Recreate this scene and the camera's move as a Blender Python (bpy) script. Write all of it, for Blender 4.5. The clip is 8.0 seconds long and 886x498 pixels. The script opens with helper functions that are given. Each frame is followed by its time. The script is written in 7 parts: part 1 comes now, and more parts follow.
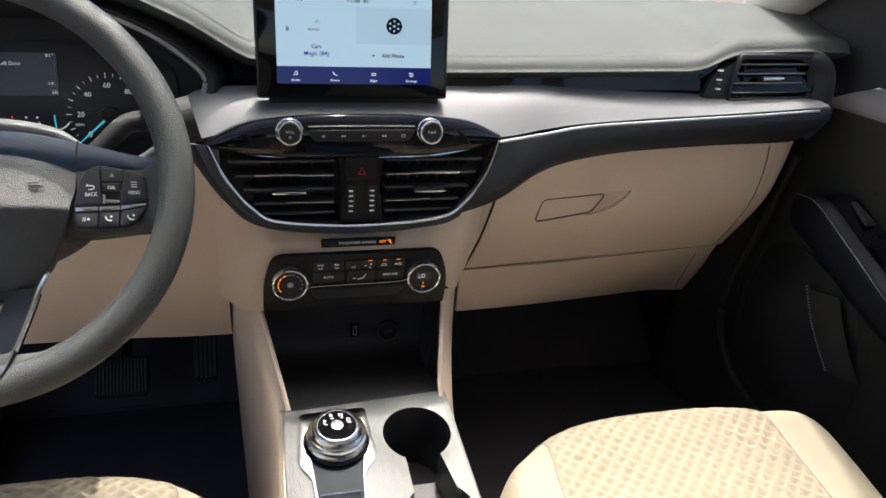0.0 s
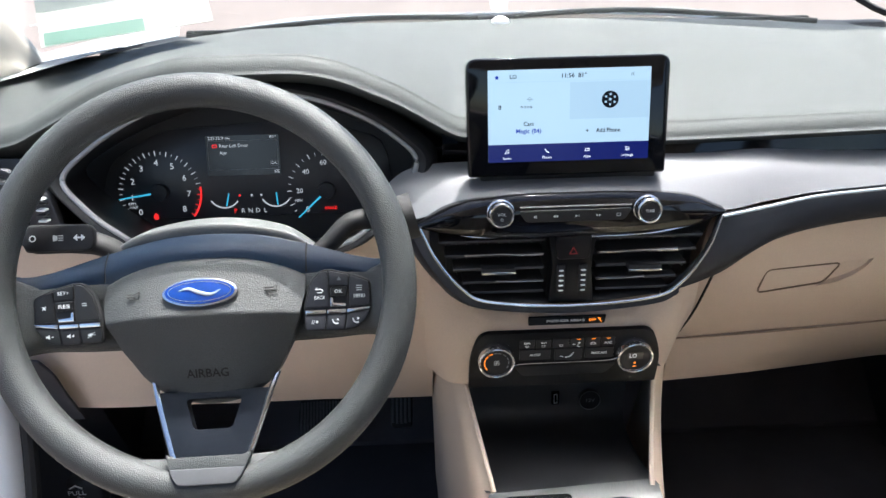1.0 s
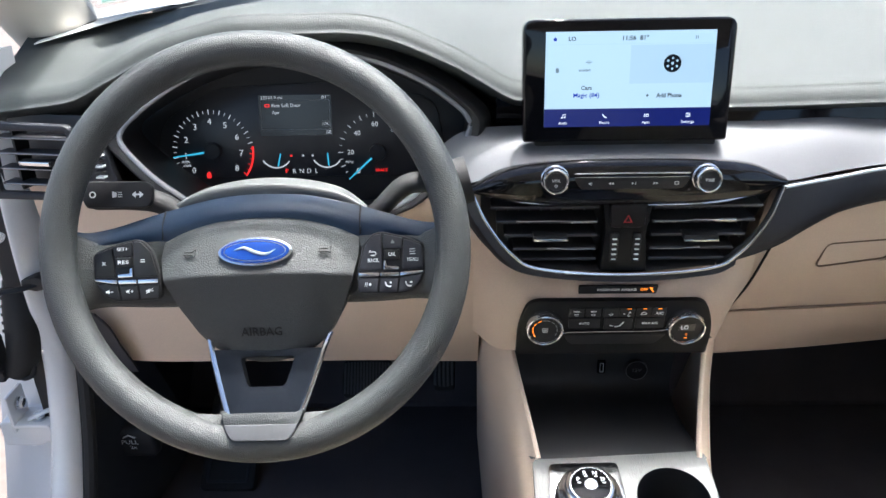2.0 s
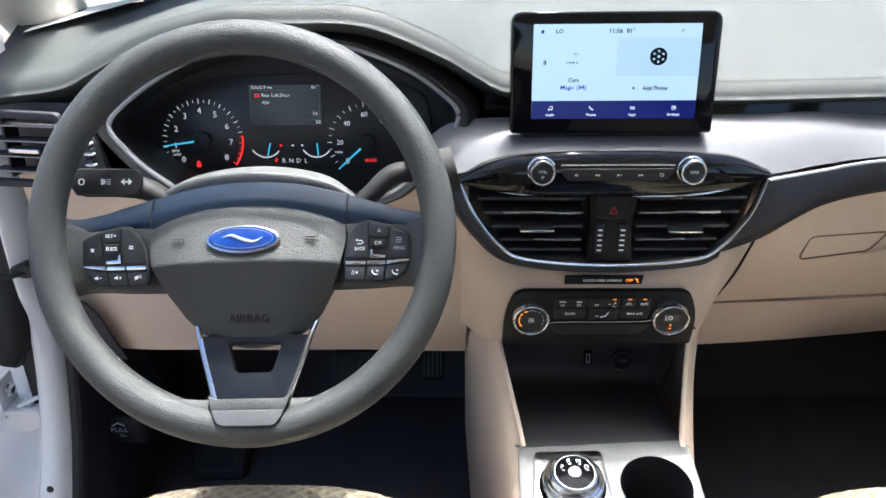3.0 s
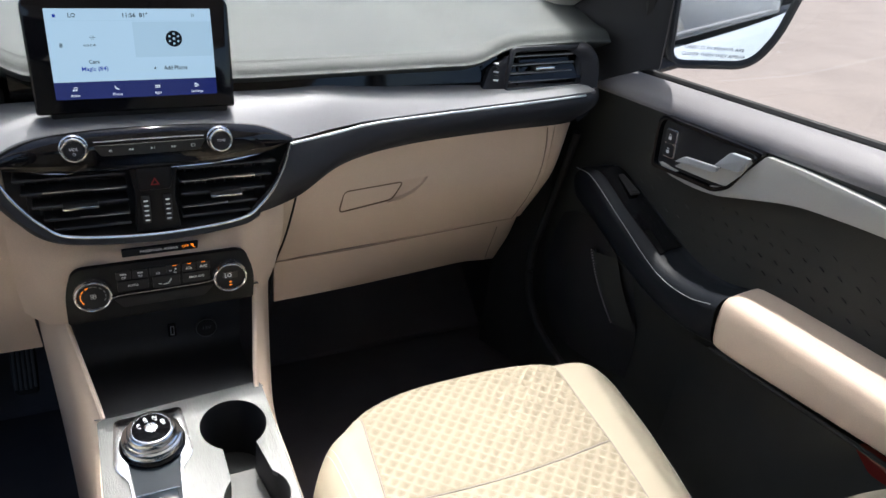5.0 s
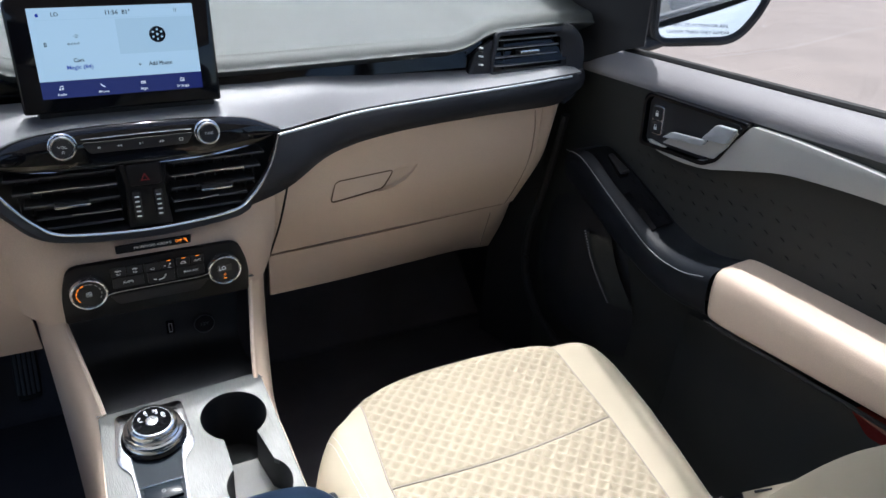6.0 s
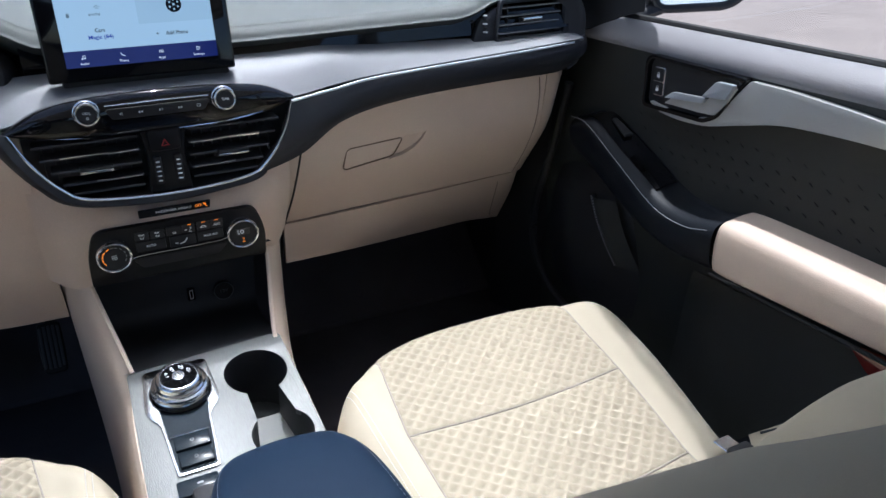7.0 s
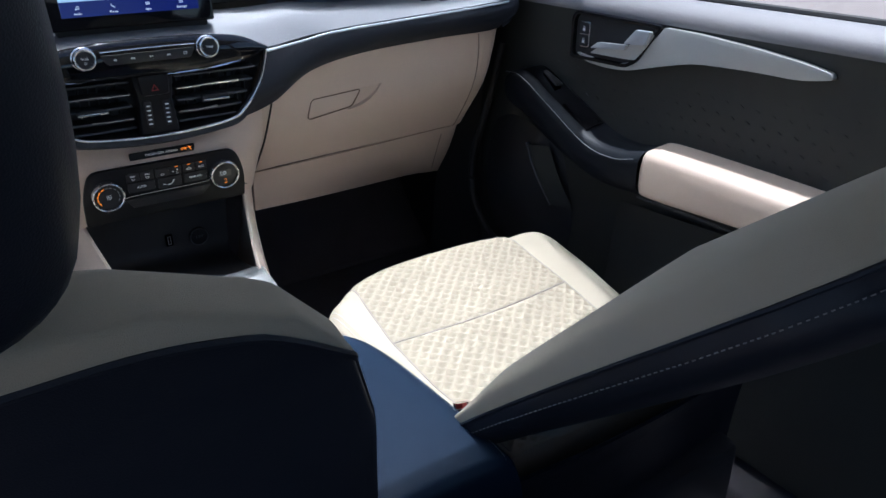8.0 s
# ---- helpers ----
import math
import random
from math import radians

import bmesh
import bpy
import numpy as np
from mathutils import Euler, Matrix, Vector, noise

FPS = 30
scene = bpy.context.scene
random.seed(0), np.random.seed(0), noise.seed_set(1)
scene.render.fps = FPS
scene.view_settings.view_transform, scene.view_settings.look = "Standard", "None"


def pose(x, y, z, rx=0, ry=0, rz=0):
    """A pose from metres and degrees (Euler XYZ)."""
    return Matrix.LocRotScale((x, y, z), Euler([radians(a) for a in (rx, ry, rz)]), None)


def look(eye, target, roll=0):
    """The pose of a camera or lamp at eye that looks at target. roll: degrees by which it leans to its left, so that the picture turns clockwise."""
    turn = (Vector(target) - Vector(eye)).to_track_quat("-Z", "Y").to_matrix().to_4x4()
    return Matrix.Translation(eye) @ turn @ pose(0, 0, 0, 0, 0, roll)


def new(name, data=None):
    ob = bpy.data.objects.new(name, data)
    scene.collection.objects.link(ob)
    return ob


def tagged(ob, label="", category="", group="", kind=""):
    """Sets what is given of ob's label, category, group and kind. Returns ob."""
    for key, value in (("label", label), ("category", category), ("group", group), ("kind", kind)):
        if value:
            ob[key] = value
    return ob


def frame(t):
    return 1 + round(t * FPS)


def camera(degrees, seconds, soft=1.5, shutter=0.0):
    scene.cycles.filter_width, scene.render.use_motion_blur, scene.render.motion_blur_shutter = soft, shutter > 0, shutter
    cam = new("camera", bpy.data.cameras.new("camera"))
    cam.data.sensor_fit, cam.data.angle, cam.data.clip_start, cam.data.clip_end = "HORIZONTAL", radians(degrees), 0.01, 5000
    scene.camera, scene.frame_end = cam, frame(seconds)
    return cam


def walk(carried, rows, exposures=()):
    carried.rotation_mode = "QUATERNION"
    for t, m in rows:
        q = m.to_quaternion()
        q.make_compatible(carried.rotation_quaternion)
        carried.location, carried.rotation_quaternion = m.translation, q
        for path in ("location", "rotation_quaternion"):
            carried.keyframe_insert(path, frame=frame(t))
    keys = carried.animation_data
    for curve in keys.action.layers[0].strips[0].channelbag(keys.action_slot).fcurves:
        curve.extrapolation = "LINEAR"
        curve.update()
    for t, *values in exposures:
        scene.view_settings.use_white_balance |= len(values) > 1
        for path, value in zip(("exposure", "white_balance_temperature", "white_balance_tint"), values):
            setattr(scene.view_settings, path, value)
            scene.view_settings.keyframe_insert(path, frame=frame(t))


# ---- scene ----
cam = camera(61.4, 8.0)
PATH = [
    (0, (-0.13, -0.816, 0.893), (0.371, 0.957, 0.116), 3.6),
    (0.5, (-0.138, -0.771, 0.936), (0.123, 1.056, 0.163), 0.5),
    (1, (-0.168, -0.746, 0.963), (-0.112, 1.094, 0.181), -1.3),
    (1.5, (-0.182, -0.739, 0.962), (-0.234, 1.079, 0.131), -1.5),
    (3, (-0.175, -0.748, 0.961), (-0.207, 1.046, 0.077), -0.6),
    (3.5, (-0.162, -0.768, 0.965), (-0.164, 1.027, 0.085), -0.5),
    (4, (-0.13, -0.81, 0.965), (0.157, 0.965, 0.09), 1.5),
    (4.5, (-0.097, -0.86, 0.959), (0.537, 0.835, 0.108), 2.9),
    (5, (-0.076, -0.889, 0.956), (0.764, 0.72, 0.117), 3.9),
    (6.5, (-0.07, -0.921, 0.928), (0.744, 0.699, 0.083), 0.3),
    (7, (-0.095, -0.952, 0.91), (0.717, 0.664, 0.056), -0.4),
    (7.5, (-0.169, -0.999, 0.882), (0.719, 0.564, 0.006), 0.4),
    (8, (-0.25, -1.042, 0.878), (0.774, 0.44, 0.01), 0.2),
]
EXPOSURE = [(0, 0.35, 6700, 10), (0.5, 0.58, 6350, 10), (1, 0.79, 6200, 10), (1.5, 0.87, 6150, 10), (3.5, 0.88, 6200, 10), (4.2, 0.58, 6250, 10), (5, 0.35, 6250, 10), (6.5, 0.2, 5700, 10), (7.5, 0.12, 5500, 10), (8, 0.25, 5400, 10)]
walk(cam, [(t, look(eye, target, roll)) for t, eye, target, roll in PATH], EXPOSURE)

# ---- light ----
SUN_EL, SUN_AZ = 75.0, 21.0      # degrees above the horizon; degrees to the right of straight ahead
world = bpy.data.worlds.new("sky")
scene.world = world
world.use_nodes = True
wn = world.node_tree.nodes
sky = wn.new("ShaderNodeTexSky")
sky.sky_type, sky.sun_disc = "NISHITA", False
sky.sun_elevation, sky.sun_rotation = radians(SUN_EL), radians(SUN_AZ)
wn["Background"].inputs["Strength"].default_value = 0.148
world.node_tree.links.new(sky.outputs[0], wn["Background"].inputs["Color"])
sun = new("sun", bpy.data.lights.new("sun", "SUN"))
sun.data.energy, sun.data.angle, sun.data.color = 4.6, radians(0.53), (1.0, 0.955, 0.89)
sun.matrix_world = look((math.sin(radians(SUN_AZ)) * math.cos(radians(SUN_EL)) * 9, math.cos(radians(SUN_AZ)) * math.cos(radians(SUN_EL)) * 9,
                         math.sin(radians(SUN_EL)) * 9), (0, 0, 0))

# ---- builders ----
def clean(bm):
    bmesh.ops.remove_doubles(bm, verts=bm.verts, dist=1e-6)
    bmesh.ops.recalc_face_normals(bm, faces=bm.faces)
    return bm


def root_at(ob):
    p = Vector((0, 0, 0))
    while ob is not None:
        p += ob.location
        ob = ob.parent
    return p


def thing(name, at, label, category, group="", kind=""):
    ob = new(name)
    ob.empty_display_size = 0.02
    ob.location = at
    return tagged(ob, label, category, group, kind)


def part(name, bm, material, parent=None, label="", sharp=35):
    """One mesh object, given in world coordinates, under its thing or part."""
    shift = root_at(parent)
    if parent is not None:
        bm.transform(Matrix.Translation(-shift))
    me = bpy.data.meshes.new(name)
    bm.to_mesh(me)
    bm.free()
    for p in me.polygons:
        p.use_smooth = True
    me.set_sharp_from_angle(angle=radians(sharp))
    me.materials.append(material)
    ob = new(name, me)
    ob.parent = parent
    if label:
        ob["label"] = label
    return ob


def spline(pts, n, closed=False):
    """n points along a smooth curve through pts."""
    pts = [Vector(p) for p in pts]
    k = len(pts)
    if k == 2 and not closed:
        return [pts[0].lerp(pts[1], i / (n - 1)) for i in range(n)]
    out, spans = [], k if closed else k - 1
    for i in range(n):
        u = i * spans / (n if closed else n - 1)
        j = min(int(u), spans - 1)
        f = u - j
        if closed:
            a, b, c, d = (pts[(j + o) % k] for o in (-1, 0, 1, 2))
        else:
            b, c = pts[j], pts[j + 1]
            a = pts[j - 1] if j else b * 2 - c
            d = pts[j + 2] if j + 2 < k else c * 2 - b
        out.append(0.5 * (2 * b + (c - a) * f + (2 * a - 5 * b + 4 * c - d) * f * f + (3 * b - a - 3 * c + d) * f ** 3))
    return out


def loft(rows, nu=24, nv=12, closed=False, bump=None, straight=False):
    """A smooth sheet through rows of control points."""
    lines = [spline(r, nu, closed) for r in rows]
    cols = [spline([ln[i] for ln in lines], nv) if not straight else [ln[i] for ln in lines] for i in range(nu)]
    nv = len(cols[0])
    bm = bmesh.new()
    vs = [[bm.verts.new(bump(cols[i][j], i / (nu - 1), j / (nv - 1)) if bump else cols[i][j]) for i in range(nu)] for j in range(nv)]
    for j in range(nv - 1):
        for i in range(nu if closed else nu - 1):
            bm.faces.new((vs[j][i], vs[j][(i + 1) % nu], vs[j + 1][(i + 1) % nu], vs[j + 1][i]))
    return bm


def shell(bm, d):
    """Gives a sheet a thickness d, behind its faces."""
    bmesh.ops.recalc_face_normals(bm, faces=bm.faces)
    bmesh.ops.solidify(bm, geom=bm.faces[:], thickness=d)
    return clean(bm)


def box(x0, x1, y0, y1, z0, z1, bev=0.004, seg=2):
    bm = bmesh.new()
    bmesh.ops.create_cube(bm, size=1)
    bm.transform(Matrix.Translation(((x0 + x1) / 2, (y0 + y1) / 2, (z0 + z1) / 2)) @ Matrix.Diagonal((abs(x1 - x0), abs(y1 - y0), abs(z1 - z0), 1)))
    if bev:
        bmesh.ops.bevel(bm, geom=bm.edges[:], offset=bev, segments=seg, affect="EDGES", profile=0.5)
    return bm


def rounded(pts, r, seg=5):
    """A 2D outline with its corners rounded; r is one radius or one for each corner."""
    out, k = [], len(pts)
    for i in range(k):
        a, b, c = Vector(pts[i - 1][:2]), Vector(pts[i][:2]), Vector(pts[(i + 1) % k][:2])
        rr = r[i] if isinstance(r, (list, tuple)) else r
        u, v = (a - b), (c - b)
        h = min(rr, u.length * 0.48, v.length * 0.48)
        p, q = b + u.normalized() * h, b + v.normalized() * h
        for s in range(seg + 1):
            f = s / seg
            out.append((p.lerp(b, f)).lerp(b.lerp(q, f), f))
    return out


def rect(w, h, r, seg=5, cx=0.0, cy=0.0):
    return rounded([(cx - w / 2, cy - h / 2), (cx + w / 2, cy - h / 2), (cx + w / 2, cy + h / 2), (cx - w / 2, cy + h / 2)], r, seg)


def circle(r, n=40, cx=0.0, cy=0.0, ry=None):
    return [Vector((cx + r * math.cos(2 * math.pi * i / n), cy + (ry or r) * math.sin(2 * math.pi * i / n))) for i in range(n)]


def prism(outline, depth, m=None, bev=0.0, seg=2, holes=(), back=False):
    """A plate of a 2D outline, its face at z = depth, its back at 0, with a rounded front edge and holes through it."""
    bm = bmesh.new()
    loops = []
    for pts in (outline, *holes):
        vs = [bm.verts.new((p[0], p[1], 0)) for p in pts]
        loops.append([bm.edges.new((vs[i], vs[(i + 1) % len(vs)])) for i in range(len(vs))])
    if holes:
        bmesh.ops.triangle_fill(bm, edges=bm.edges[:], use_beauty=True)
    else:
        bm.faces.new([e.verts[0] for e in loops[0]])
    bmesh.ops.recalc_face_normals(bm, faces=bm.faces)
    if bm.faces[:][0].normal.z < 0:
        bmesh.ops.reverse_faces(bm, faces=bm.faces)
    ret = bmesh.ops.extrude_face_region(bm, geom=bm.faces[:])
    top = [v for v in ret["geom"] if isinstance(v, bmesh.types.BMVert)]
    bmesh.ops.translate(bm, vec=(0, 0, depth), verts=top)
    bmesh.ops.recalc_face_normals(bm, faces=bm.faces)
    if bev:
        tops = set(top)
        edges = [e for e in bm.edges if e.verts[0] in tops and e.verts[1] in tops and len(e.link_faces) == 2
                 and abs(e.link_faces[0].normal.z) + abs(e.link_faces[1].normal.z) < 1.5]
        bmesh.ops.bevel(bm, geom=edges, offset=bev, segments=seg, affect="EDGES", profile=0.5, clamp_overlap=True)
    if m is not None:
        bm.transform(m)
    return bm


def tube(path, r, n=10, closed=False, steps=0, flat=1.0, up=(0, 0, 1)):
    """A round bar along a path; r is a radius or a function of the way along it (0 to 1); flat squashes it along `up`."""
    pts = spline(path, steps, closed) if steps else [Vector(p) for p in path]
    k = len(pts)
    bm, rings = bmesh.new(), []
    for i, p in enumerate(pts):
        t = (pts[(i + 1) % k] - pts[i - 1]) if closed or 0 < i < k - 1 else (pts[1] - pts[0] if i == 0 else pts[-1] - pts[-2])
        t.normalize()
        side = t.cross(Vector(up))
        if side.length < 1e-4:
            side = t.cross(Vector((1, 0, 0)))
        side.normalize()
        top = side.cross(t)
        rr = r(i / max(1, k - 1)) if callable(r) else r
        rings.append([bm.verts.new(p + side * (rr * math.cos(2 * math.pi * a / n)) + top * (rr * flat * math.sin(2 * math.pi * a / n))) for a in range(n)])
    for i in range(k if closed else k - 1):
        for a in range(n):
            bm.faces.new((rings[i][a], rings[i][(a + 1) % n], rings[(i + 1) % k][(a + 1) % n], rings[(i + 1) % k][a]))
    if not closed:
        bm.faces.new(rings[0][::-1])
        bm.faces.new(rings[-1])
    return clean(bm)


def lathe(profile, n=40, m=None, sy=1.0):
    """A turned body from (radius, height) pairs, round z."""
    bm, rings = bmesh.new(), []
    for r, z in profile:
        rings.append([bm.verts.new((max(r, 1e-5) * math.cos(2 * math.pi * a / n), sy * max(r, 1e-5) * math.sin(2 * math.pi * a / n), z)) for a in range(n)])
    for i in range(len(rings) - 1):
        for a in range(n):
            bm.faces.new((rings[i][a], rings[i][(a + 1) % n], rings[i + 1][(a + 1) % n], rings[i + 1][a]))
    clean(bm)
    if m is not None:
        bm.transform(m)
    return bm


def merge(*bms):
    out = bmesh.new()
    for b in bms:
        me = bpy.data.meshes.new("joined")
        b.to_mesh(me)
        b.free()
        out.from_mesh(me)
        bpy.data.meshes.remove(me)
    return out


def letters(body, size, m, width=0.0, align="CENTER", extrude=0.0002, bold=0.0):
    """Words as a mesh, lying in the xy plane of m."""
    cu = bpy.data.curves.new("words", "FONT")
    cu.body, cu.size, cu.extrude, cu.align_x, cu.align_y, cu.resolution_u = body, size, extrude, align, "CENTER", 2
    cu.offset = bold
    ob = bpy.data.objects.new("words", cu)
    me = bpy.data.meshes.new_from_object(ob)
    bpy.data.objects.remove(ob)
    bpy.data.curves.remove(cu)
    bm = bmesh.new()
    bm.from_mesh(me)
    bpy.data.meshes.remove(me)
    if width:
        xs = [v.co.x for v in bm.verts]
        k = width / max(1e-6, max(xs) - min(xs))
        bm.transform(Matrix.Diagonal((k, 1, 1, 1)))
    bm.transform(m)
    return bm


def face(x, y, z, lean=0.0, turn=0.0):
    """A plane that faces the rear of the cabin: x right, y up, z out of it; lean tips its top away."""
    return pose(x, y, z, 90 - lean, 0, turn)


def on(m, x, y, z=0.0):
    return m @ Matrix.Translation((x, y, z))


# ---- materials ----
def surface(name, colour, rough=0.5, metal=0.0, grain=0.0, grain_scale=600.0, wear=0.12, wear_scale=9.0, coat=0.0, spec=0.5, streak=None, sheen=0.0, rough_var=0.08, voronoi=False, speck=None):
    """A procedural surface: a base colour varied at two scales, a grain in relief and a roughness that varies."""
    m = bpy.data.materials.new(name)
    m.use_nodes = True
    nt = m.node_tree
    nodes, link = nt.nodes, nt.links.new
    b = nodes["Principled BSDF"]
    b.inputs["Metallic"].default_value = metal
    b.inputs["Specular IOR Level"].default_value = spec
    b.inputs["Coat Weight"].default_value = coat
    b.inputs["Coat Roughness"].default_value = 0.04
    b.inputs["Sheen Weight"].default_value = sheen
    co = nodes.new("ShaderNodeTexCoord")
    src = co.outputs["Object"]
    if streak:
        mp = nodes.new("ShaderNodeMapping")
        mp.inputs["Scale"].default_value = streak
        link(src, mp.inputs["Vector"])
        src = mp.outputs["Vector"]
    big = nodes.new("ShaderNodeTexNoise")
    big.inputs["Scale"].default_value, big.inputs["Detail"].default_value = wear_scale, 5
    link(co.outputs["Object"], big.inputs["Vector"])
    fine = nodes.new("ShaderNodeTexVoronoi" if voronoi else "ShaderNodeTexNoise")
    fine.inputs["Scale"].default_value = grain_scale
    if not voronoi:
        fine.inputs["Detail"].default_value = 3
    link(src, fine.inputs["Vector"])
    fo = fine.outputs["Distance"] if voronoi else fine.outputs["Fac"]
    mix = nodes.new("ShaderNodeMixRGB")
    mix.inputs["Color1"].default_value = (*[c * (1 - wear) for c in colour], 1)
    mix.inputs["Color2"].default_value = (*[min(1, c * (1 + wear)) for c in colour], 1)
    link(big.outputs["Fac"], mix.inputs["Fac"])
    mix2 = nodes.new("ShaderNodeMixRGB")
    mix2.blend_type = "MULTIPLY"
    mix2.inputs["Fac"].default_value = speck if speck is not None else min(0.5, 0.15 + wear)
    ramp = nodes.new("ShaderNodeMapRange")
    ramp.inputs["From Min"].default_value, ramp.inputs["From Max"].default_value = 0.25, 0.75
    ramp.inputs["To Min"].default_value, ramp.inputs["To Max"].default_value = 0.72, 1.1
    link(fo, ramp.inputs["Value"])
    link(mix.outputs["Color"], mix2.inputs["Color1"])
    link(ramp.outputs["Result"], mix2.inputs["Color2"])
    link(mix2.outputs["Color"], b.inputs["Base Color"])
    rr = nodes.new("ShaderNodeMapRange")
    rr.inputs["To Min"].default_value, rr.inputs["To Max"].default_value = max(0.02, rough - rough_var), min(1, rough + rough_var)
    link(big.outputs["Fac"], rr.inputs["Value"])
    link(rr.outputs["Result"], b.inputs["Roughness"])
    if grain:
        bump = nodes.new("ShaderNodeBump")
        bump.inputs["Strength"].default_value, bump.inputs["Distance"].default_value = grain, 0.0006
        link(fo, bump.inputs["Height"])
        link(bump.outputs["Normal"], b.inputs["Normal"])
    return m


def glowing(name, colour, strength):
    m = bpy.data.materials.new(name)
    m.use_nodes = True
    b = m.node_tree.nodes["Principled BSDF"]
    b.inputs["Base Color"].default_value = (*[c * 0.2 for c in colour], 1)
    b.inputs["Roughness"].default_value = 0.2
    b.inputs["Emission Color"].default_value = (*colour, 1)
    b.inputs["Emission Strength"].default_value = strength
    return m


def glass(name, tint, rough=0.0):
    m = bpy.data.materials.new(name)
    m.use_nodes = True
    nt = m.node_tree
    b = nt.nodes["Principled BSDF"]
    b.inputs["Base Color"].default_value = (*tint, 1)
    b.inputs["Roughness"].default_value = rough
    b.inputs["Transmission Weight"].default_value = 1.0
    b.inputs["IOR"].default_value = 1.0 if False else 1.45
    return m


PAD = surface("dash_pad_vinyl", (0.059, 0.0655, 0.065), 0.62, spec=0.25, grain=0.6, grain_scale=800, voronoi=True, wear=0.08, speck=0.6)
CHAR = surface("charcoal_plastic", (0.023, 0.025, 0.032), 0.55, spec=0.35, grain=0.25, grain_scale=900, wear=0.15)
BLACK = surface("black_plastic", (0.024, 0.024, 0.026), 0.48, grain=0.15, grain_scale=900, wear=0.2, spec=0.28)
GLOSS = surface("piano_black", (0.005, 0.005, 0.006), 0.05, spec=0.4, wear=0.2, rough_var=0.02)
BEIGE = surface("beige_plastic", (0.63, 0.505, 0.405), 0.5, grain=0.3, grain_scale=700, voronoi=True, wear=0.05)
FABRIC = surface("cream_cloth", (0.27, 0.241, 0.191), 0.95, grain=0.6, grain_scale=1500, wear=0.06, sheen=0.0, spec=0.1)
SEATSIDE = surface("beige_cloth_bolster", (0.300, 0.266, 0.206), 0.95, grain=0.6, grain_scale=1700, wear=0.07, sheen=0.0, spec=0.1)
SEATBACK = surface("black_seat_vinyl", (0.009, 0.011, 0.017), 0.5, spec=0.25, grain=0.2, grain_scale=1300, voronoi=True, wear=0.12)
# the sky's blue reflection is put into this base colour
NAVY = surface("dark_blue_black_vinyl", (0.006, 0.012, 0.024), 0.5, grain=0.15, grain_scale=1300, voronoi=True, wear=0.12, spec=0.06)
LEATHER = surface("wheel_urethane", (0.049, 0.053, 0.054), 0.45, grain=0.65, grain_scale=1000, voronoi=True, wear=0.06, spec=0.45, speck=0.65)
SILVER = surface("silver_paint", (0.30, 0.305, 0.32), 0.42, metal=0.3, wear=0.03, rough_var=0.04)
DOORSILVER = surface("door_silver_paint", (0.44, 0.445, 0.43), 0.4, metal=0.2, wear=0.03, rough_var=0.04)
FOOTGREY = surface("wheel_grey_paint", (0.105, 0.108, 0.116), 0.45, spec=0.4, wear=0.04, rough_var=0.04)
TRIMSILVER = surface("dash_silver_paint", (0.160, 0.163, 0.176), 0.5, metal=0.0, spec=0.25, wear=0.03, rough_var=0.04)
VENTGREY = surface("dark_grey_vent_plastic", (0.050, 0.050, 0.054), 0.45, grain=0.1, grain_scale=900, wear=0.1)
CLIMATE = surface("satin_black_panel", (0.008, 0.008, 0.009), 0.42, grain=0.1, grain_scale=900, wear=0.15, spec=0.2)
TRAYBLACK = surface("grained_tray_plastic", (0.036, 0.036, 0.039), 0.5, grain=0.3, grain_scale=800, wear=0.15)
PODBLACK = surface("black_pod_vinyl", (0.009, 0.011, 0.015), 0.5, grain=0.25, grain_scale=900, wear=0.15, spec=0.16)
FORKBLACK = surface("black_fork_satin", (0.010, 0.0125, 0.018), 0.5, grain=0.15, grain_scale=900, wear=0.12, spec=0.07)
# wheel tops: rim shade and blue sky reflection are put into this colour
BANDSHADE = surface("urethane_shaded_blue", (0.008, 0.021, 0.046), 0.4, grain=0.2, grain_scale=1000, voronoi=True, wear=0.1)
# lighter than the black lower shroud: sunlight on its top is put in
SHROUD = surface("grey_shroud_plastic", (0.105, 0.11, 0.112), 0.5, grain=0.4, grain_scale=900, voronoi=True, wear=0.06)
BRUSHED = surface("brushed_silver", (0.105, 0.108, 0.106), 0.5, metal=0.15, grain=0.6, grain_scale=90, streak=(14, 1, 1), wear=0.1, speck=0.9)
SOFT = surface("dark_soft_vinyl", (0.22, 0.21, 0.22), 0.55, grain=0.4, grain_scale=800, voronoi=True, wear=0.08)
CHROME = surface("satin_chrome", (0.72, 0.73, 0.75), 0.2, metal=1.0, wear=0.05, rough_var=0.05)
# black carpet lifted to mauve grey: lens haze is put into the colour
CARPET = surface("haze_grey_carpet", (0.115, 0.106, 0.114), 0.95, grain=1.0, grain_scale=700, wear=0.3, spec=0.1)
WHITE = surface("white_car_paint", (0.80, 0.81, 0.82), 0.25, coat=0.8, wear=0.02, rough_var=0.03)
HEAD = surface("light_headliner", (0.62, 0.59, 0.53), 0.9, grain=0.4, grain_scale=900, wear=0.04)
RUBBER = surface("black_rubber", (0.013, 0.013, 0.014), 0.7, grain=0.3, grain_scale=500, wear=0.2)
CONSOLEKEY = surface("console_key_plastic", (0.009, 0.013, 0.018), 0.22, wear=0.1, spec=0.12, rough_var=0.04)
KEYBLACK = surface("black_key_plastic", (0.017, 0.0175, 0.019), 0.4, grain=0.1, grain_scale=900, wear=0.15, spec=0.3)
DOORP = surface("dark_door_vinyl", (0.030, 0.031, 0.028), 0.55, grain=0.5, grain_scale=900, voronoi=True, wear=0.12, spec=0.3)
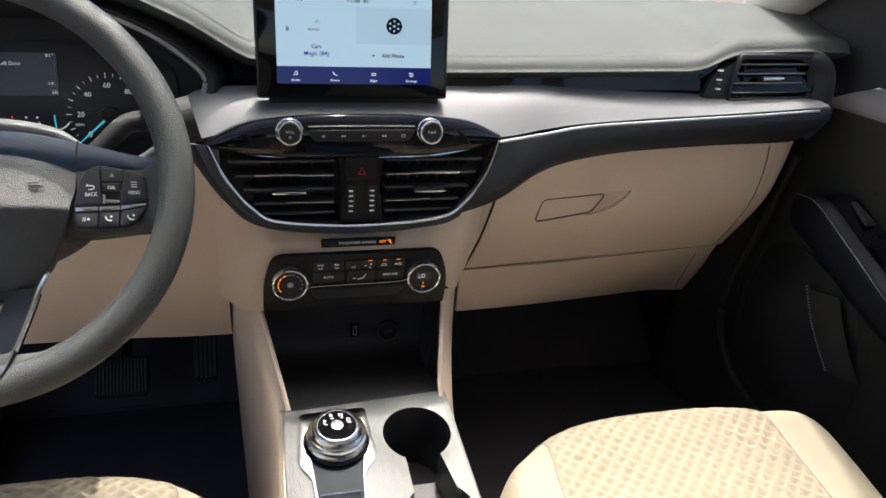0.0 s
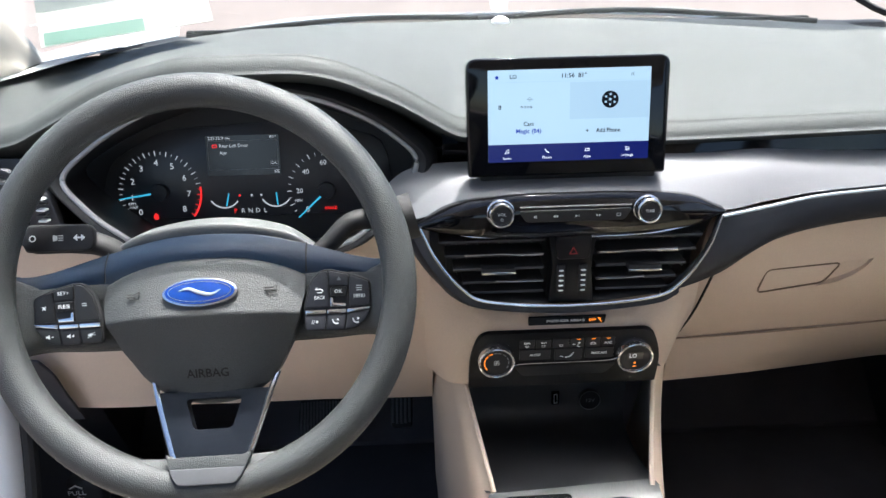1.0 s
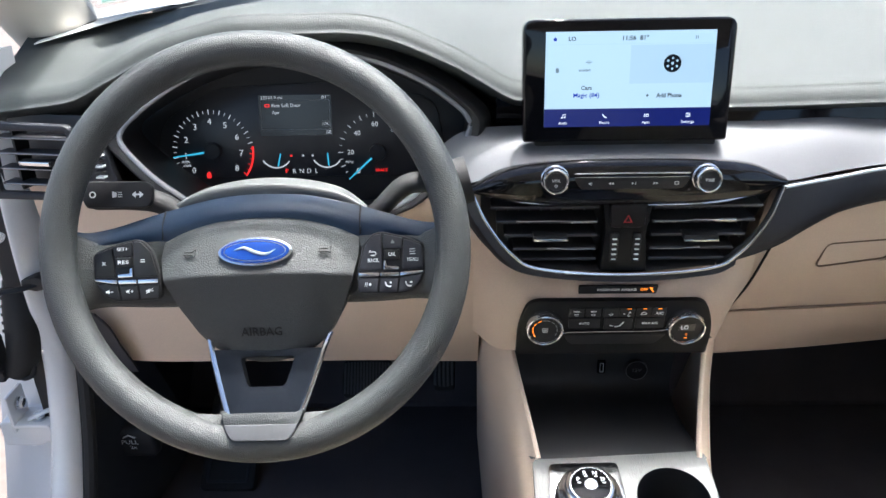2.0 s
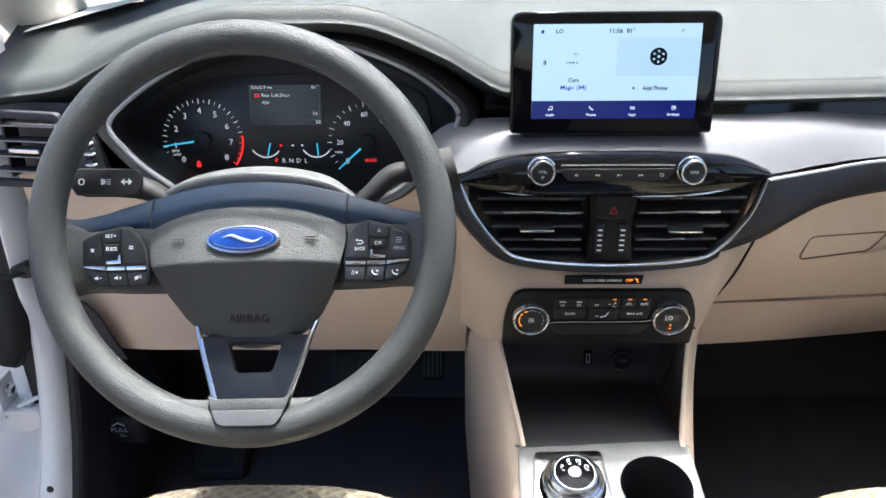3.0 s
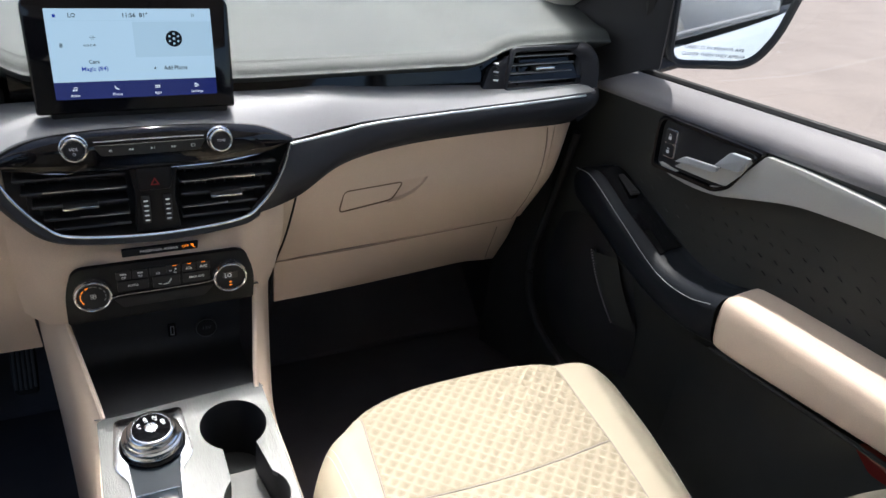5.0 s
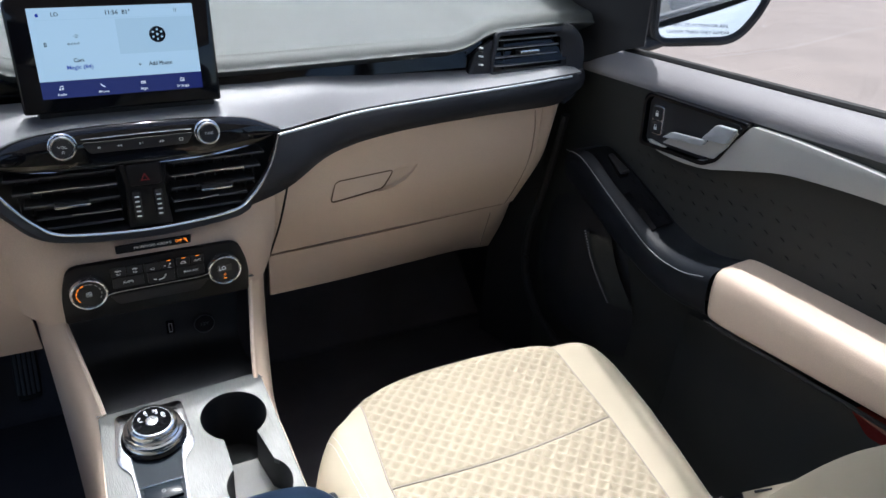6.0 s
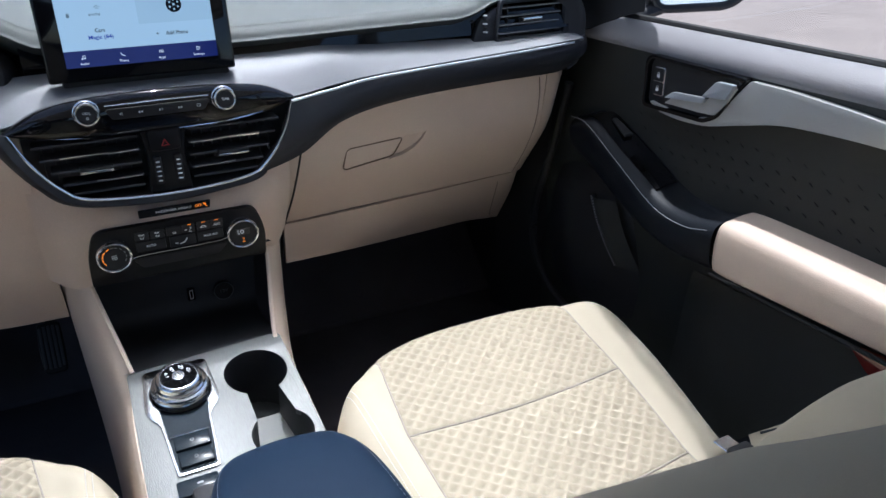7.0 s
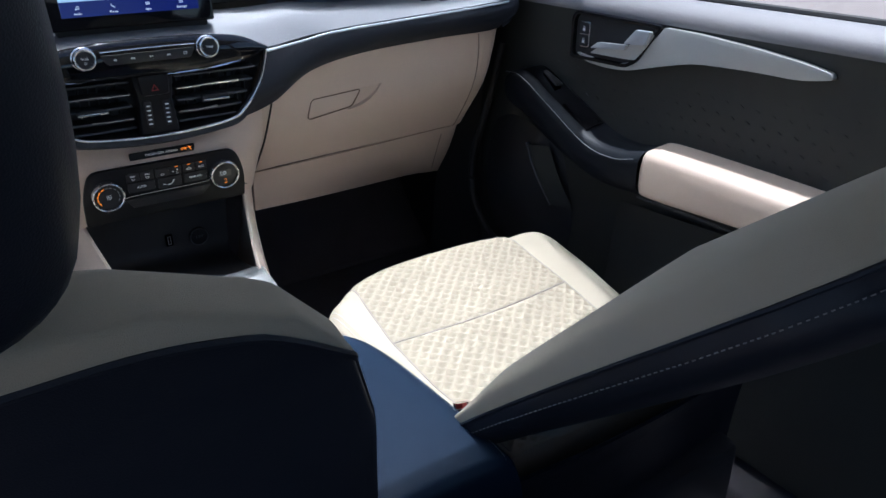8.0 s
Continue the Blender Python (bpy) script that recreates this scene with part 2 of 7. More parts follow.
PALE = surface("pale_satin_silver", (0.46, 0.50, 0.54), 0.32, metal=0.35, wear=0.03, rough_var=0.05)
INK = surface("printed_legend", (0.74, 0.76, 0.78), 0.6, wear=0.02)
INKDIM = surface("dim_legend", (0.20, 0.21, 0.22), 0.6, wear=0.02)
DARKLINE = surface("shadow_gap_rubber", (0.008, 0.008, 0.008), 0.8, wear=0.1)
STITCH = surface("grey_thread", (0.40, 0.39, 0.37), 0.8, wear=0.05)
ASPHALT = surface("sunlit_pavement", (0.36, 0.29, 0.245), 0.9, grain=0.8, grain_scale=30, wear=0.22, wear_scale=1.4, speck=0.6)
GLASS = glass("window_glass", (0.97, 0.985, 0.98))
LCD = glowing("screen_light_blue", (0.50, 0.72, 0.91), 0.54)
LCD2 = glowing("screen_pale_blue", (0.46, 0.67, 0.85), 0.52)
LCDBAR = glowing("screen_navy", (0.006, 0.014, 0.16), 0.42)
LCDINK = surface("screen_dark_ink", (0.004, 0.006, 0.012), 0.6, spec=0.1)
LCDBLUE = glowing("screen_blue_text", (0.01, 0.05, 0.55), 0.35)
LCDWHITE = glowing("screen_white_text", (0.85, 0.92, 1.0), 0.7)
AMBER = glowing("amber_lamp", (1.0, 0.26, 0.02), 0.9)
RED = glowing("red_lamp", (1.0, 0.03, 0.03), 0.6)
CYAN = glowing("cyan_needle", (0.06, 0.50, 0.75), 0.5)
DIALINK = glowing("dial_white", (0.75, 0.8, 0.85), 0.36)
MIRROR = surface("mirror_silver", (0.9, 0.92, 0.92), 0.01, metal=1.0, wear=0.0, rough_var=0.0)
BLUEOVAL = surface("blue_enamel", (0.006, 0.035, 0.20), 0.15, coat=0.5, wear=0.05)
REDREF = surface("red_reflector", (0.16, 0.02, 0.018), 0.15, coat=0.7, wear=0.15)


def quilted(name, light, dark, wx, wy):
    """Woven cloth with a lattice of pale ribs; the hollows' shade is painted in as darker lens-shaped patches, one
    every wx by wy metres.
    """
    m = surface(name, light, 0.95, grain=0.3, grain_scale=1500, wear=0.05, spec=0.1)
    nt = m.node_tree
    nodes, link = nt.nodes, nt.links.new
    b = nodes["Principled BSDF"]
    base = b.inputs["Base Color"].links[0].from_socket
    co = nodes.new("ShaderNodeTexCoord")
    sep = nodes.new("ShaderNodeSeparateXYZ")
    link(co.outputs["Object"], sep.inputs[0])

    def calc(op, a, c):
        n = nodes.new("ShaderNodeMath")
        n.operation = op
        for k, v in enumerate((a, c)):
            if v is None:
                continue
            if isinstance(v, (int, float)):
                n.inputs[k].default_value = v
            else:
                link(v, n.inputs[k])
        return n.outputs[0]

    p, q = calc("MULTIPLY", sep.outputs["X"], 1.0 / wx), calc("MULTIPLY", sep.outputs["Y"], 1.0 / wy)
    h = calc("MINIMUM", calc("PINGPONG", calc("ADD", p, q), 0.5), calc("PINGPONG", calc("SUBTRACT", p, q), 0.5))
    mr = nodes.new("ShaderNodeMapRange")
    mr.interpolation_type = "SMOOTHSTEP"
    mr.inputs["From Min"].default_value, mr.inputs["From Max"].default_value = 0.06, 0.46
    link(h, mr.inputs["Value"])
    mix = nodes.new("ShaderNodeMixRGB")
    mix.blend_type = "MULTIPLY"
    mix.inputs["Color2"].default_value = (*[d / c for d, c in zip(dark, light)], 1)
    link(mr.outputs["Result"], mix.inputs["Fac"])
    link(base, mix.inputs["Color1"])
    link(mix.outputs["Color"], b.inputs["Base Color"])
    return m


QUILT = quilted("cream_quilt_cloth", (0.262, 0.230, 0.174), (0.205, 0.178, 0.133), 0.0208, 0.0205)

# ---- cabin shell and outdoors ----
def setting(name, bm, material, label, category, sharp=35):
    return tagged(part(name, bm, material, None, "", sharp), label, category, kind="structure")


setting("ground", box(-150, 150, -150, 250, -0.50, -0.42, 0), ASPHALT, "pale sunlit concrete pavement round the car", "ground")
setting("floor", loft([[(-0.78, -2.3, 0), (0.78, -2.3, 0)], [(-0.78, 0.3, 0), (0.78, 0.3, 0)], [(-0.78, 0.52, 0.02), (0.78, 0.52, 0.02)],
                       [(-0.78, 0.78, 0.36), (0.78, 0.78, 0.36)], [(-0.78, 0.80, 0.70), (0.78, 0.80, 0.70)]], 20, 30), CARPET, "black carpeted cabin floor and toe board", "carpet")

# unseen roof, header and rails, added to keep the sun off the rear of the cabin
ceiling = setting("ceiling", box(-0.60, 0.60, -2.35, -0.37, 1.225, 1.255, 0.01), HEAD, "light grey cloth headliner", "ceiling")


def pillar(name, side, label):
    s = side
    pts = [(s * 0.752, 0.42, 0.72), (s * 0.732, 0.25, 0.855), (s * 0.685, -0.03, 1.05), (s * 0.625, -0.27, 1.18), (s * 0.52, -0.40, 1.225), (s * 0.42, -0.415, 1.235)]
    inner = tube(pts, lambda f: (0.050 if s > 0 else 0.060) - (0.014 if s > 0 else 0.022) * f, 12, steps=24)
    return setting(name, inner, HEAD, label, "pillar")


pillar("pillar_left", -1, "light beige windscreen pillar trim")
pillar("pillar_right", 1, "light beige windscreen pillar trim")
for s, nm in ((-1, "rail_left"), (1, "rail_right")):
    setting(nm, loft([[(s * 0.59, -0.38, 1.24), (s * 0.59, -2.35, 1.24)], [(s * 0.64, -0.33, 1.215), (s * 0.66, -2.35, 1.215)], [(s * 0.655, -0.24, 1.17), (s * 0.69, -2.35, 1.17)]], 12, 8),
            HEAD, "light cloth roof rail over the door", "roof rail")
# unseen rear shell, left open above so daylight reaches the seat backs
setting("wall_rear", box(-0.80, 0.80, -2.40, -2.34, -0.05, 0.74, 0.01), CHAR, "dark tailgate trim below the rear window", "wall")
setting("wall_side_rear_right", box(0.76, 0.80, -2.36, -1.05, -0.05, 0.72, 0.01), CHAR, "dark rear door trim below its window", "wall")
setting("wall_side_rear_left", box(-0.80, -0.76, -2.36, -1.85, -0.05, 0.72, 0.01), CHAR, "dark rear side trim", "wall")
for s in (-1, 1):
    setting("pillar_rear_left" if s < 0 else "pillar_rear_right", loft([[(s * 0.78, -1.92, 0.70), (s * 0.79, -2.12, 0.70), (s * 0.74, -2.36, 0.70)], [(s * 0.68, -1.96, 1.20), (s * 0.68, -2.14, 1.20), (s * 0.64, -2.34, 1.22)]], 12, 10), HEAD, "light rear roof pillar", "pillar")
setting("wall_footwell_right", box(0.768, 0.80, 0.10, 0.84, -0.05, 0.72, 0.01), BLACK, "black footwell side", "wall")
setting("wall_footwell_left", box(-0.80, -0.752, 0.13, 0.84, -0.05, 0.74, 0.01), BLACK, "black footwell side", "wall")
# hidden plate, added to keep sunlight from leaking behind the dashboard
setting("bulkhead_shelf", box(-0.80, 0.80, 0.17, 0.86, 0.700, 0.714, 0.002), BLACK, "hidden black plate added to stop sun leaking behind the dashboard", "bulkhead")
setting("wall_front", box(-0.80, 0.80, 0.80, 0.84, -0.05, 0.78, 0.01), BLACK, "black bulkhead behind the dashboard", "bulkhead")

# windscreen
shield = loft([[(-0.70, 0.34, 0.80), (0, 0.66, 0.80), (0.70, 0.34, 0.80)], [(-0.67, 0.05, 1.02), (0, 0.22, 1.04), (0.67, 0.05, 1.02)],
               [(-0.61, -0.37, 1.215), (0, -0.35, 1.232), (0.61, -0.37, 1.215)]], 20, 12)
windscreen = setting("windscreen", shell(shield, 0.004), GLASS, "clear windscreen glass", "windscreen")
windscreen.visible_shadow = False

# the white bonnet in front of the windscreen
bonnet = thing("bonnet", (0, 1.2, 0.7), "white painted bonnet with raised creases, outside the windscreen", "bonnet")
part("panel", shell(loft([[(-0.74, 0.62, 0.74), (-0.45, 0.74, 0.80), (0, 0.80, 0.815), (0.45, 0.74, 0.80), (0.74, 0.62, 0.74)],
                          [(-0.80, 1.0, 0.70), (-0.48, 1.05, 0.785), (0, 1.05, 0.79), (0.48, 1.05, 0.785), (0.80, 1.0, 0.70)],
                          [(-0.80, 1.6, 0.58), (-0.45, 1.75, 0.66), (0, 1.8, 0.67), (0.45, 1.75, 0.66), (0.80, 1.6, 0.58)],
                          [(-0.70, 1.85, 0.36), (-0.4, 2.0, 0.40), (0, 2.02, 0.40), (0.4, 2.0, 0.40), (0.70, 1.85, 0.36)]], 30, 24), 0.004), WHITE, bonnet)
part("cowl", box(-0.66, 0.66, 0.64, 0.76, 0.765, 0.79, 0.006), RUBBER, bonnet, "black plastic cowl")
for k, (a, b) in enumerate((((-0.58, 0.66, 0.80), (0.02, 0.74, 0.812)), ((-0.05, 0.70, 0.815), (0.56, 0.63, 0.803)))):
    w = thing("wiper", a, "black windscreen wiper lying at the foot of the glass", "wiper")
    part("arm", tube([a, ((a[0] + b[0]) / 2, a[1] + 0.06, 0.818), b], 0.005, 8, steps=12), RUBBER, w)
    part("blade", box(min(a[0], b[0]), max(a[0], b[0]), 0.66, 0.670, 0.802, 0.810, 0.003), RUBBER, w)

# far surroundings
lot = thing("low_fence", (-3.5, 26, -0.42), "low grey roadside fence far across the lot", "fence")
for i in range(24):
    part("post", box(-16 + i * 1.3, -15.92 + i * 1.3, 26, 26.08, -0.42, 0.7, 0), CHAR, lot)
part("rail", box(-16.2, 15, 26.02, 26.06, 0.5, 0.6, 0), CHAR, lot)
part("rail", box(-16.2, 15, 26.02, 26.06, 0.0, 0.1, 0), CHAR, lot)

# ---- dashboard ----
LIP_X = [-0.74, -0.62, -0.51, -0.42, -0.30, -0.26, -0.19, -0.125, 0.0, 0.14, 0.475, 0.535, 0.66, 0.74]
LIP_Z = [0.738, 0.753, 0.806, 0.828, 0.828, 0.823, 0.791, 0.750, 0.735, 0.734, 0.741, 0.764, 0.768, 0.766]
LIP_Y = [0.09, 0.08, 0.07, 0.06, 0.06, 0.06, 0.07, 0.08, 0.095, 0.093, 0.093, 0.104, 0.112, 0.12]


def lip(x):
    return float(np.interp(x, LIP_X, LIP_Y)), float(np.interp(x, LIP_X, LIP_Z))


def pad_row(k):
    row = []
    for i in range(49):
        x = -0.735 + 1.47 * i / 48
        y, z = lip(x)
        w = max(0.0, (z - 0.735) / 0.095)
        far = 0.63 - 0.34 * (abs(x) / 0.74) ** 3
        near = y + 0.045
        row.append([(x, y + 0.07, z - 0.03), (x, y + 0.004, z - 0.004), (x, y + 0.002, z + 0.004), (x, y + 0.014, z + 0.016), (x, near, z + 0.024 - 0.006 * w),
                    (x, near + (far - near) * 0.4, 0.787 + 0.052 * w), (x, near + (far - near) * 0.75, 0.806 + 0.026 * w), (x, far, 0.818 - 0.03 * (abs(x) / 0.74) ** 3),
                    (x, far + 0.02, 0.76)][k])
    return row


dash = thing("dashboard", (0, 0.3, 0.5), "two-tone dashboard, grey soft pad over beige lower panels", "dashboard")
part("top_pad", loft([pad_row(k) for k in range(9)], 121, 44), PAD, dash, "grey grained soft top pad")


def lower_sheet(name, cols, zs, material, nu=30, nv=20, label="", drop=None, thick=0.004):
    """A moulded sheet: for each column x, a y for every height."""
    rows = [[(c[0], c[1][k], z + (drop[q] * k / (len(zs) - 1) if drop else 0)) for q, c in enumerate(cols)] for k, z in enumerate(zs)]
    return part(name, shell(loft(rows, nu, nv), thick), material, dash, label)


# silver band over the whole width
TRIM = [(-0.215, 0.055, 0.662, 0.075, 0.690), (-0.175, 0.036, 0.668, 0.090, 0.712), (-0.10, 0.035, 0.686, 0.095, 0.716), (0.0, 0.032, 0.686, 0.098, 0.717), (0.10, 0.035, 0.686, 0.098, 0.717),
        (0.168, 0.036, 0.667, 0.098, 0.717), (0.235, 0.05, 0.672, 0.10, 0.719), (0.30, 0.058, 0.678, 0.106, 0.714), (0.43, 0.066, 0.684, 0.11, 0.709), (0.56, 0.070, 0.690, 0.112, 0.705), (0.685, 0.074, 0.697, 0.112, 0.702)]
part("silver_trim", shell(loft([[(x, b, c) for x, a, z, b, c in TRIM], [(x, a + (b - a) * 0.45, z + (c - z) * 0.62) for x, a, z, b, c in TRIM],
                                [(x, a, z) for x, a, z, b, c in TRIM]], 90, 10), 0.004), TRIMSILVER, dash, "smooth silver painted trim band")
part("upper_recess", loft([[(x, lip(x)[0] + 0.02, lip(x)[1] + 0.002) for x in (-0.14, 0.0, 0.2, 0.4, 0.6, 0.69)], [(x, 0.106, 0.712) for x in (-0.14, 0.0, 0.2, 0.4, 0.6, 0.69)]], 30, 4), GLOSS, dash, "black gap strip under the pad")
# dark wing that sweeps from the middle to the door
WU = [(0.170, 0.032, 0.663), (0.235, 0.046, 0.669), (0.30, 0.056, 0.676), (0.43, 0.064, 0.682), (0.56, 0.068, 0.688), (0.66, 0.070, 0.694), (0.70, 0.09, 0.70)]
WA = [(0.154, 0.022, 0.625), (0.215, 0.034, 0.645), (0.29, 0.048, 0.660), (0.43, 0.058, 0.668), (0.56, 0.062, 0.674), (0.66, 0.066, 0.680), (0.705, 0.09, 0.684)]
WB = [(0.126, 0.016, 0.590), (0.195, 0.030, 0.610), (0.275, 0.050, 0.636), (0.40, 0.064, 0.648), (0.54, 0.070, 0.655), (0.655, 0.076, 0.660), (0.703, 0.095, 0.666)]
WL = [(0.112, 0.030, 0.5655), (0.186, 0.055, 0.578), (0.258, 0.068, 0.615), (0.36, 0.080, 0.631), (0.51, 0.088, 0.638), (0.645, 0.096, 0.640), (0.69, 0.11, 0.648)]
part("wing", shell(loft([WU, WA, WB, WL], 70, 16), 0.005), CHAR, dash, "dark grey moulded wing")
part("wing_edge", tube([(x, y - 0.004, z - 0.001) for x, y, z in WU[:6]], 0.0019, 8, steps=60), PALE, dash, "thin bright edge line")
SI = [(-0.170, 0.026, 0.662), (-0.152, 0.020, 0.625), (-0.126, 0.016, 0.592), (-0.094, 0.014, 0.574), (0.0, 0.012, 0.567), (0.094, 0.014, 0.573), (0.126, 0.016, 0.590)]
SO = [(-0.195, 0.045, 0.668), (-0.182, 0.042, 0.640), (-0.150, 0.036, 0.594), (-0.110, 0.030, 0.566), (0.0, 0.028, 0.556), (0.095, 0.028, 0.563), (0.118, 0.031, 0.5665)]
part("shield", shell(loft([SI, [((a[0] + b[0]) / 2, min(a[1], b[1]) - 0.001, (a[2] + b[2]) / 2) for a, b in zip(SI, SO)], SO], 60, 8), 0.005), CHAR, dash, "dark grey surround below the middle vents")

# beige lower panels, driver's side, middle and passenger's side
KX = (-0.70, -0.60, -0.50, -0.42, -0.30, -0.225, -0.160)
KP = [((0.09, 0.06, 0.06, 0.06, 0.06, 0.058, 0.045), (0.66, 0.655, 0.628, 0.612, 0.612, 0.640, 0.66)), ((0.10, 0.085, 0.085, 0.085, 0.085, 0.08, 0.055), (0.56,) * 7),
      ((0.11, 0.10, 0.10, 0.10, 0.10, 0.105, 0.085), (0.46,) * 7), ((0.13, 0.12, 0.12, 0.125, 0.145, 0.160, 0.165), (0.378, 0.378, 0.378, 0.374, 0.361, 0.349, 0.345))]
part("knee_panel", shell(loft([list(zip(KX, ys, zs)) for ys, zs in KP], 40, 16), 0.004), BEIGE, dash, "beige knee panel")
MX = (-0.168, -0.135, -0.08, 0.0, 0.08, 0.135, 0.168)
MP = [((0.060, 0.044, 0.040, 0.040, 0.040, 0.044, 0.060), (0.606, 0.572, 0.559, 0.555, 0.559, 0.570, 0.596)), ((0.050, 0.036, 0.027, 0.026, 0.027, 0.042, 0.070), (0.54, 0.53, 0.53, 0.53, 0.53, 0.53, 0.53)),
      ((0.070, 0.042, 0.030, 0.029, 0.030, 0.055, 0.100), (0.48, 0.48, 0.489, 0.490, 0.489, 0.48, 0.48)), ((0.100, 0.055, 0.038, 0.037, 0.038, 0.070, 0.130), (0.438, 0.438, 0.451, 0.453, 0.451, 0.438, 0.438))]
part("middle_panel", shell(loft([list(zip(MX, ys, zs)) for ys, zs in MP], 50, 16), 0.004), BEIGE, dash, "beige middle panel round the climate controls")
GB = lambda x: (0.071 + 0.03 * (x - 0.17) / 0.5, 0.088 + 0.02 * (x - 0.17) / 0.5, 0.101 + 0.025 * (x - 0.17) / 0.5, 0.146 + 0.045 * (x - 0.17) / 0.5)
lid = lower_sheet("glovebox_door", [(x, GB(x)) for x in (0.176, 0.30, 0.45, 0.58, 0.632)], (0.648, 0.59, 0.53, 0.438), BEIGE, 40, 16, "beige glovebox lid", None, -0.026)
part("end_panel", shell(loft([[(0.637, 0.104, 0.648), (0.665, 0.108, 0.648), (0.697, 0.14, 0.648)], [(0.637, 0.112, 0.59), (0.663, 0.118, 0.59), (0.690, 0.15, 0.59)], [(0.637, 0.13, 0.53), (0.660, 0.138, 0.53), (0.682, 0.17, 0.53)], [(0.637, 0.196, 0.434), (0.654, 0.204, 0.434), (0.668, 0.23, 0.434)]], 12, 16), 0.004), BEIGE, dash, "beige dashboard end panel")
lower_sheet("under_panel", [(0.172, (0.150, 0.152, 0.156), 0), (0.30, (0.158, 0.172, 0.195), 1), (0.45, (0.175, 0.205, 0.245), 2), (0.58, (0.188, 0.23, 0.29), 3), (0.635, (0.196, 0.24, 0.300), 4), (0.668, (0.230, 0.262, 0.31), 5)], (0.434, 0.40, 0.362), BEIGE, 40, 12, "beige panel under the glovebox", (0, -0.018, -0.038, -0.056, -0.064, -0.070))

part("wing_end", loft([[(0.640, 0.124, 0.758), (0.660, 0.114, 0.750), (0.673, 0.108, 0.735), (0.675, 0.105, 0.700), (0.672, 0.100, 0.676), (0.652, 0.094, 0.664)],
                      [(0.662, 0.118, 0.766), (0.676, 0.098, 0.757), (0.690, 0.094, 0.733), (0.692, 0.093, 0.690), (0.682, 0.090, 0.664), (0.660, 0.084, 0.652)],
                       [(0.664, 0.122, 0.772), (0.684, 0.104, 0.764), (0.701, 0.100, 0.737), (0.703, 0.099, 0.687), (0.690, 0.096, 0.655), (0.664, 0.090, 0.643)],
                       [(0.668, 0.17, 0.772), (0.690, 0.16, 0.764), (0.708, 0.16, 0.737), (0.710, 0.16, 0.687), (0.697, 0.16, 0.655), (0.670, 0.15, 0.643)]], 40, 14), CHAR, dash, "dark rounded end round the vent")

part("knee_cover", shell(loft([[(-0.715, 0.088, 0.482), (-0.685, 0.084, 0.482), (-0.655, 0.083, 0.478)], [(-0.715, 0.092, 0.455), (-0.68, 0.089, 0.455), (-0.643, 0.089, 0.453)], [(-0.715, 0.098, 0.42), (-0.68, 0.096, 0.42), (-0.637, 0.096, 0.42)], [(-0.715, 0.118, 0.37), (-0.68, 0.113, 0.37), (-0.630, 0.113, 0.370)]], 16, 16), 0.004), CHAR, dash, "dark grey end cover beside the knee panel")

# ---- steering wheel ----
WC = face(-0.361, -0.160, 0.684, 24)      # the column's end
WM = WC @ pose(0, 0, 0, 0, 0, 1.2)         # the wheel, turned a little to the left
PX = 0.000495


def w_out(pts):
    """Outline in the wheel's plane from coordinates in half-millimetres about its hub."""
    return [(x * PX, y * PX) for x, y in pts]


wheel = thing("steering_wheel", (-0.361, -0.16, 0.684), "dark grey grained steering wheel with three spokes and button pods", "steering wheel")
ring = []
for i in range(96):
    a = 2 * math.pi * i / 96
    ring.append(WM @ Vector((0.1725 * math.cos(a), 0.1725 * math.sin(a) * (1 if math.sin(a) > 0 else 0.985), 0)))
part("rim", tube(ring, lambda f: 0.0150 + 0.0015 * max(0, math.cos(2 * math.pi * (f - 0.75))), 20, closed=True, up=(0, -0.91, 0.41)), LEATHER, wheel, "grained urethane rim")


def wheel_loft(rows, nu, nv):
    return loft([[WM @ Vector((x * PX, y * PX, z * PX)) for x, y, z in row] for row in rows], nu, nv)


def mirrored(half):
    """A row that runs across the wheel, from its left half and middle."""
    return half + [(-x, y, z) for x, y, z in half[-2::-1]]


def hub_pt(u, v):
    """u across -1..1, v from the top 0 to the bottom 1; half-millimetre units. The hub sits behind the plane of the rim."""
    y = 56 - 266 * v
    half = np.interp(v, [0, 0.05, 0.2, 0.4, 0.6, 0.78, 0.88, 0.94, 0.98, 1.0], [170, 177, 178, 168, 148, 121, 98, 74, 46, 26])
    arch = -34 * (abs(u) ** 2.4) * (1 - v) ** 3
    z = np.interp(v, [0, 0.015, 0.04, 0.10, 0.375, 0.40, 0.70, 0.93, 0.98, 1.0], [-50, -38, -31, -24, 6, 3, -24, -42, -50, -62]) - 18 * abs(u) ** 4
    return WM @ Vector((u * half * PX, (y + arch) * PX, z * PX))


bm = bmesh.new()
grid = [[bm.verts.new(hub_pt(math.sin(math.pi / 2 * (-1 + 2 * i / 44)), j / 60)) for i in range(45)] for j in range(61)]
for j in range(60):
    for i in range(44):
        bm.faces.new((grid[j][i], grid[j + 1][i], grid[j + 1][i + 1], grid[j][i + 1]))
ext = bmesh.ops.extrude_edge_only(bm, edges=[e for e in bm.edges if e.is_boundary])
bmesh.ops.translate(bm, verts=[v for v in ext["geom"] if isinstance(v, bmesh.types.BMVert)], vec=WM.to_3x3() @ Vector((0, 0, -0.022)))
hub = part("airbag_cover", clean(bm), LEATHER, wheel, "grained airbag cover", 60)

